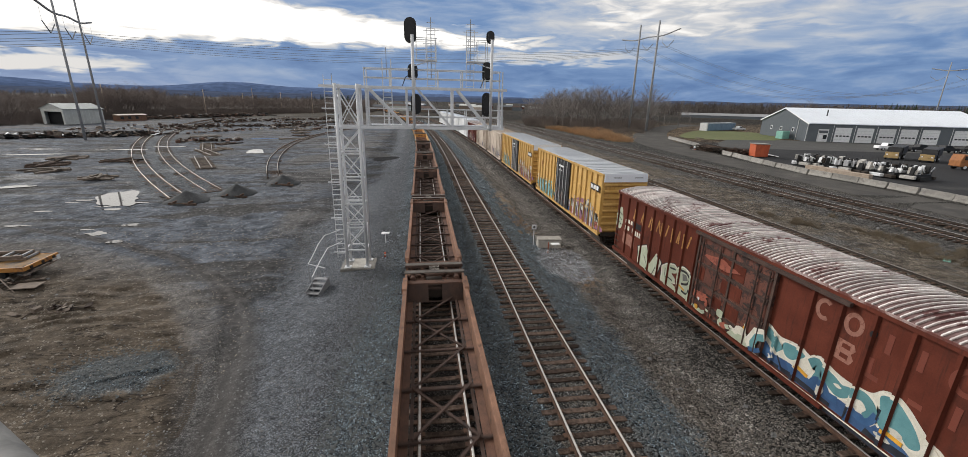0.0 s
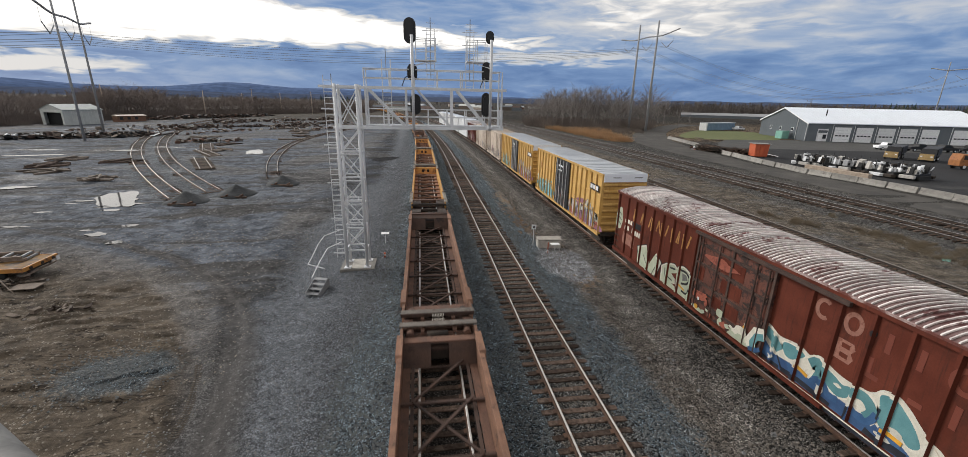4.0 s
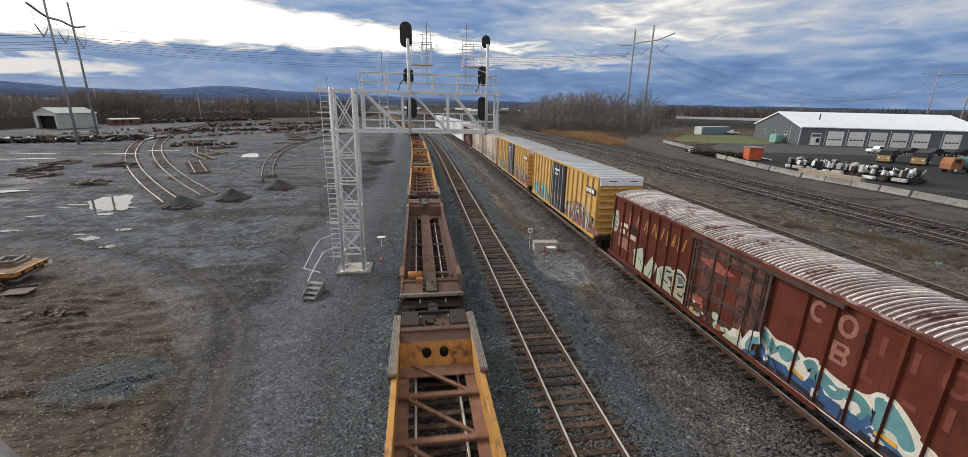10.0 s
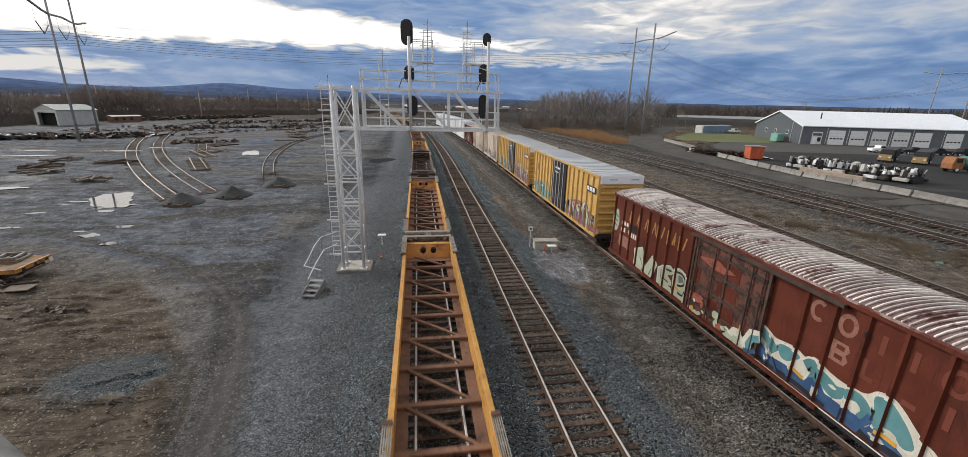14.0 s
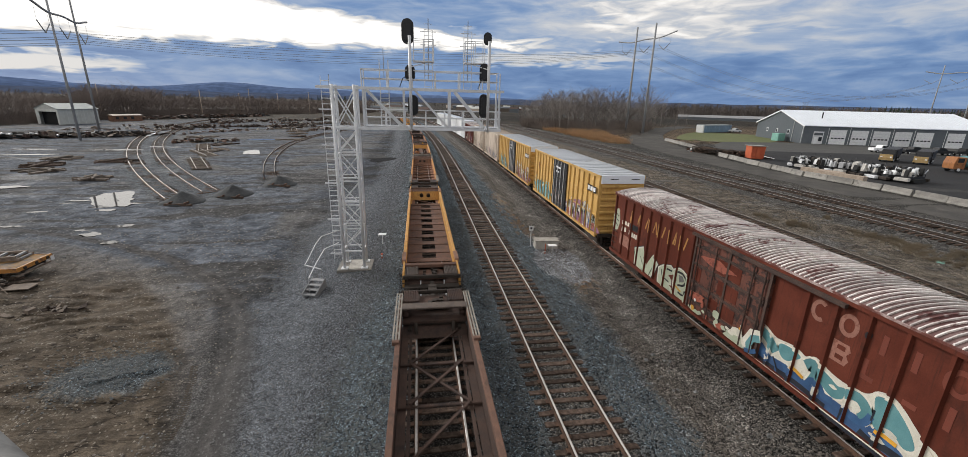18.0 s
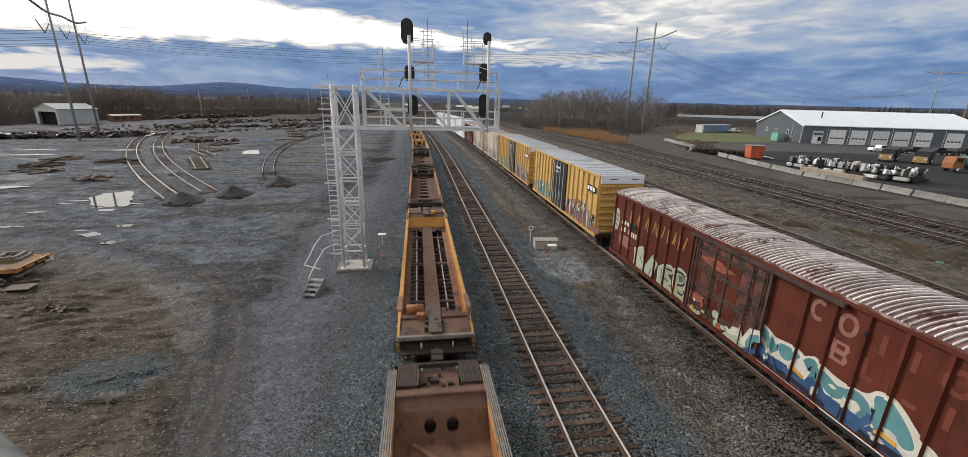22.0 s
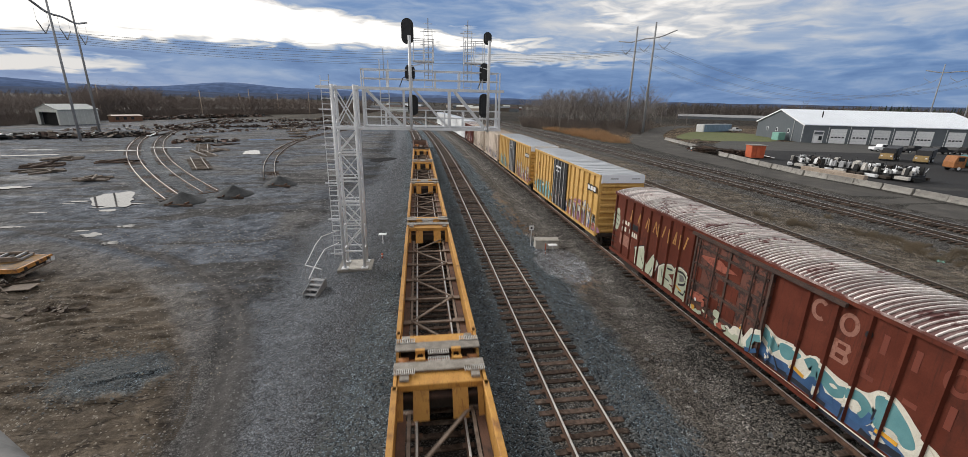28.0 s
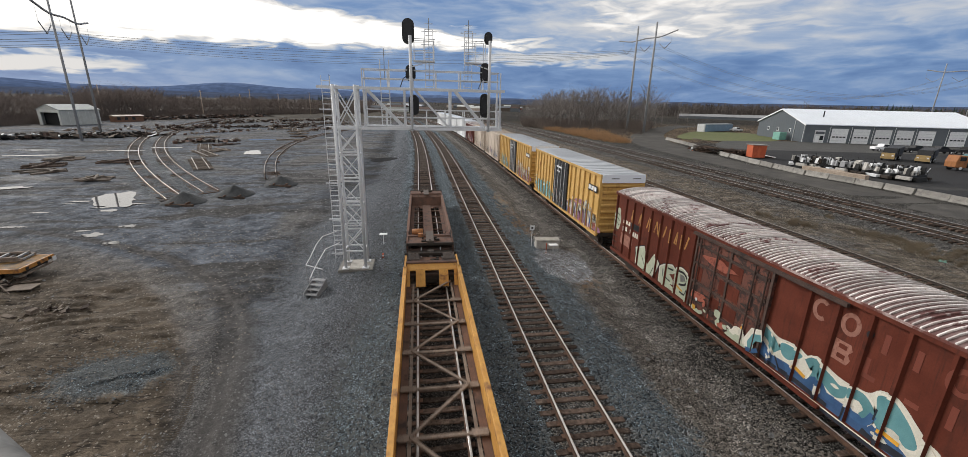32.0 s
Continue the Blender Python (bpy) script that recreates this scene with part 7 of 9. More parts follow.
def yard_trailer():
    """Low flat trailer, its ochre end beam over a dark gap, with steel frames lying on it."""
    t = empty("flat_trailer", "low grimy ochre flat trailer loaded with steel frames", "trailer", on_ground(-25.5, 27.2, 0, 3))
    part("deck", B((-2.6, 2.6, -1.2, 1.2, 0.66, 0.78)), "deckboard", t, "dirty ochre-brown deck", bevel=0.02)
    for y in (-1.27, 1.203):
        part("side_rail", B((-2.6, 2.6, y, y + 0.067, 0.54, 0.80)), "ochre", t)
    part("end_beam", B((2.603, 2.70, -1.3, 1.3, 0.58, 0.82)), "ochre", t, bevel=0.012)
    for y in (-0.85, 0.0, 0.85):
        part("stake_pocket", B((2.703, 2.75, y - 0.09, y + 0.09, 0.61, 0.76)), "truckiron", t)
    part("warning_plate", B((2.753, 2.77, 1.0, 1.28, 0.44, 0.72)), "white", t, "small pale warning plate")
    part("underframe", B((-2.4, 2.55, -0.9, 0.9, 0.42, 0.655)), "truckiron", t)
    part("under_ride_bar", B((2.5, 2.58, -1.25, 1.25, 0.26, 0.36)), "dustysteel", t)
    for y in (-0.8, 0.8):
        part("bar_hanger", B((2.5, 2.57, y - 0.05, y + 0.05, 0.364, 0.575)), "truckiron", t)
    for x in (-1.6, 1.2):
        for y in (-0.95, 0.95):
            w = part("wheel", one(tube, (x, y - 0.12, 0.30), (x, y + 0.12, 0.30), 0.30, n=16), "rubber", t)
            part("hub", one(tube, (x, y - 0.13, 0.30), (x, y + 0.13, 0.30), 0.12, n=12), "truckiron", w)
    for i, (dx, dy, rz) in enumerate(((-0.55, 0.35, 4), (-0.75, 0.22, 7))):
        f = empty("steel_frame", "grey welded steel frame lying on the trailer", "steel frame",
                  t.matrix_basis @ pose(dx + 0.55, dy + 0.3, 0.783 + i * 0.145, 0, 0, rz), "steel frames on the trailer")
        for y in (-0.55, 0.55):
            part("long_bar", B((-1.75, 1.75, y - 0.07, y + 0.07, 0, 0.14)), "dustysteel", f, bevel=0.01)
        for x in (-1.68, -0.4, 0.8, 1.68):
            part("cross_bar", B((x - 0.06, x + 0.06, -0.477, 0.477, 0.01, 0.12)), "pylon", f)
    for x, y, rz, w, d in ((-22.0, 25.05, 6, 1.25, 0.85), (-22.3, 26.0, 18, 0.8, 0.28)):
        solo("board", B((-w / 2, w / 2, -d / 2, d / 2, 0, 0.05)), "wood", "weathered plywood board lying beside the trailer", "board", "boards beside the trailer",
             at=on_ground(x, y, 0.03, rz), bevel=0.008)
    rnd = random.Random(61)
    for i in range(16):
        w, d = rnd.uniform(0.25, 0.6), rnd.uniform(0.06, 0.13)
        solo("scrap_piece", B((-w / 2, w / 2, -d, d, 0, d)), rnd.choice(("pylon", "wood", "concrete", "truckiron")), "broken grey scrap heaped beside the trailer", "scrap", "scrap beside the trailer",
             at=on_ground(-23.7 + rnd.gauss(0, 0.45), 25.5 + rnd.gauss(0, 0.35), 0.02 + 0.02 * i, rnd.uniform(0, 180)) @ pose(0, 0, 0, rnd.uniform(-25, 25), rnd.uniform(-20, 20)))


yard_trailer()


def yard_shed():
    s = empty("yard_shed", "pale sheet metal shed with a dark open bay", "shed", pose(-120.7, 163.6, -1.1, 0, 0, 71))
    L, Wd, h, r = 12.5, 9.0, 5.0, 6.6
    # gable end with its opening faces -x of the shed
    part("gable_wall", B((-0.15, 0.0, -Wd / 2, -3.9, 0, h), (-0.15, 0.0, 3.2, Wd / 2, 0, h), (-0.15, 0.0, -3.9, 3.2, 4.1, h)), "shed", s)
    bm = bmesh.new()
    prism(bm, [(-Wd / 2, h), (Wd / 2, h), (0, r)], 0, -0.15, 0.0)
    part("gable", bm, "shed", s)
    bm = bmesh.new()
    prism(bm, [(-Wd / 2, 0), (Wd / 2, 0), (Wd / 2, h), (0, r), (-Wd / 2, h)], 0, L - 0.15, L)
    part("back_wall", bm, "shed", s)
    for y in (-Wd / 2, Wd / 2 - 0.12):
        w = part("side_wall", B((0.003, L - 0.153, y, y + 0.12, 0, h)), "shed", s)
        yy = y - 0.03 if y < 0 else y + 0.12
        for i in range(11):
            part("sheet_rib", B((0.5 + i * 1.05, 0.58 + i * 1.05, yy, yy + 0.03, 0.02, h - 0.02)), "shed", w)
    for sgn in (-1, 1):
        bm = bmesh.new()
        prism(bm, [(0, r + 0.02), (sgn * (Wd / 2 + 0.35), h - 0.10), (sgn * (Wd / 2 + 0.35), h + 0.02), (0, r + 0.16)], 0, -0.4, L + 0.3)
        part("roof", bm, "shedroof", s)
    part("floor", B((0.003, L - 0.16, -Wd / 2 + 0.13, Wd / 2 - 0.13, -0.2, 0.06)), "dark", s)
    # added black sheet close behind the opening, in place of the bay's shade
    part("lining", B((1.6, 1.7, -Wd / 2 + 0.13, Wd / 2 - 0.13, 0.06, h)), "dark", s)


yard_shed()


def low_shed(name, label, x, y, rz, L, Wd, h, wall, roof):
    s = empty(name, label, "shed", on_ground(x, y, 0, rz))
    part("wall", B((-L / 2, L / 2, -Wd / 2, Wd / 2, 0, h)), wall, s)
    bm = bmesh.new()
    prism(bm, [(-Wd / 2 - 0.3, h), (Wd / 2 + 0.3, h), (0, h + Wd * 0.14)], 0, -L / 2 - 0.3, L / 2 + 0.3)
    part("roof", bm, roof, s)
    for i in range(int(L / 2.6)):
        x0 = -L / 2 + 0.8 + i * 2.6
        part("window", B((x0, x0 + 1.1, -Wd / 2 - 0.04, -Wd / 2 - 0.003, h * 0.35, h * 0.8)), "glass", s)
    return s


low_shed("low_shed", "low red and cream site hut", -113.5, 190.0, 60, 10, 3.2, 2.2, "rustorange", "boxwhite")


def pole(x, y, h, arms=1, label="leaning wooden utility pole", lean=1.5):
    p = empty("utility_pole", label, "utility pole", on_ground(x, y, 0, RND.uniform(-30, 30)), "utility poles")
    part("shaft", one(tube, (0, 0, -0.5), (0.02 * lean, 0, h), 0.24, 0.17, n=8), "palewood", p)
    for i in range(arms):
        part("cross_arm", B((-1.1, 1.1, -0.06, 0.06, h - 0.7 - i * 0.8, h - 0.56 - i * 0.8)), "wood", p)
    bm = bmesh.new()
    for sx in (-0.9, 0.9):
        tube(bm, (sx, 0, h - 0.56), (sx, 0, h - 0.36), 0.05, n=6)
    part("insulators", bm, "glass", p)


for x, y, h in ((-107, 238, 13), (-103.6, 293, 15), (-133, 208, 14), (-112, 300, 12), (-95, 320, 13), (-70, 300, 14)):
    pole(x, y, h)


# ---------------------------------------------------------------- by the gantry: stair railing, markers, cable box
def stair_fence():
    f = empty("stair_railing", "galvanised pipe railing round the slope by the gantry", "railing", pose(0, 0, 0))
    pts = [(-6.14, 31.2), (-7.0, 30.1), (-7.05, 28.4), (-6.85, 25.7), (-6.81, 24.6)]
    pts2 = [(-5.49, 28.2), (-6.21, 27.2), (-6.15, 24.6), (-6.08, 22.4)]
    for line in (pts, pts2):
        for a, b in zip(line, line[1:]):
            za, zb = ground_z(*a), ground_z(*b)
            part("pipe", one(tube, (*a, za + 1.08), (*b, zb + 1.08), 0.03, n=6), "galv", f)
        for a in line:
            part("post", one(tube, (*a, ground_z(*a) - 0.2), (*a, ground_z(*a) + 1.09), 0.022, n=6), "pylon", f)
    a, b = (-6.81, 24.6), (-5.62, 23.5)
    part("pipe", one(tube, (*a, ground_z(*a) + 1.08), (*b, ground_z(*b) + 1.08), 0.03, n=6), "galv", f)
    part("post", one(tube, (*b, ground_z(*b) - 0.2), (*b, ground_z(*b) + 1.08), 0.022, n=6), "pylon", f)
    st = empty("metal_steps", "small grey steel steps below the railing", "steps", pose(-5.95, 22.9, ground_z(-5.9, 22.9) + 0.05, 0, 0, -16))
    for i in range(4):
        part("tread", B((-0.36, 0.36, -0.62 + i * 0.31, -0.33 + i * 0.31, -0.02 + i * 0.16, 0.03 + i * 0.16)), "pylon", st)
    for x in (-0.385, 0.385):
        bm = bmesh.new()
        prism(bm, [(-0.62, -0.1), (0.62, -0.1), (0.62, 0.60), (-0.62, 0.10)], 0, x - 0.02, x + 0.02)
        part("stringer", bm, "pylon", st)


stair_fence()


def marker_post(x, y, h, label, plate, board=(0.26, 0.2), post="galv"):
    p = empty("marker_post", label, "marker post", on_ground(x, y), "track side markers")
    part("post", one(tube, (0, 0, -0.2), (0, 0, h), 0.028, n=6), post, p)
    part("board", B((-board[0], board[0], -0.02, 0.02, h - 0.02, h - 0.02 + 2 * board[1])) if board[1] > 0.06 else B((-board[0], board[0], -0.2, 0.2, h, h + 0.05)), plate, p)
    return p


marker_post(-2.75, 30.2, 0.75, "white flat marker board on a short post", "white", (0.28, 0.05))
m = marker_post(8.0, 28.6, 1.25, "white square marker with a black centre", "white", (0.17, 0.17))
part("black_square", B((-0.07, 0.07, -0.026, -0.0205, 1.33, 1.48)), "black", m)
marker_post(9.15, 27.0, 0.55, "white flat marker board on a short post", "white", (0.30, 0.05))
for x, y in ((-2.55, 27.0), (8.62, 26.9)):
    c = empty("cable_marker", "orange cable marker stub in the gravel", "marker", on_ground(x, y), "orange cable markers")
    part("stub", one(tube, (0, 0, 0.0), (0, 0, 0.34 if x < 0 else 0.75), 0.06 if x < 0 else 0.035, n=8), "orangered", c)
    part("band", one(tube, (0, 0, 0.14), (0, 0, 0.22), 0.064 if x < 0 else 0.039, n=8), "white", c)
kb = empty("cable_box", "grey concrete cable box between the tracks", "cable box", on_ground(9.1, 28.35, -0.05, -4))
part("box", B((-0.85, 0.85, -0.38, 0.38, 0, 0.62)), "concrete", kb, bevel=0.03)
part("lid", B((-0.89, 0.89, -0.42, 0.42, 0.623, 0.70)), "concrete", kb, bevel=0.02)

# the bridge that carries the camera, with its handrail just before the lens
br = empty("road_bridge", "grey road bridge over the tracks with pipe railing", "bridge", pose(0, 0, 0))
part("deck_slab", B((-40, 60, -9.0, -0.35, 7.35, 7.95)), "concrete", br)
part("edge_beam", B((-40, 60, -0.347, -0.05, 7.1, 8.15)), "concrete", br)
for x in (-38.0, 58.0):
    part("abutment", B((x - 2, x + 2, -9.0, -0.4, -1.2, 7.347)), "concrete", br)
part("rail_pipe", one(tube, (-0.758, 0.605, 9.298), (0.136, -0.035, 9.298), 0.028, n=14), "railpaint", br)
part("rail_post", one(tube, (0.05, 0.027, 8.15), (0.05, 0.027, 9.275), 0.026, n=12), "galv", br)


# ---------------------------------------------------------------- right: contractor's lot beyond the main tracks
def slab_sheet(name, label, outline, material, dz, cat="pavement"):
    bm = bmesh.new()
    prism(bm, outline, 2, -0.75, -0.55 + dz)
    return solo(name, bm, material, label, cat, kind="structure")


slab_sheet("pavement_1", "pale worn asphalt yard in front of the garage", [(63, 20), (210, 10), (210, 108), (165, 112), (122, 122), (100, 128), (84, 112), (66, 84), (63.5, 66)], "paleasphalt", 0.06)
slab_sheet("pavement_2", "dark asphalt strip where machines are parked", [(64, 20), (190, 10), (170, 80), (118, 90), (78, 98), (67, 80), (64.5, 60)], "asphalt", 0.07)
slab_sheet("lawn", "green grass strip beside the garage", smooth([(85, 131), (92, 123), (99, 123), (116, 125), (135, 154), (128, 168), (116, 168), (98, 150)]), "grass", 0.09, "lawn")
slab_sheet("road", "grey gravel road curving behind the tracks", [(52, 20), (60, 20)] + smooth([(60.5, 70), (65, 90), (72, 114), (86, 142), (106, 171), (128, 197), (150, 212)], False) + smooth([(142, 222), (112, 194), (84, 158), (66, 128), (57, 104), (54, 72)], False), "gravelroad", 0.05, "road")


def garage():
    g = empty("garage", "long slate grey garage with white roof and roller doors", "garage", pose(121.6, 121.2, -0.55, 0, 0, -16.0))
    L, Wd, h, r = 53.0, 30.5, 5.6, 10.0
    part("wall_front", B((0.2, L - 0.2, 0.0, 0.2, 0, h)), "greysiding", g)
    part("wall_back", B((0.2, L - 0.2, Wd - 0.2, Wd, 0, h)), "greysiding", g)
    for x in (0, L - 0.2):
        bm = bmesh.new()
        prism(bm, [(0, 0), (Wd, 0), (Wd, h), (Wd / 2, r), (0, h)], 0, x, x + 0.197)
        w = part("wall_gable", bm, "greysiding", g)
        if x == 0:
            for i in range(24):
                y = 0.6 + i * 1.25
                part("siding_rib", B((-0.03, -0.003, y, y + 0.07, 0.05, h - 0.05 + (r - h) * (1 - abs(y - Wd / 2) / (Wd / 2)))), "greysiding", w)
    for ya, yb in ((-0.5, Wd / 2), (Wd + 0.5, Wd / 2)):
        bm = bmesh.new()
        z0 = h - 0.5 * (r - h) / (Wd / 2)
        prism(bm, [(ya, z0 + 0.02), (yb, r + 0.02), (yb, r + 0.25), (ya, z0 + 0.25)], 0, -0.4, L + 0.4)
        rf = part("roof", bm, "metalroof", g)
    for i in range(43):
        x = 0.2 + i * 1.25
        bm = bmesh.new()
        z0 = h - 0.5 * (r - h) / (Wd / 2)
        prism(bm, [(-0.48, z0 + 0.253), (Wd / 2 - 0.1, r + 0.253 - 0.03), (Wd / 2 - 0.1, r + 0.30), (-0.48, z0 + 0.30)], 0, x, x + 0.06)
        part("roof_seam", bm, "metalroof", rf)
    part("roof_vent", one(tube, (8.5, 7.0, 7.6), (8.5, 7.0, 9.8), 0.18, n=8), "black", g)
    bm = bmesh.new()
    prism(bm, [(-0.48, h - 0.38), (Wd / 2, r - 0.15), (Wd + 0.48, h - 0.38), (Wd + 0.48, h + 0.0), (Wd / 2, r + 0.02), (-0.48, h + 0.0)], 0, -0.46, -0.404)
    part("gable_trim", bm, "white", g)
    x = 3.0
    d = part("entrance", B((x, x + 3.0, -0.10, -0.003, 0, 3.9)), "white", g, "glazed entrance with a canopy")
    part("door", B((x + 0.4, x + 1.4, -0.14, -0.103, 0.05, 2.2)), "white", d)
    part("window", B((x + 1.7, x + 2.7, -0.14, -0.103, 0.9, 2.2)), "glass", d)
    part("sign", B((x + 0.2, x + 2.8, -0.16, -0.103, 2.7, 3.5)), "greysiding", d)
    for x in (7.85, 14.1, 20.3, 26.4, 32.4, 41.1):
        dr = part("roller_door", B((x, x + 4.7, -0.08, -0.003, 0.0, 4.5)), "white", g, "white roller door")
        for k in range(4):
            part("door_window", B((x + 0.45 + k * 1.02, x + 1.15 + k * 1.02, -0.11, -0.083, 1.75, 2.15)), "glass", dr)
        for k in range(4):
            part("door_seam", B((x, x + 4.7, -0.10, -0.083, 0.85 + k * 0.9, 0.89 + k * 0.9)), "boxroof", dr)
        part("downpipe", one(tube, (x - 0.62, -0.1, 0.0), (x - 0.62, -0.1, h - 0.4), 0.07, n=6), "white", g)
    for y in (8.0, 15.5, 22.0):
        wn = part("window", B((-0.05, -0.004, y, y + 1.3, 2.6, 3.9)), "white", g, "white framed window")
        part("pane", B((-0.07, -0.052, y + 0.15, y + 1.15, 2.75, 3.75)), "glass", wn)
    part("downpipe", one(tube, (-0.12, 0.4, 0.0), (-0.12, 0.4, h - 0.4), 0.08, n=6), "white", g)
    part("downpipe", one(tube, (-0.12, 6.0, 0.0), (-0.12, 6.0, h + 1.0), 0.08, n=6), "white", g)


garage()


def barrier_row():
    bm = bmesh.new()
    prism(bm, [(-0.30, 0), (0.30, 0), (0.30, 0.08), (0.16, 0.33), (0.10, 0.81), (-0.10, 0.81), (-0.16, 0.33), (-0.30, 0.08)], 1, -1.82, 1.82)
    first = solo("concrete_barrier", bm, "oldconcrete", "pale concrete barrier block along the lot", "barrier", "row of concrete barriers", at=pose(62, 24, -0.5))
    pts = [(62.0, 27.0), (62.3, 47.0), (61.2, 60.0), (62.3, 68.0), (65.5, 84.0), (71.0, 101.0), (77.0, 126.0)]
    carry = 0.0
    for a, b in zip(pts, pts[1:]):
        d = math.hypot(b[0] - a[0], b[1] - a[1])
        s = carry
        while s < d:
            f = s / d
            copy_thing(first, pose(a[0] + (b[0] - a[0]) * f + RND.uniform(-0.12, 0.12), a[1] + (b[1] - a[1]) * f, -0.52, 0, RND.uniform(-1, 1), -math.degrees(math.atan2(b[0] - a[0], b[1] - a[1])) + RND.uniform(-2, 2)))
            s += 3.78
        carry = s - d


barrier_row()


def wheels(car, xs, y, r, w=0.28, material="rubber"):
    for x in xs:
        for s in (-1, 1):
            wh = part("wheel", one(tube, (x, s * y - w / 2, r), (x, s * y + w / 2, r), r, n=16), material, car)
            part("rim", one(tube, (x, s * (y + w / 2) - 0.01, r), (x, s * (y + w / 2) + 0.015, r), r * 0.55, n=12), "galv", wh)


def pickup(x, y, rz, paint, label):
    c = empty("pickup_truck", label, "pickup truck", pose(x, y, -0.48, 0, 0, rz), "vehicles on the lot")
    bm = bmesh.new()
    prism(bm, [(-2.8, 0.5), (2.75, 0.5), (2.8, 0.8), (2.7, 1.08), (1.25, 1.18), (0.55, 1.85), (-0.85, 1.88), (-1.0, 1.2), (-2.8, 1.15)], 1, -0.95, 0.95)
    part("body", bm, paint, c, bevel=0.05)
    bm = bmesh.new()
    prism(bm, [(1.05, 1.22), (0.52, 1.76), (-0.75, 1.78), (-0.82, 1.22)], 1, -0.965, 0.965)
    part("glazing", bm, "glass", c)
    part("bumper", B((2.78, 2.92, -0.9, 0.9, 0.42, 0.68)), "galv", c)
    for s in (-0.65, 0.65):
        part("headlight", B((2.74, 2.82, s - 0.2, s + 0.2, 0.78, 0.96)), "white", c)
    wheels(c, (-1.75, 1.8), 0.85, 0.38)
    return c


pickup(120.5, 95.5, -12, "white", "white pickup truck parked before the garage")
pickup(126.5, 92.5, -12, "black", "black pickup truck parked before the garage")
pickup(131.5, 90.5, -12, "black", "black pickup truck parked before the garage")
pickup(137.5, 89.0, -12, "dark", "dark flatbed pickup parked before the garage")
pickup(149.0, 90.0, -12, "orangered", "red pickup truck parked before the garage")


def paver(x, y, rz, seed):
    """A white road machine: tracked frame, engine box, arms, hoses, rails and tool heads."""
    rnd = random.Random(seed)
    c = empty("road_machine", "white road machine with black running gear", "road machine", pose(x, y, -0.48, 0, 0, rz), "row of parked road machines")
    for s in (-1, 1):
        bm = bmesh.new()
        prism(bm, [(-1.5, 0.1), (-1.2, 0.0), (1.2, 0.0), (1.5, 0.1), (1.55, 0.4), (1.3, 0.65), (-1.3, 0.65), (-1.55, 0.4)], 1, s * 0.85 - 0.2, s * 0.85 + 0.2)
        part("track", bm, "rubber", c, bevel=0.04)
    part("frame", B((-2.2, 2.0, -0.7, 0.7, 0.55, 0.95)), "black", c, bevel=0.03)
    for k in range(15):
        x0, y0 = -2.1 + k * 0.27 + rnd.uniform(-0.15, 0.15), rnd.uniform(-0.75, 0.25)
        bm = bmesh.new()
        w, d, h = rnd.uniform(0.35, 0.8), rnd.uniform(0.4, 0.9), rnd.uniform(0.35, 1.25)
        prism(bm, [(x0, 0.96), (x0 + w, 0.96), (x0 + w - rnd.uniform(0, 0.25), 0.96 + h), (x0 + rnd.uniform(0, 0.15), 0.96 + h * rnd.uniform(0.75, 1.0))], 1, y0, y0 + d)
        part("housing", bm, rnd.choice(("galv", "pylon", "white", "palesteel", "dark", "truckiron")), c, bevel=0.04)
        part("vent", B((x0 + 0.08, x0 + w - 0.2, y0 - 0.02, y0 - 0.003, 1.05, 1.05 + h * 0.4)), "black", c)
    for k in range(9):
        p = Vector((rnd.uniform(-2.2, 1.8), rnd.choice((-0.85, 0.75)) + rnd.uniform(-0.1, 0.1), rnd.uniform(0.7, 1.4)))
        q = p + Vector((rnd.uniform(-0.5, 0.5), rnd.uniform(-0.2, 0.2), rnd.uniform(0.2, 0.7)))
        part("arm", one(beam, p, q, rnd.uniform(0.05, 0.10)), rnd.choice(("galv", "black", "white", "black")), c)
    part("seat", B((-1.0, -0.6, -0.25, 0.2, 1.6, 2.2)), "black", c, bevel=0.04)
    part("tool_head", B((1.9, 2.6, -1.1, 1.1, 0.15, 0.6)), rnd.choice(("truckiron", "galv", "palesteel")), c, bevel=0.05)
    part("tail_box", B((-2.8, -2.2, -0.9, 0.9, 0.3, 0.8)), "palesteel", c, bevel=0.05)
    part("exhaust", one(tube, (0.9, 0.5, 1.2), (0.9, 0.5, 2.7), 0.06, n=8), "black", c)
    return c


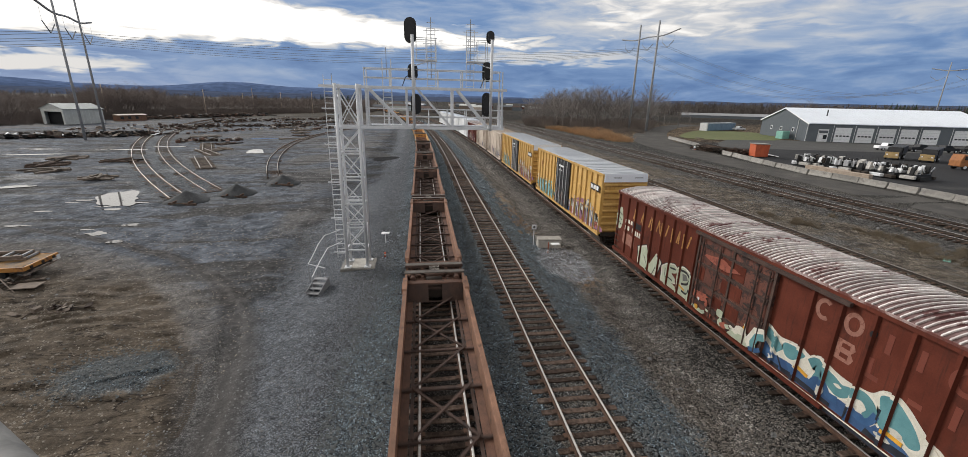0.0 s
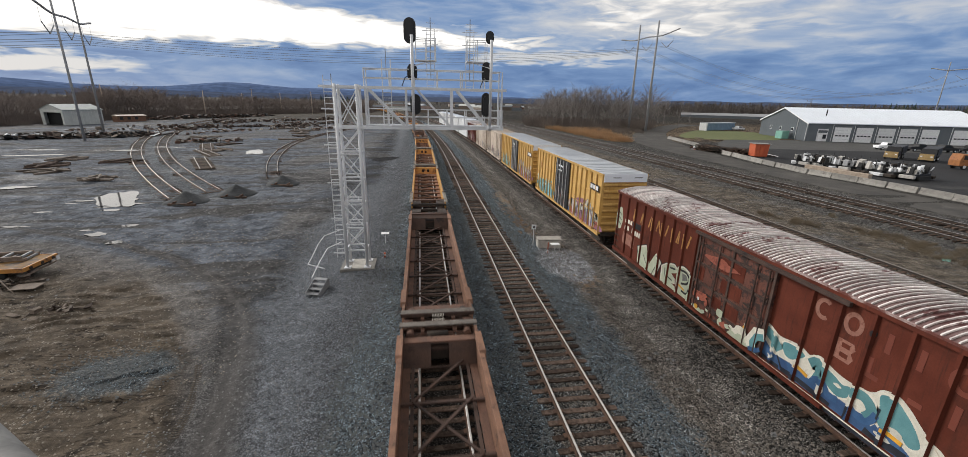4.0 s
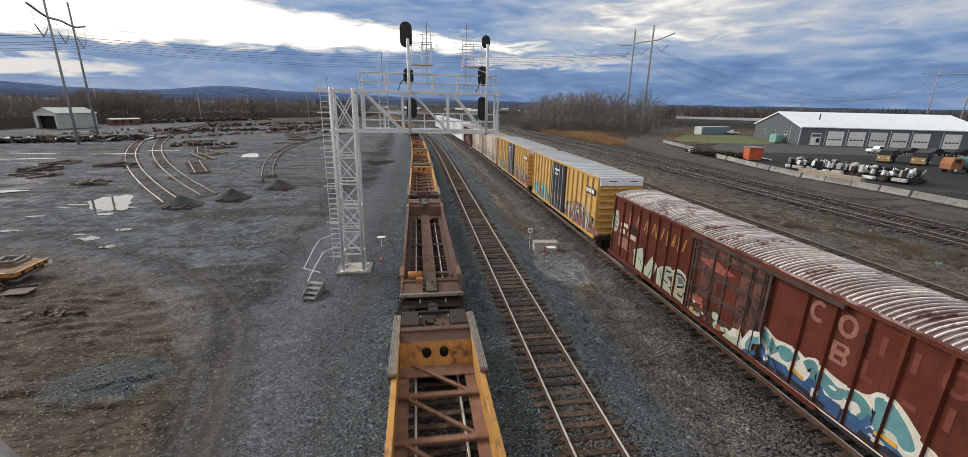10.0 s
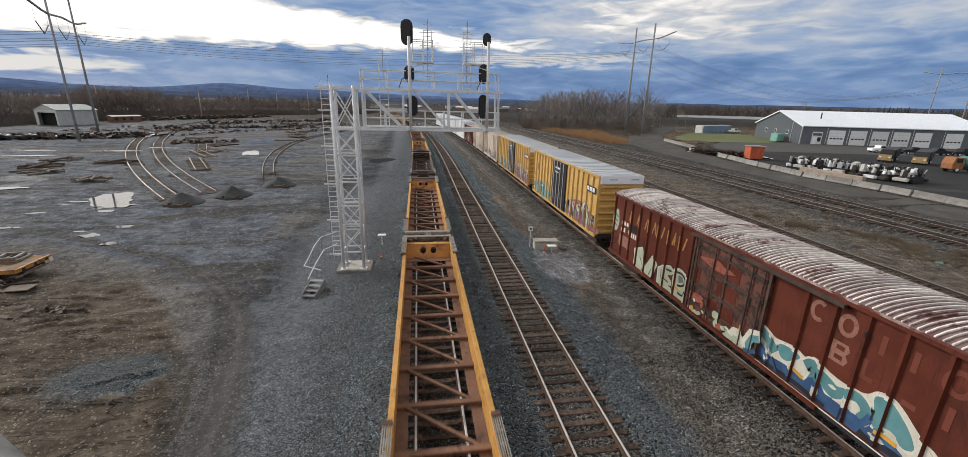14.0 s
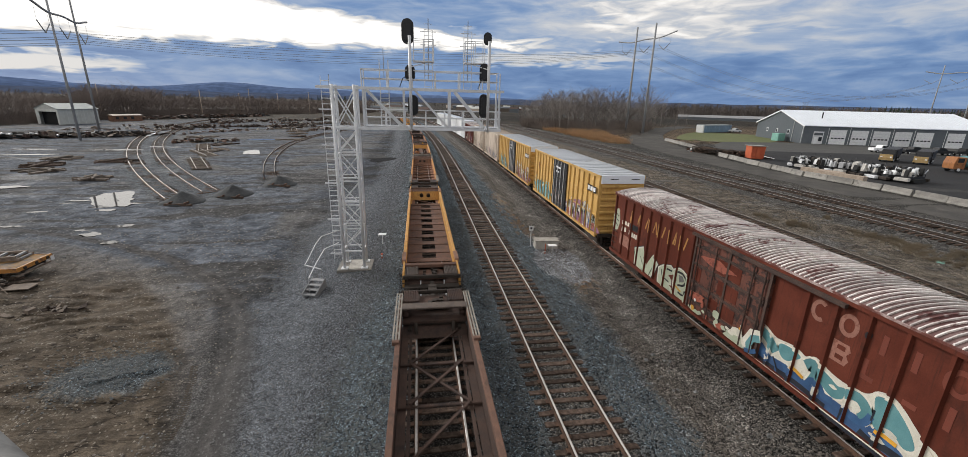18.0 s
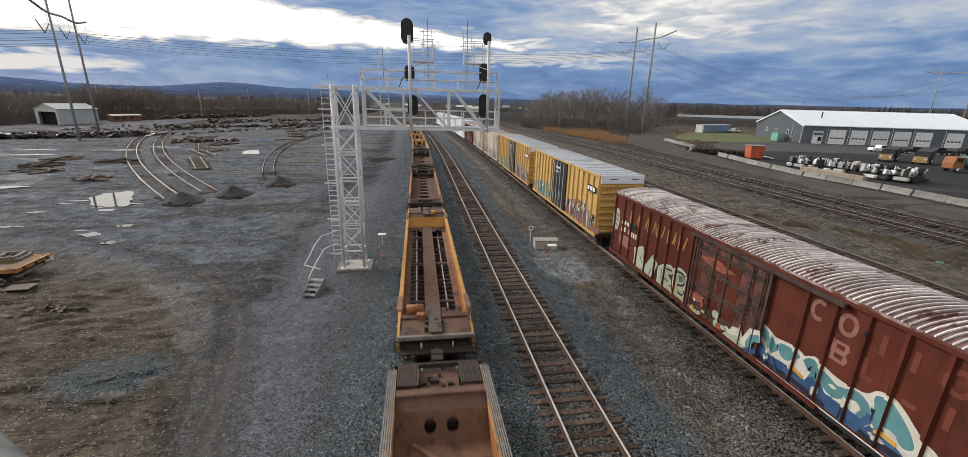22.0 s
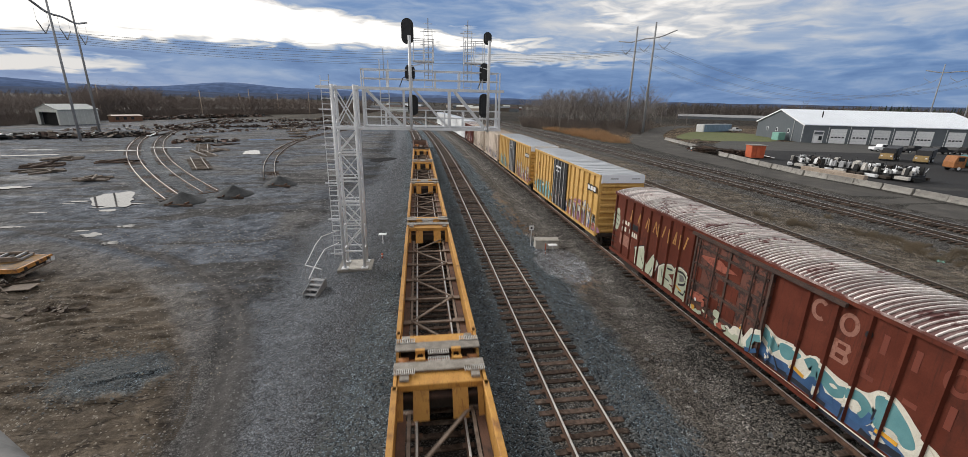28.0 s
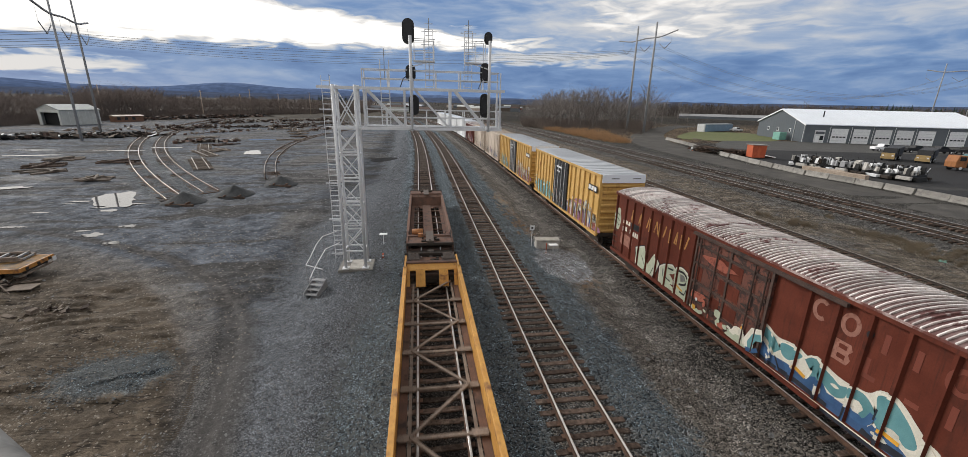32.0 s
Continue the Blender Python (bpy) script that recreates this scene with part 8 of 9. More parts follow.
for i in range(11):
    f = i / 10
    paver(70.2 + 4.0 * f + RND.uniform(-0.6, 0.6), 68.3 - 15.0 * f, RND.choice((150, 165, -20, 10)) + RND.uniform(-12, 12), i)
for x, y, rz in ((101.2, 78.2, 208), (104.4, 74.0, 208)):
    c = empty("roller_truck", "tan yellow dump truck parked on the lot", "dump truck", pose(x, y, -0.48, 0, 0, rz), "vehicles on the lot")
    bm = bmesh.new()
    prism(bm, [(-3.2, 1.2), (0.8, 1.0), (0.8, 2.6), (-3.4, 2.9)], 1, -1.2, 1.2)
    part("dump_body", bm, "black", c, bevel=0.04)
    bm = bmesh.new()
    prism(bm, [(0.95, 0.6), (3.2, 0.6), (3.25, 1.5), (2.3, 1.7), (2.0, 2.6), (0.95, 2.6)], 1, -1.1, 1.1)
    part("cab", bm, "black", c, bevel=0.05)
    part("grille", B((3.26, 3.34, -1.08, 1.08, 0.86, 1.62)), "tan", c, bevel=0.02)
    for sy in (-0.75, 0.75):
        part("headlight", B((3.342, 3.36, sy - 0.16, sy + 0.16, 0.98, 1.22)), "white", c)
    bm = bmesh.new()
    prism(bm, [(2.26, 1.75), (1.98, 2.45), (1.1, 2.45), (1.1, 1.75)], 1, -1.115, 1.115)
    part("glazing", bm, "glass", c)
    part("chassis", B((-3.2, 3.0, -0.5, 0.5, 0.5, 0.9)), "truckiron", c)
    part("bumper", B((3.2, 3.4, -1.15, 1.15, 0.4, 0.85)), "tan", c)
    wheels(c, (-2.4, -1.2, 2.2), 1.0, 0.5)

mx = empty("mixer_truck", "orange truck with a pale blue tank", "tank truck", pose(99.0, 62.9, -0.48, 0, 0, 165), "vehicles on the lot")
bm = bmesh.new()
prism(bm, [(1.6, 0.6), (3.4, 0.6), (3.5, 1.6), (3.2, 2.7), (1.6, 2.7)], 1, -1.15, 1.15)
part("cab", bm, "orange", mx, bevel=0.06)
part("glazing", B((2.0, 3.0, -1.17, 1.17, 1.8, 2.5)), "glass", mx)
bm = bmesh.new()
tube(bm, (-3.6, 0, 1.9), (1.4, 0, 1.9), 1.05, n=20)
part("tank", bm, "teal", mx)
part("chassis", B((-3.6, 3.3, -0.45, 0.45, 0.5, 0.85)), "truckiron", mx)
wheels(mx, (-2.8, -1.5, 2.5), 1.0, 0.5)

# orange skip, timber stack, long pale beams, flags of clutter
sk = empty("orange_skip", "orange red steel waste skip", "skip", pose(70.3, 80.6, -0.49, 0, 0, -12))
bm = bmesh.new()
prism(bm, [(-1.3, 0.15), (1.3, 0.15), (1.42, 2.7), (-1.42, 2.7)], 1, -1.2, 1.2)
part("bin", bm, "orangered", sk, bevel=0.03)
part("rim", B((-1.6, 1.6, -1.4, 1.4, 2.703, 2.80)), "oldconcrete", sk, "flat grey lid")
for i in range(4):
    part("bin_rib", B((-1.2 + i * 0.77, -1.08 + i * 0.77, -1.27, -1.203, 0.2, 2.68)), "orangered", sk)
for i, (x, y, rz) in enumerate(((66.8, 91.0, 10), (67.6, 88.0, 25), (69.5, 85.5, -15), (68.0, 94.5, 15))):
    timber_pile(x, y, 32, 5.0, rz, "dark stack of timbers and beams at the lot's edge", "truckiron" if i % 2 else "tie", 2.4, 60 + i).location.z = -0.45
scrap_row(66, 96, 74, 80, 70, "loose parts and tools along the barriers", 14, ("truckiron", "darkrust", "white", "orangered", "wood"), 0.7)
for i, (x, y, rz) in enumerate(((66.5, 61.0, 14), (66.0, 57.0, 10))):
    solo("timber_beam", B((-0.45, 0.45, -3.2, 3.2, 0, 0.75)), "palewood", "long pale box beam lying along the barriers", "beam", "pale beams on the lot", at=pose(x, y, -0.48, 0, 0, rz), bevel=0.03)

ct = empty("storage_container", "pale blue grey storage container on the grass", "container", pose(128.0, 172.0, -0.5, 0, 0, 22))
part("body", B((-10.0, 10.0, -1.5, 1.5, 0.1, 3.0)), "bluetank", ct)
part("roof", B((-10.1, 10.1, -1.6, 1.6, 3.003, 3.2)), "boxroof", ct)
part("end_wall", B((-10.9, -10.103, -1.55, 1.55, 0.05, 3.2)), "white", ct)
for i in range(19):
    part("rib", B((-9.8 + i * 1.06, -9.5 + i * 1.06, -1.56, -1.503, 0.15, 2.95)), "bluetank", ct)
solo("green_box", B((-1.6, 1.6, -1.2, 1.2, 0, 2.5)), "greenmint", "mint green metal cabinet by the garage", "cabinet", at=pose(142.0, 156.0, -0.5, 0, 0, 10), bevel=0.05).location = (121.5, 130.5, -0.5)
pickup(138.0, 172.0, 10, "white", "white van behind the grass strip")
solo("litter_sheet", B((-0.45, 0.45, -0.2, 0.2, 0, 0.06)), "greenmint", "crumpled green plastic sheet lying in weeds", "litter", at=on_ground(36.9, 23.1, 0.0, 30), bevel=0.03)
for x, y in ((84, 118), (90, 120), (82, 128), (88, 127)):
    timber_pile(x, y, 6, 2.6, RND.uniform(0, 90), "small stack of timbers by the road", "wood", 1.5, int(x)).location.z = -0.48


# ---------------------------------------------------------------- power line
def pylon(x1, y1, x2, y2, z0, zarm, ztop, over, label, thick=0.33):
    """A two-legged steel pole frame with a bowed cross arm and V-shaped insulator strings. Returns the wire points."""
    p = empty("power_pylon", label, "power pylon", pose(0, 0, 0), "pylons of the power line")
    for x, y in ((x1, y1), (x2, y2)):
        part("leg", one(tube, (x, y, z0), (x, y, ztop), thick, thick * 0.62, n=10), "pylon", p)
    d = Vector((x2 - x1, y2 - y1, 0))
    u = d.normalized()
    mid = Vector(((x1 + x2) / 2, (y1 + y2) / 2, zarm))
    half = d.length / 2 + over
    bm = bmesh.new()
    pts = []
    for i in range(13):
        f = i / 6 - 1
        pts.append(mid + u * f * half + Vector((0, 0, 0.25 * math.cos(f * math.pi * 2.0) + 0.9 * f * f)))
    sweep(bm, pts, 0.22, 8)
    part("cross_arm", bm, "pylon", p)
    ends = []
    for f in (-1, 0, 1):
        c = mid + u * f * (d.length / 2 + over * 0.5)
        low = c + Vector((0, 0, -4.4))
        bm = bmesh.new()
        for s in (-1, 1):
            tube(bm, c + u * s * 2.9 + Vector((0, 0, -2.4)), low, 0.11, n=6)
            tube(bm, c + u * s * 2.9 + Vector((0, 0, -2.4)), c + u * s * 2.9 + Vector((0, 0, 0.1)), 0.025, n=4)
        part("insulator_string", bm, "pylon", p)
        ends.append(low)
    ends += [mid - u * (d.length / 2) + Vector((0, 0, ztop - zarm)), mid + u * (d.length / 2) + Vector((0, 0, ztop - zarm))]
    return ends


def wire(a, b, sag, r=0.055):
    bm = bmesh.new()
    pts = [a.lerp(b, i / 24) - Vector((0, 0, sag * (1 - (2 * i / 24 - 1) ** 2))) for i in range(25)]
    sweep(bm, pts, r, 4)
    solo("power_wire", bm, "pylon", "thin dark overhead power wire", "wire", "wires of the power line")


PL = pylon(-76.1, 110.3, -80.2, 123.2, -1.3, 25.3, 30.5, 8.5, "tall steel pole pylon with bowed cross arm and V insulators", 0.28)
PR = pylon(87.6, 159.5, 85.6, 169.8, -0.8, 33.9, 39.2, 11.0, "tall steel pole pylon with bowed cross arm above the thicket", 0.50)
PF = pylon(249.0, 166.0, 244.0, 176.5, -0.8, 27.8, 31.5, 6.0, "distant steel pole pylon at the edge of the woods")
for i in range(3):
    for drop in (Vector((0, 0, 0)), Vector((0.3, 0, 0.5))):
        wire(PL[i] + drop, PR[i] + drop, (3.3, 3.8, 4.4)[i], 0.04)
        wire(PR[i] + drop, PF[i] + drop, (11.0, 12.0, 13.0)[i], 0.04)
        wire(PL[i] + drop, PL[i] + drop + Vector((-165, -60, 2)), 6.0, 0.05)


# ---------------------------------------------------------------- trees, thickets, far land
def bare_tree(rnd, h, spread, limbs, twigs, fine, r0):
    """Branches of a leafless tree as three-sided tapered sticks: (vertices, faces)."""
    V, F = [], []

    def stick(p, q, r, r2):
        d = (q - p)
        u = d.orthogonal().normalized()
        w = d.cross(u).normalized()
        k = len(V)
        for c, rr in ((p, r), (q, r2)):
            for i in range(3):
                a = 2.0944 * i
                V.append(c + (u * math.cos(a) + w * math.sin(a)) * rr)
        for i in range(3):
            j = (i + 1) % 3
            F.append((k + i, k + j, k + 3 + j, k + 3 + i))
    top = Vector((rnd.uniform(-0.06, 0.06) * h, rnd.uniform(-0.06, 0.06) * h, h * 0.92))
    stick(Vector((0, 0, -0.3)), top, r0, r0 * 0.25)
    for i in range(limbs):
        f = rnd.uniform(0.22, 0.9)
        p = top * f
        a = rnd.uniform(0, 6.283)
        ln = h * spread * (1.1 - f) * rnd.uniform(0.7, 1.3)
        q = p + Vector((math.cos(a) * ln, math.sin(a) * ln, ln * rnd.uniform(0.7, 1.5)))
        stick(p, q, r0 * 0.42 * (1.1 - f), r0 * 0.12)
        for j in range(twigs):
            g = rnd.uniform(0.3, 1.0)
            s = p.lerp(q, g)
            b = a + rnd.uniform(-1.1, 1.1)
            l2 = ln * rnd.uniform(0.35, 0.6)
            e = s + Vector((math.cos(b) * l2, math.sin(b) * l2, l2 * rnd.uniform(0.4, 1.4)))
            stick(s, e, r0 * 0.15, r0 * 0.055)
            for k in range(fine):
                o = s.lerp(e, rnd.uniform(0.4, 1.0))
                c = b + rnd.uniform(-1.3, 1.3)
                l3 = l2 * rnd.uniform(0.4, 0.8)
                stick(o, o + Vector((math.cos(c) * l3, math.sin(c) * l3, l3 * rnd.uniform(0.3, 1.3))), r0 * 0.07, r0 * 0.035)
    return np.array([tuple(v) for v in V]), np.array(F)


def shrub(rnd, h, stems, r):
    V, F = [], []
    for i in range(stems):
        a, l = rnd.uniform(0, 6.283), rnd.uniform(0.5, 1.0) * h
        b = rnd.uniform(0, h * 0.45)
        p = Vector((math.cos(a) * b, math.sin(a) * b, -0.2))
        c = a + rnd.uniform(-0.8, 0.8)
        t = rnd.uniform(0.1, 0.55) * l
        q = p + Vector((math.cos(c) * t, math.sin(c) * t, l))
        u = Vector((math.sin(c), -math.cos(c), 0))
        k = len(V)
        V += [p + u * r, p - u * r, q - u * r * 0.4, q + u * r * 0.4]
        F.append((k, k + 1, k + 2, k + 3))
        w = Vector((math.cos(c), math.sin(c), 0))
        k = len(V)
        V += [p + w * r, p - w * r, q - w * r * 0.4, q + w * r * 0.4]
        F.append((k, k + 1, k + 2, k + 3))
    return np.array([tuple(v) for v in V]), np.array(F)


def scatter(name, label, cat, kinds, spots, material, kind="stuff"):
    vs, fs, off = [], [], 0
    for k, x, y, z, s, a in spots:
        v, f = kinds[k]
        c, n = math.cos(a), math.sin(a)
        w = np.stack((v[:, 0] * c - v[:, 1] * n, v[:, 0] * n + v[:, 1] * c, v[:, 2]), 1) * s + (x, y, z)
        vs.append(w), fs.append(f + off)
        off += len(v)
    me = bpy.data.meshes.new(name)
    me.from_pydata(np.concatenate(vs).tolist(), [], np.concatenate(fs).tolist())
    me.materials.append(M[material])
    return tagged(new(name, me), label, cat, kind=kind)


def past_road(x, y):
    """True on the far side of the gravel road's edge, where no thicket grows."""
    return y < 215 and x > 51 + 0.62 * (y - 100)


def polar(az, d):
    return d * math.sin(radians(az)), d * math.cos(radians(az))


TR = random.Random(5)
TALL = [bare_tree(TR, 1.0, 0.42, 15, 6, 3, 0.017) for i in range(7)]
SLIM = [bare_tree(TR, 1.0, 0.42, 15, 6, 3, 0.014) for i in range(6)]
BUSH = [shrub(TR, 1.0, 60, 0.012) for i in range(6)]

# thicket on the low hill at the right
spots = []
for i in range(125):
    az, d = TR.uniform(13.5, 36.0), TR.uniform(185, 262)
    x, y = polar(az, d)
    if past_road(x, y):
        continue
    hgt = TR.uniform(11.0, 18.5) * (0.75 if az < 16 or az > 31 else 1.0)
    spots.append((TR.randrange(6), x, y, -0.6, hgt, TR.uniform(0, 6.28)))
scatter("thicket", "thicket of slim bare trees", "thicket", SLIM, spots, "twig")
spots = []
for i in range(520):
    az, d = TR.uniform(14.0, 36.0), TR.uniform(172, 250)
    if d < 178 + (az - 14) * 0.4:
        d += 15
    x, y = polar(az, d)
    if not past_road(x, y):
        spots.append((TR.randrange(6), x, y, -0.6, TR.uniform(1.8, 5.5), TR.uniform(0, 6.28)))
for i in range(260):
    x, y = polar(TR.uniform(13.5, 34.0), TR.uniform(160, 186))
    if x > main_x(y) + 14 and not past_road(x, y):
        spots.append((TR.randrange(6), x, y, -0.6, TR.uniform(0.8, 2.6), TR.uniform(0, 6.28)))
scatter("undergrowth", "dense brown leafless undergrowth", "undergrowth", BUSH, spots, "brush")
spots = []
for i in range(700):
    az, d = TR.uniform(16.0, 29.5), TR.uniform(125, 178)
    x, y = polar(az, d)
    if x > main_x(y) + 12 and x < 60 + (y - 120) * 0.25 and not past_road(x, y):
        spots.append((TR.randrange(6), x, y, -0.6, TR.uniform(1.2, 2.3), TR.uniform(0, 6.28)))
scatter("reed_bed", "tan dry reeds along the tracks", "reeds", BUSH, spots, "drygrass")
# single trees that stand out
for az, d, h in ((18.5, 180, 13.5), (21.0, 178, 15.5), (22.5, 182, 15.0), (24.5, 180, 14.0), (31.8, 215, 17.0), (32.6, 218, 15.5), (35.3, 225, 13.5), (44.6, 330, 17.0)):
    x, y = polar(az, d)
    if past_road(x, y):
        x -= 14
    t = empty("bare_tree", "leafless grey brown tree", "tree", pose(x, y, -0.6, 0, 0, TR.uniform(0, 360)), "trees of the thicket")
    v, f = bare_tree(TR, h, 0.30, 13, 6, 4, 0.15)
    for nm, sel in (("trunk", slice(0, 1 + 2)), ("crown", slice(3, None))):
        me = bpy.data.meshes.new(nm)
        ff = f[sel]
        used = np.unique(ff)
        idx = {u: i for i, u in enumerate(used.tolist())}
        me.from_pydata(v[used].tolist(), [], [[idx[j] for j in r] for r in ff.tolist()])
        me.materials.append(M["twig"])
        o = new(nm, me)
        o.parent = t
# woods at the left, beyond the yard
spots, low = [], []
for i in range(950):
    az = TR.uniform(-48, -6)
    near = 205 + max(0.0, (az + 40)) * 4.6
    d = near + TR.uniform(0, 90)
    x, y = polar(az, d)
    spots.append((TR.randrange(7), x, y, -1.2, TR.uniform(8.5, 12.5) * (0.75 + 0.3 * TR.random()) * (1.2 if -34 < az < -28 else 0.9), TR.uniform(0, 6.28)))
    for k in range(2):
        x, y = polar(az + TR.uniform(-1, 1), near - 8 + TR.uniform(0, 60))
        low.append((TR.randrange(6), x, y, -1.2, TR.uniform(1.5, 4.5), TR.uniform(0, 6.28)))
scatter("woods", "band of bare brown woods beyond the yard", "woods", TALL, spots, "woodtwig")
scatter("undergrowth", "dense brown leafless undergrowth", "undergrowth", BUSH, low, "woodtwig")
# far woods: simple ragged crowns
FARV = []
for i in range(5):
    v, f = bare_tree(TR, 1.0, 0.34, 9, 4, 0, 0.05)
    FARV.append((v, f))
spots, dark = [], []
for i in range(900):
    az = TR.uniform(30, 66)
    d = TR.uniform(480, 640)
    x, y = polar(az, d)
    spots.append((TR.randrange(5), x, y, -1, TR.uniform(11, 16.5), TR.uniform(0, 6.28)))
for i in range(300):
    az = TR.uniform(-14, 30)
    d = TR.uniform(650, 1400)
    x, y = polar(az, d)
    spots.append((TR.randrange(5), x, y, -1, TR.uniform(4, 8), TR.uniform(0, 6.28)))
for i in range(300):
    az = TR.uniform(-60, -5)
    d = TR.uniform(430, 640)
    x, y = polar(az, d)
    spots.append((TR.randrange(5), x, y, -1, TR.uniform(9, 13), TR.uniform(0, 6.28)))
scatter("far_woods", "distant line of dull brown woods", "woods", FARV, spots, "farwood")


def conifer(rnd):
    V, F = [], []
    for lay in range(9):
        z0, r = 0.15 + lay * 0.09, 0.17 * (1 - lay / 9.5)
        for i in range(9):
            a = rnd.uniform(0, 6.283)
            k = len(V)
            w = rnd.uniform(0.25, 0.5)
            V += [(0, 0, z0 + 0.14), (math.cos(a) * r, math.sin(a) * r, z0), (math.cos(a + w) * r, math.sin(a + w) * r, z0 + 0.01)]
            F.append((k, k + 1, k + 2))
    return np.array(V, dtype=float), np.array(F)


CON = [conifer(TR) for i in range(5)]
spots = []
for i in range(90):
    az = TR.choice((TR.uniform(49, 58), TR.uniform(50.5, 53), TR.uniform(-14, -8)))
    x, y = polar(az, TR.uniform(460, 560))
    spots.append((TR.randrange(5), x, y, -1, TR.uniform(13, 16.5) if az > 0 else TR.uniform(10, 14.5), TR.uniform(0, 6.28)))
scatter("evergreens", "dark evergreens in the distant woods", "trees", CON, spots, "pine")

# weeds and dry grass between the tracks at the right
spots = []
for i in range(1500):
    x, y = TR.uniform(33, 40.5), TR.uniform(14, 60)
    if noise.noise((x * 0.25, y * 0.12, 3.0)) + 0.014 * (24 - y) + 0.05 * (x - 38) > 0.05:
        spots.append((TR.randrange(6), x, y, ground_z(x, y), TR.uniform(0.25, 0.6), TR.uniform(0, 6.28)))
scatter("dry_weeds", "dry tan weeds on the verge", "weeds", BUSH, spots, "weed")
spots = []
for i in range(240):
    x, y = TR.uniform(7.6, 9.2), TR.uniform(31, 47)
    spots.append((TR.randrange(6), x - 0.02 * (y - 31), y, ground_z(x, y) - 0.04, TR.uniform(0.10, 0.26), TR.uniform(0, 6.28)))
for i in range(60):
    x, y = TR.gauss(9.6, 0.5), TR.gauss(21.6, 0.7)
    spots.append((TR.randrange(6), x, y, ground_z(x, y) - 0.04, TR.uniform(0.08, 0.2), TR.uniform(0, 6.28)))
scatter("dry_weeds", "low dry weeds beside the track", "weeds", BUSH, spots, "drygrass")


# tread of a tyre pressed into the mud beside the path
def tyre_marks():
    bm = bmesh.new()
    for i in range(34):
        y = 12.3 + i * 0.125
        d = y - 11.5
        x = -8.0 - 0.10 * d - 0.030 * d * d
        z = ground_z(x, y)
        for sx in (-1, 1):
            beam(bm, (x + sx * 0.02, y, z + 0.008), (x + sx * 0.15, y + 0.06, z + 0.004), 0.05, 0.03)
    solo("tyre_marks", bm, "treadmud", "raised tread marks of a tyre in brown mud", "tyre marks", kind="stuff")


M["treadmud"] = mat("pressed_mud", (0.075, 0.060, 0.046), (0.105, 0.086, 0.067), 5.0, 0.95, 0, 0.4)
tyre_marks()


# loose stones that catch the light
def stones(name, label, n, where, lo, hi, material, seed):
    rnd = random.Random(seed)
    base = np.array([(-1, -0.8, -0.5), (1, -0.9, -0.4), (0.9, 0.9, -0.5), (-0.8, 1, -0.4), (-0.5, -0.5, 0.5), (0.6, -0.4, 0.6), (0.5, 0.6, 0.45), (-0.6, 0.5, 0.55)])
    fc = np.array([(3, 2, 1, 0), (4, 5, 6, 7), (0, 1, 5, 4), (1, 2, 6, 5), (2, 3, 7, 6), (3, 0, 4, 7)])
    vs, fs, off = [], [], 0
    for i in range(n):
        x, y = where(rnd)
        s = rnd.uniform(lo, hi)
        a = rnd.uniform(0, 6.28)
        v = base * (1 + np.array([[rnd.uniform(-0.3, 0.3) for k in range(3)] for j in range(8)]))
        c, n_ = math.cos(a), math.sin(a)
        w = np.stack((v[:, 0] * c - v[:, 1] * n_, v[:, 0] * n_ + v[:, 1] * c, v[:, 2] * rnd.uniform(0.5, 1)), 1) * s
        vs.append(w + (x, y, ground_z(x, y) + s * 0.25)), fs.append(fc + off)
        off += 8
    me = bpy.data.meshes.new(name)
    me.from_pydata(np.concatenate(vs).tolist(), [], np.concatenate(fs).tolist())
    me.materials.append(M[material])
    tagged(new(name, me), label, "stones", kind="stuff")


M["ballaststone"] = mat("loose_ballast_stone", (0.07, 0.08, 0.085), (0.17, 0.18, 0.185), 9.0, 0.9, 0, 0.2, 40, (0.30, 0.30, 0.30), 5.0, 0.60, 0.66)
M["palestone"] = mat("loose_pale_stone", (0.13, 0.13, 0.13), (0.25, 0.25, 0.25), 6.0, 0.9, 0, 0.2, 40)
M["mudstone"] = mat("pale_stone_in_mud", (0.17, 0.145, 0.118), (0.36, 0.32, 0.27), 6.0, 0.9, 0, 0.2, 40)
M["brownstone"] = mat("muddy_stone", (0.10, 0.088, 0.077), (0.24, 0.213, 0.188), 6.0, 0.9, 0, 0.2, 40)


def near_bias(rnd, y0, y1):
    return y0 + (y1 - y0) * rnd.random() ** 1.8


stones("ballast_stones", "loose dark ballast stones", 16000, lambda r: (r.choice((r.uniform(-3.4, -1.2), r.uniform(2.1, 3.8), r.uniform(6.3, 8.6))), near_bias(r, 7.5, 40)), 0.022, 0.05, "ballaststone", 1)
stones("ballast_stones", "brown ballast stones between the ties", 3600, lambda r: (MIDDLE + r.uniform(-1.1, 1.1), near_bias(r, 7.5, 34)), 0.02, 0.042, "brownstone", 2)
stones("gravel_stones", "pale stones on the gravel slope", 4200, lambda r: (r.uniform(-9, -3), near_bias(r, 9, 45)), 0.012, 0.036, "palestone", 3)
stones("mud_stones", "stones lying in the brown mud", 4200, lambda r: (r.uniform(-24, -8), near_bias(r, 9, 36)), 0.012, 0.040, "mudstone", 4)
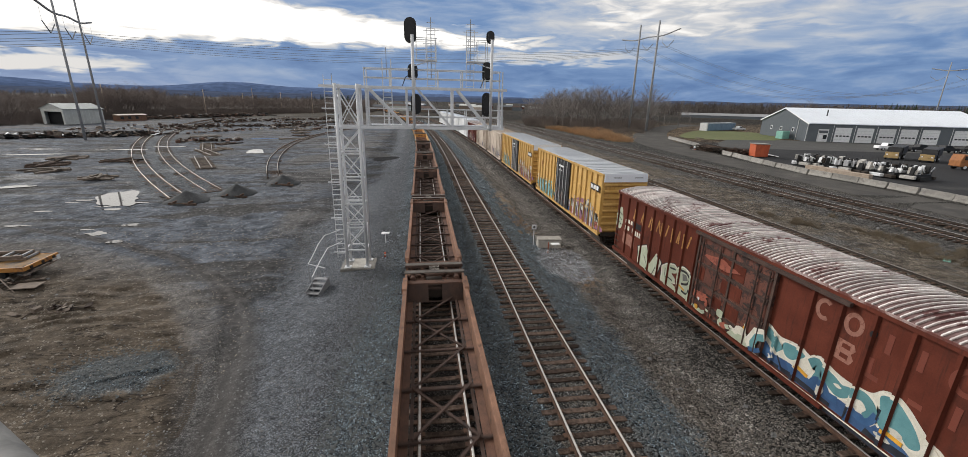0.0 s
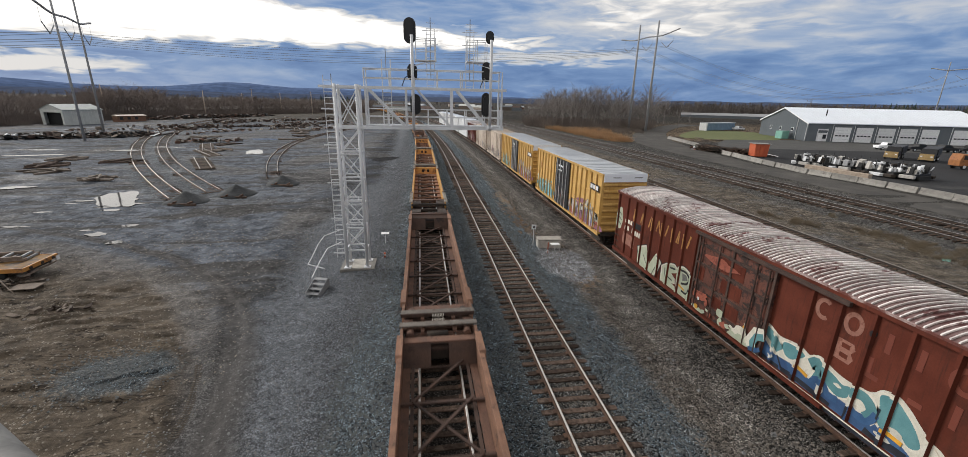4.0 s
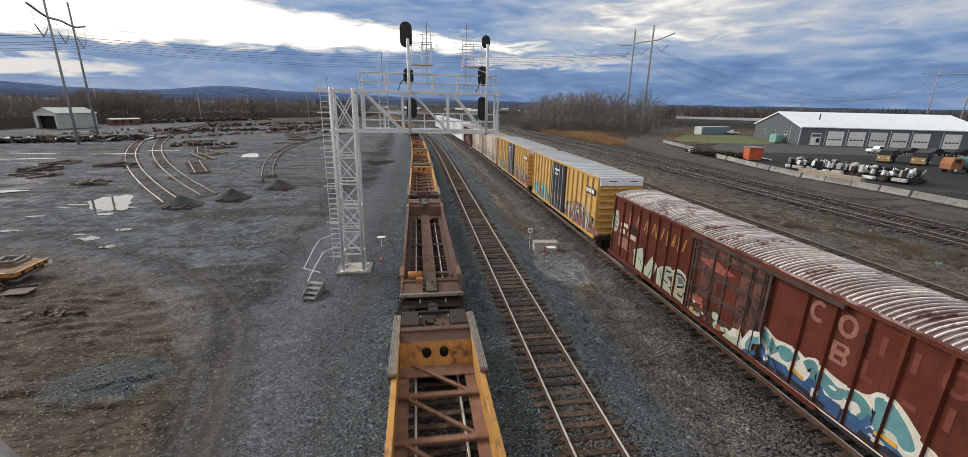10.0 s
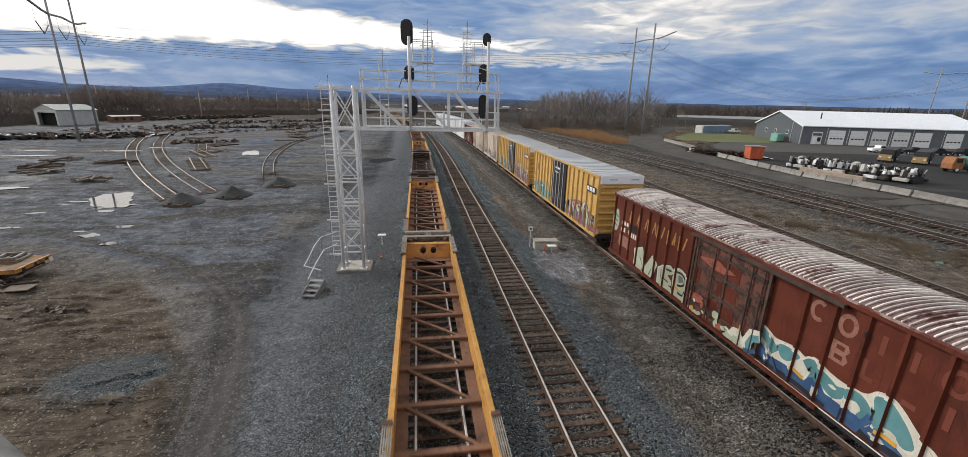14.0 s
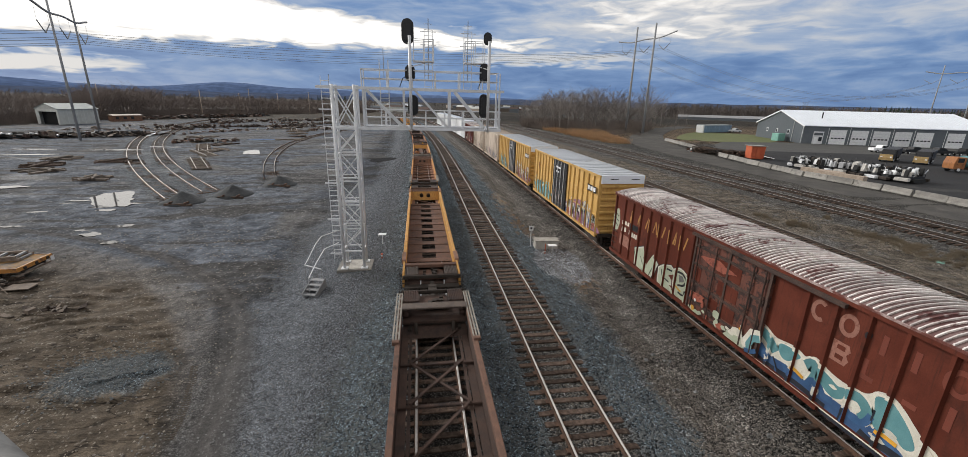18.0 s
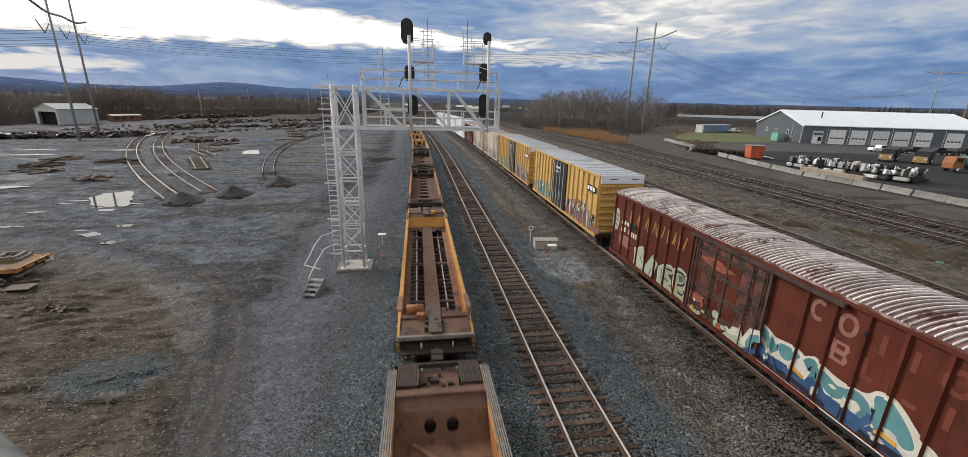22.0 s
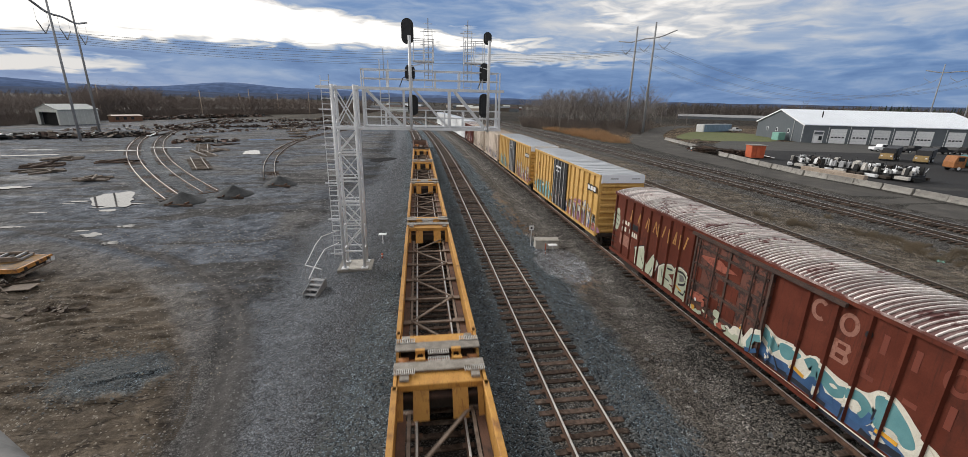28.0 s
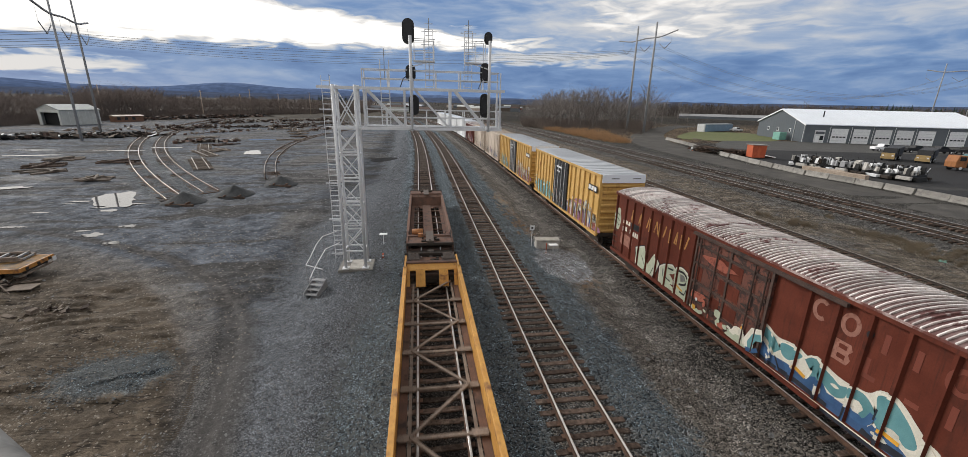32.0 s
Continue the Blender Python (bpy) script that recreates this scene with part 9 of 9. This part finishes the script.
stones("dirt_stones", "stones on the dirt between the tracks", 5200, lambda r: (r.uniform(8.3, 11.9), near_bias(r, 8, 60)), 0.018, 0.05, "brownstone", 5)
stones("spilled_ballast", "spilled blue-grey ballast in the mud", 2600, lambda r: (r.gauss(-12.3, 1.0), r.gauss(16.3, 0.75)), 0.02, 0.045, "ballaststone", 9)
stones("mud_rocks", "larger rocks and clods in the brown mud", 170, lambda r: (r.uniform(-24, -9), near_bias(r, 10, 34)), 0.03, 0.085, "brownstone", 18)
stones("litter", "scattered pale scraps of litter and wood chips", 90, lambda r: (r.uniform(8.4, 11.2), near_bias(r, 8, 60)), 0.04, 0.10, "palestone", 16)
stones("litter", "tan wood chips and scraps spilled beside the track", 110, lambda r: (r.gauss(8.65, 0.35), r.gauss(43.6, 2.2)), 0.05, 0.13, "mudstone", 21)
stones("litter", "pale crumpled scrap on the dark dirt", 3, lambda r: (r.gauss(8.4, 0.1), r.gauss(55.9, 0.25)), 0.20, 0.28, "palestone", 22)
stones("yard_stones", "pale stones and scraps strewn over the yard", 700, lambda r: (r.uniform(-44, -5), r.uniform(24, 75)), 0.03, 0.10, "palestone", 17)
stones("verge_stones", "pale stones on the weedy verge", 700, lambda r: (r.uniform(15.5, 41), r.uniform(12, 70)), 0.05, 0.12, "palestone", 6)


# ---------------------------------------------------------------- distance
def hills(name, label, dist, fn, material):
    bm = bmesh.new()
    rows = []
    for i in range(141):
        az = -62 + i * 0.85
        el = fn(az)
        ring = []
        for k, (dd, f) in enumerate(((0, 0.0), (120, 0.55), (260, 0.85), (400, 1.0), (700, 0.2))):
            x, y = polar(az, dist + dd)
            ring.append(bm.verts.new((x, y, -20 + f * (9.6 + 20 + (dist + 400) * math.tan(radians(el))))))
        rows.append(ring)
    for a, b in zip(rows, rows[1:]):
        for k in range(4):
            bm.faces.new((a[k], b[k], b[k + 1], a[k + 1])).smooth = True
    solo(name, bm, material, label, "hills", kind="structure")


def ridge(az):
    e = 0.62 + 0.50 * math.exp(-((az + 41) / 7.0) ** 2) + 0.72 * math.exp(-((az + 21.5) / 5.0) ** 2) + 0.40 * math.exp(-((az + 11) / 8.0) ** 2)
    e += 0.10 * noise.noise((az * 0.22, 1.0, 0)) + 0.04 * noise.noise((az * 0.9, 4.0, 0))
    return e * (1.0 if az < 5 else max(0.25, 1 - (az - 5) / 40))


# distance haze is put into the blue base colour of both ridges
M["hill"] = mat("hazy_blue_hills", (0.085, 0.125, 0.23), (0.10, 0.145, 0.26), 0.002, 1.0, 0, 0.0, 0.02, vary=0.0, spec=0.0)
M["nearhill"] = mat("hazed_blue_grey_hills", (0.060, 0.078, 0.125), (0.072, 0.09, 0.14), 0.003, 1.0, 0, 0.0, 0.02, vary=0.0, spec=0.0)
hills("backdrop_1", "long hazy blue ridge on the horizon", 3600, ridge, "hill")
hills("backdrop_2", "low haze-tinted foothills before the ridge", 2400, lambda a: 0.36 + 0.10 * noise.noise((a * 0.35, 8.0, 0)) + 0.05 * noise.noise((a * 1.3, 2.0, 0)) + (0.12 if a > 30 else 0.0), "nearhill")

# warehouses and works far down the line
for i in range(26):
    az = TR.uniform(-7, 15)
    d = TR.uniform(330, 900)
    x, y = polar(az, d)
    L, Wd, h = TR.uniform(8, 22), TR.uniform(7, 12), TR.uniform(2.5, 4.5)
    w = empty("far_warehouse", "small pale warehouse far down the line", "warehouse", pose(x, y, -0.8, 0, 0, TR.uniform(-30, 30)), "far warehouses")
    part("wall", B((-L / 2, L / 2, -Wd / 2, Wd / 2, 0, h)), TR.choice(("shed", "boxwhite", "greysiding", "red", "wood")), w)
    bm = bmesh.new()
    prism(bm, [(-Wd / 2 - 0.3, h), (Wd / 2 + 0.3, h), (0, h + 1.8)], 0, -L / 2 - 0.3, L / 2 + 0.3)
    part("roof", bm, TR.choice(("boxroof", "shed", "greysiding", "darkrust")), w)
for az, d, L in ((36.6, 440, 62), (39.6, 455, 66), (42.6, 470, 60)):
    x, y = polar(az, d)
    w = empty("greenhouse", "long low pale roofed building before the woods", "building", pose(x, y, -0.8, 0, 0, -az + 4), "far warehouses")
    part("wall", B((-L / 2, L / 2, -7, 7, 0, 2.4)), "greysiding", w)
    bm = bmesh.new()
    prism(bm, [(-7.4, 2.4), (7.4, 2.4), (0, 4.2)], 0, -L / 2 - 0.3, L / 2 + 0.3)
    part("roof", bm, "pylon", w)


# ---------------------------------------------------------------- what moves
def along(s):
    """The pose of a unit whose middle is at s metres on the train's track."""
    dx = bend(s + 5) - bend(s - 5)
    return pose(TRAIN + (bend(s + 6) + bend(s - 6)) / 2, s, 0, 0, 0, -math.degrees(math.atan2(dx, 10)))


def motions():
    for car, s in UNITS:
        walk(car, [(t, along(s - SPEED * t)) for t in range(0, 33, 2)])


motions()
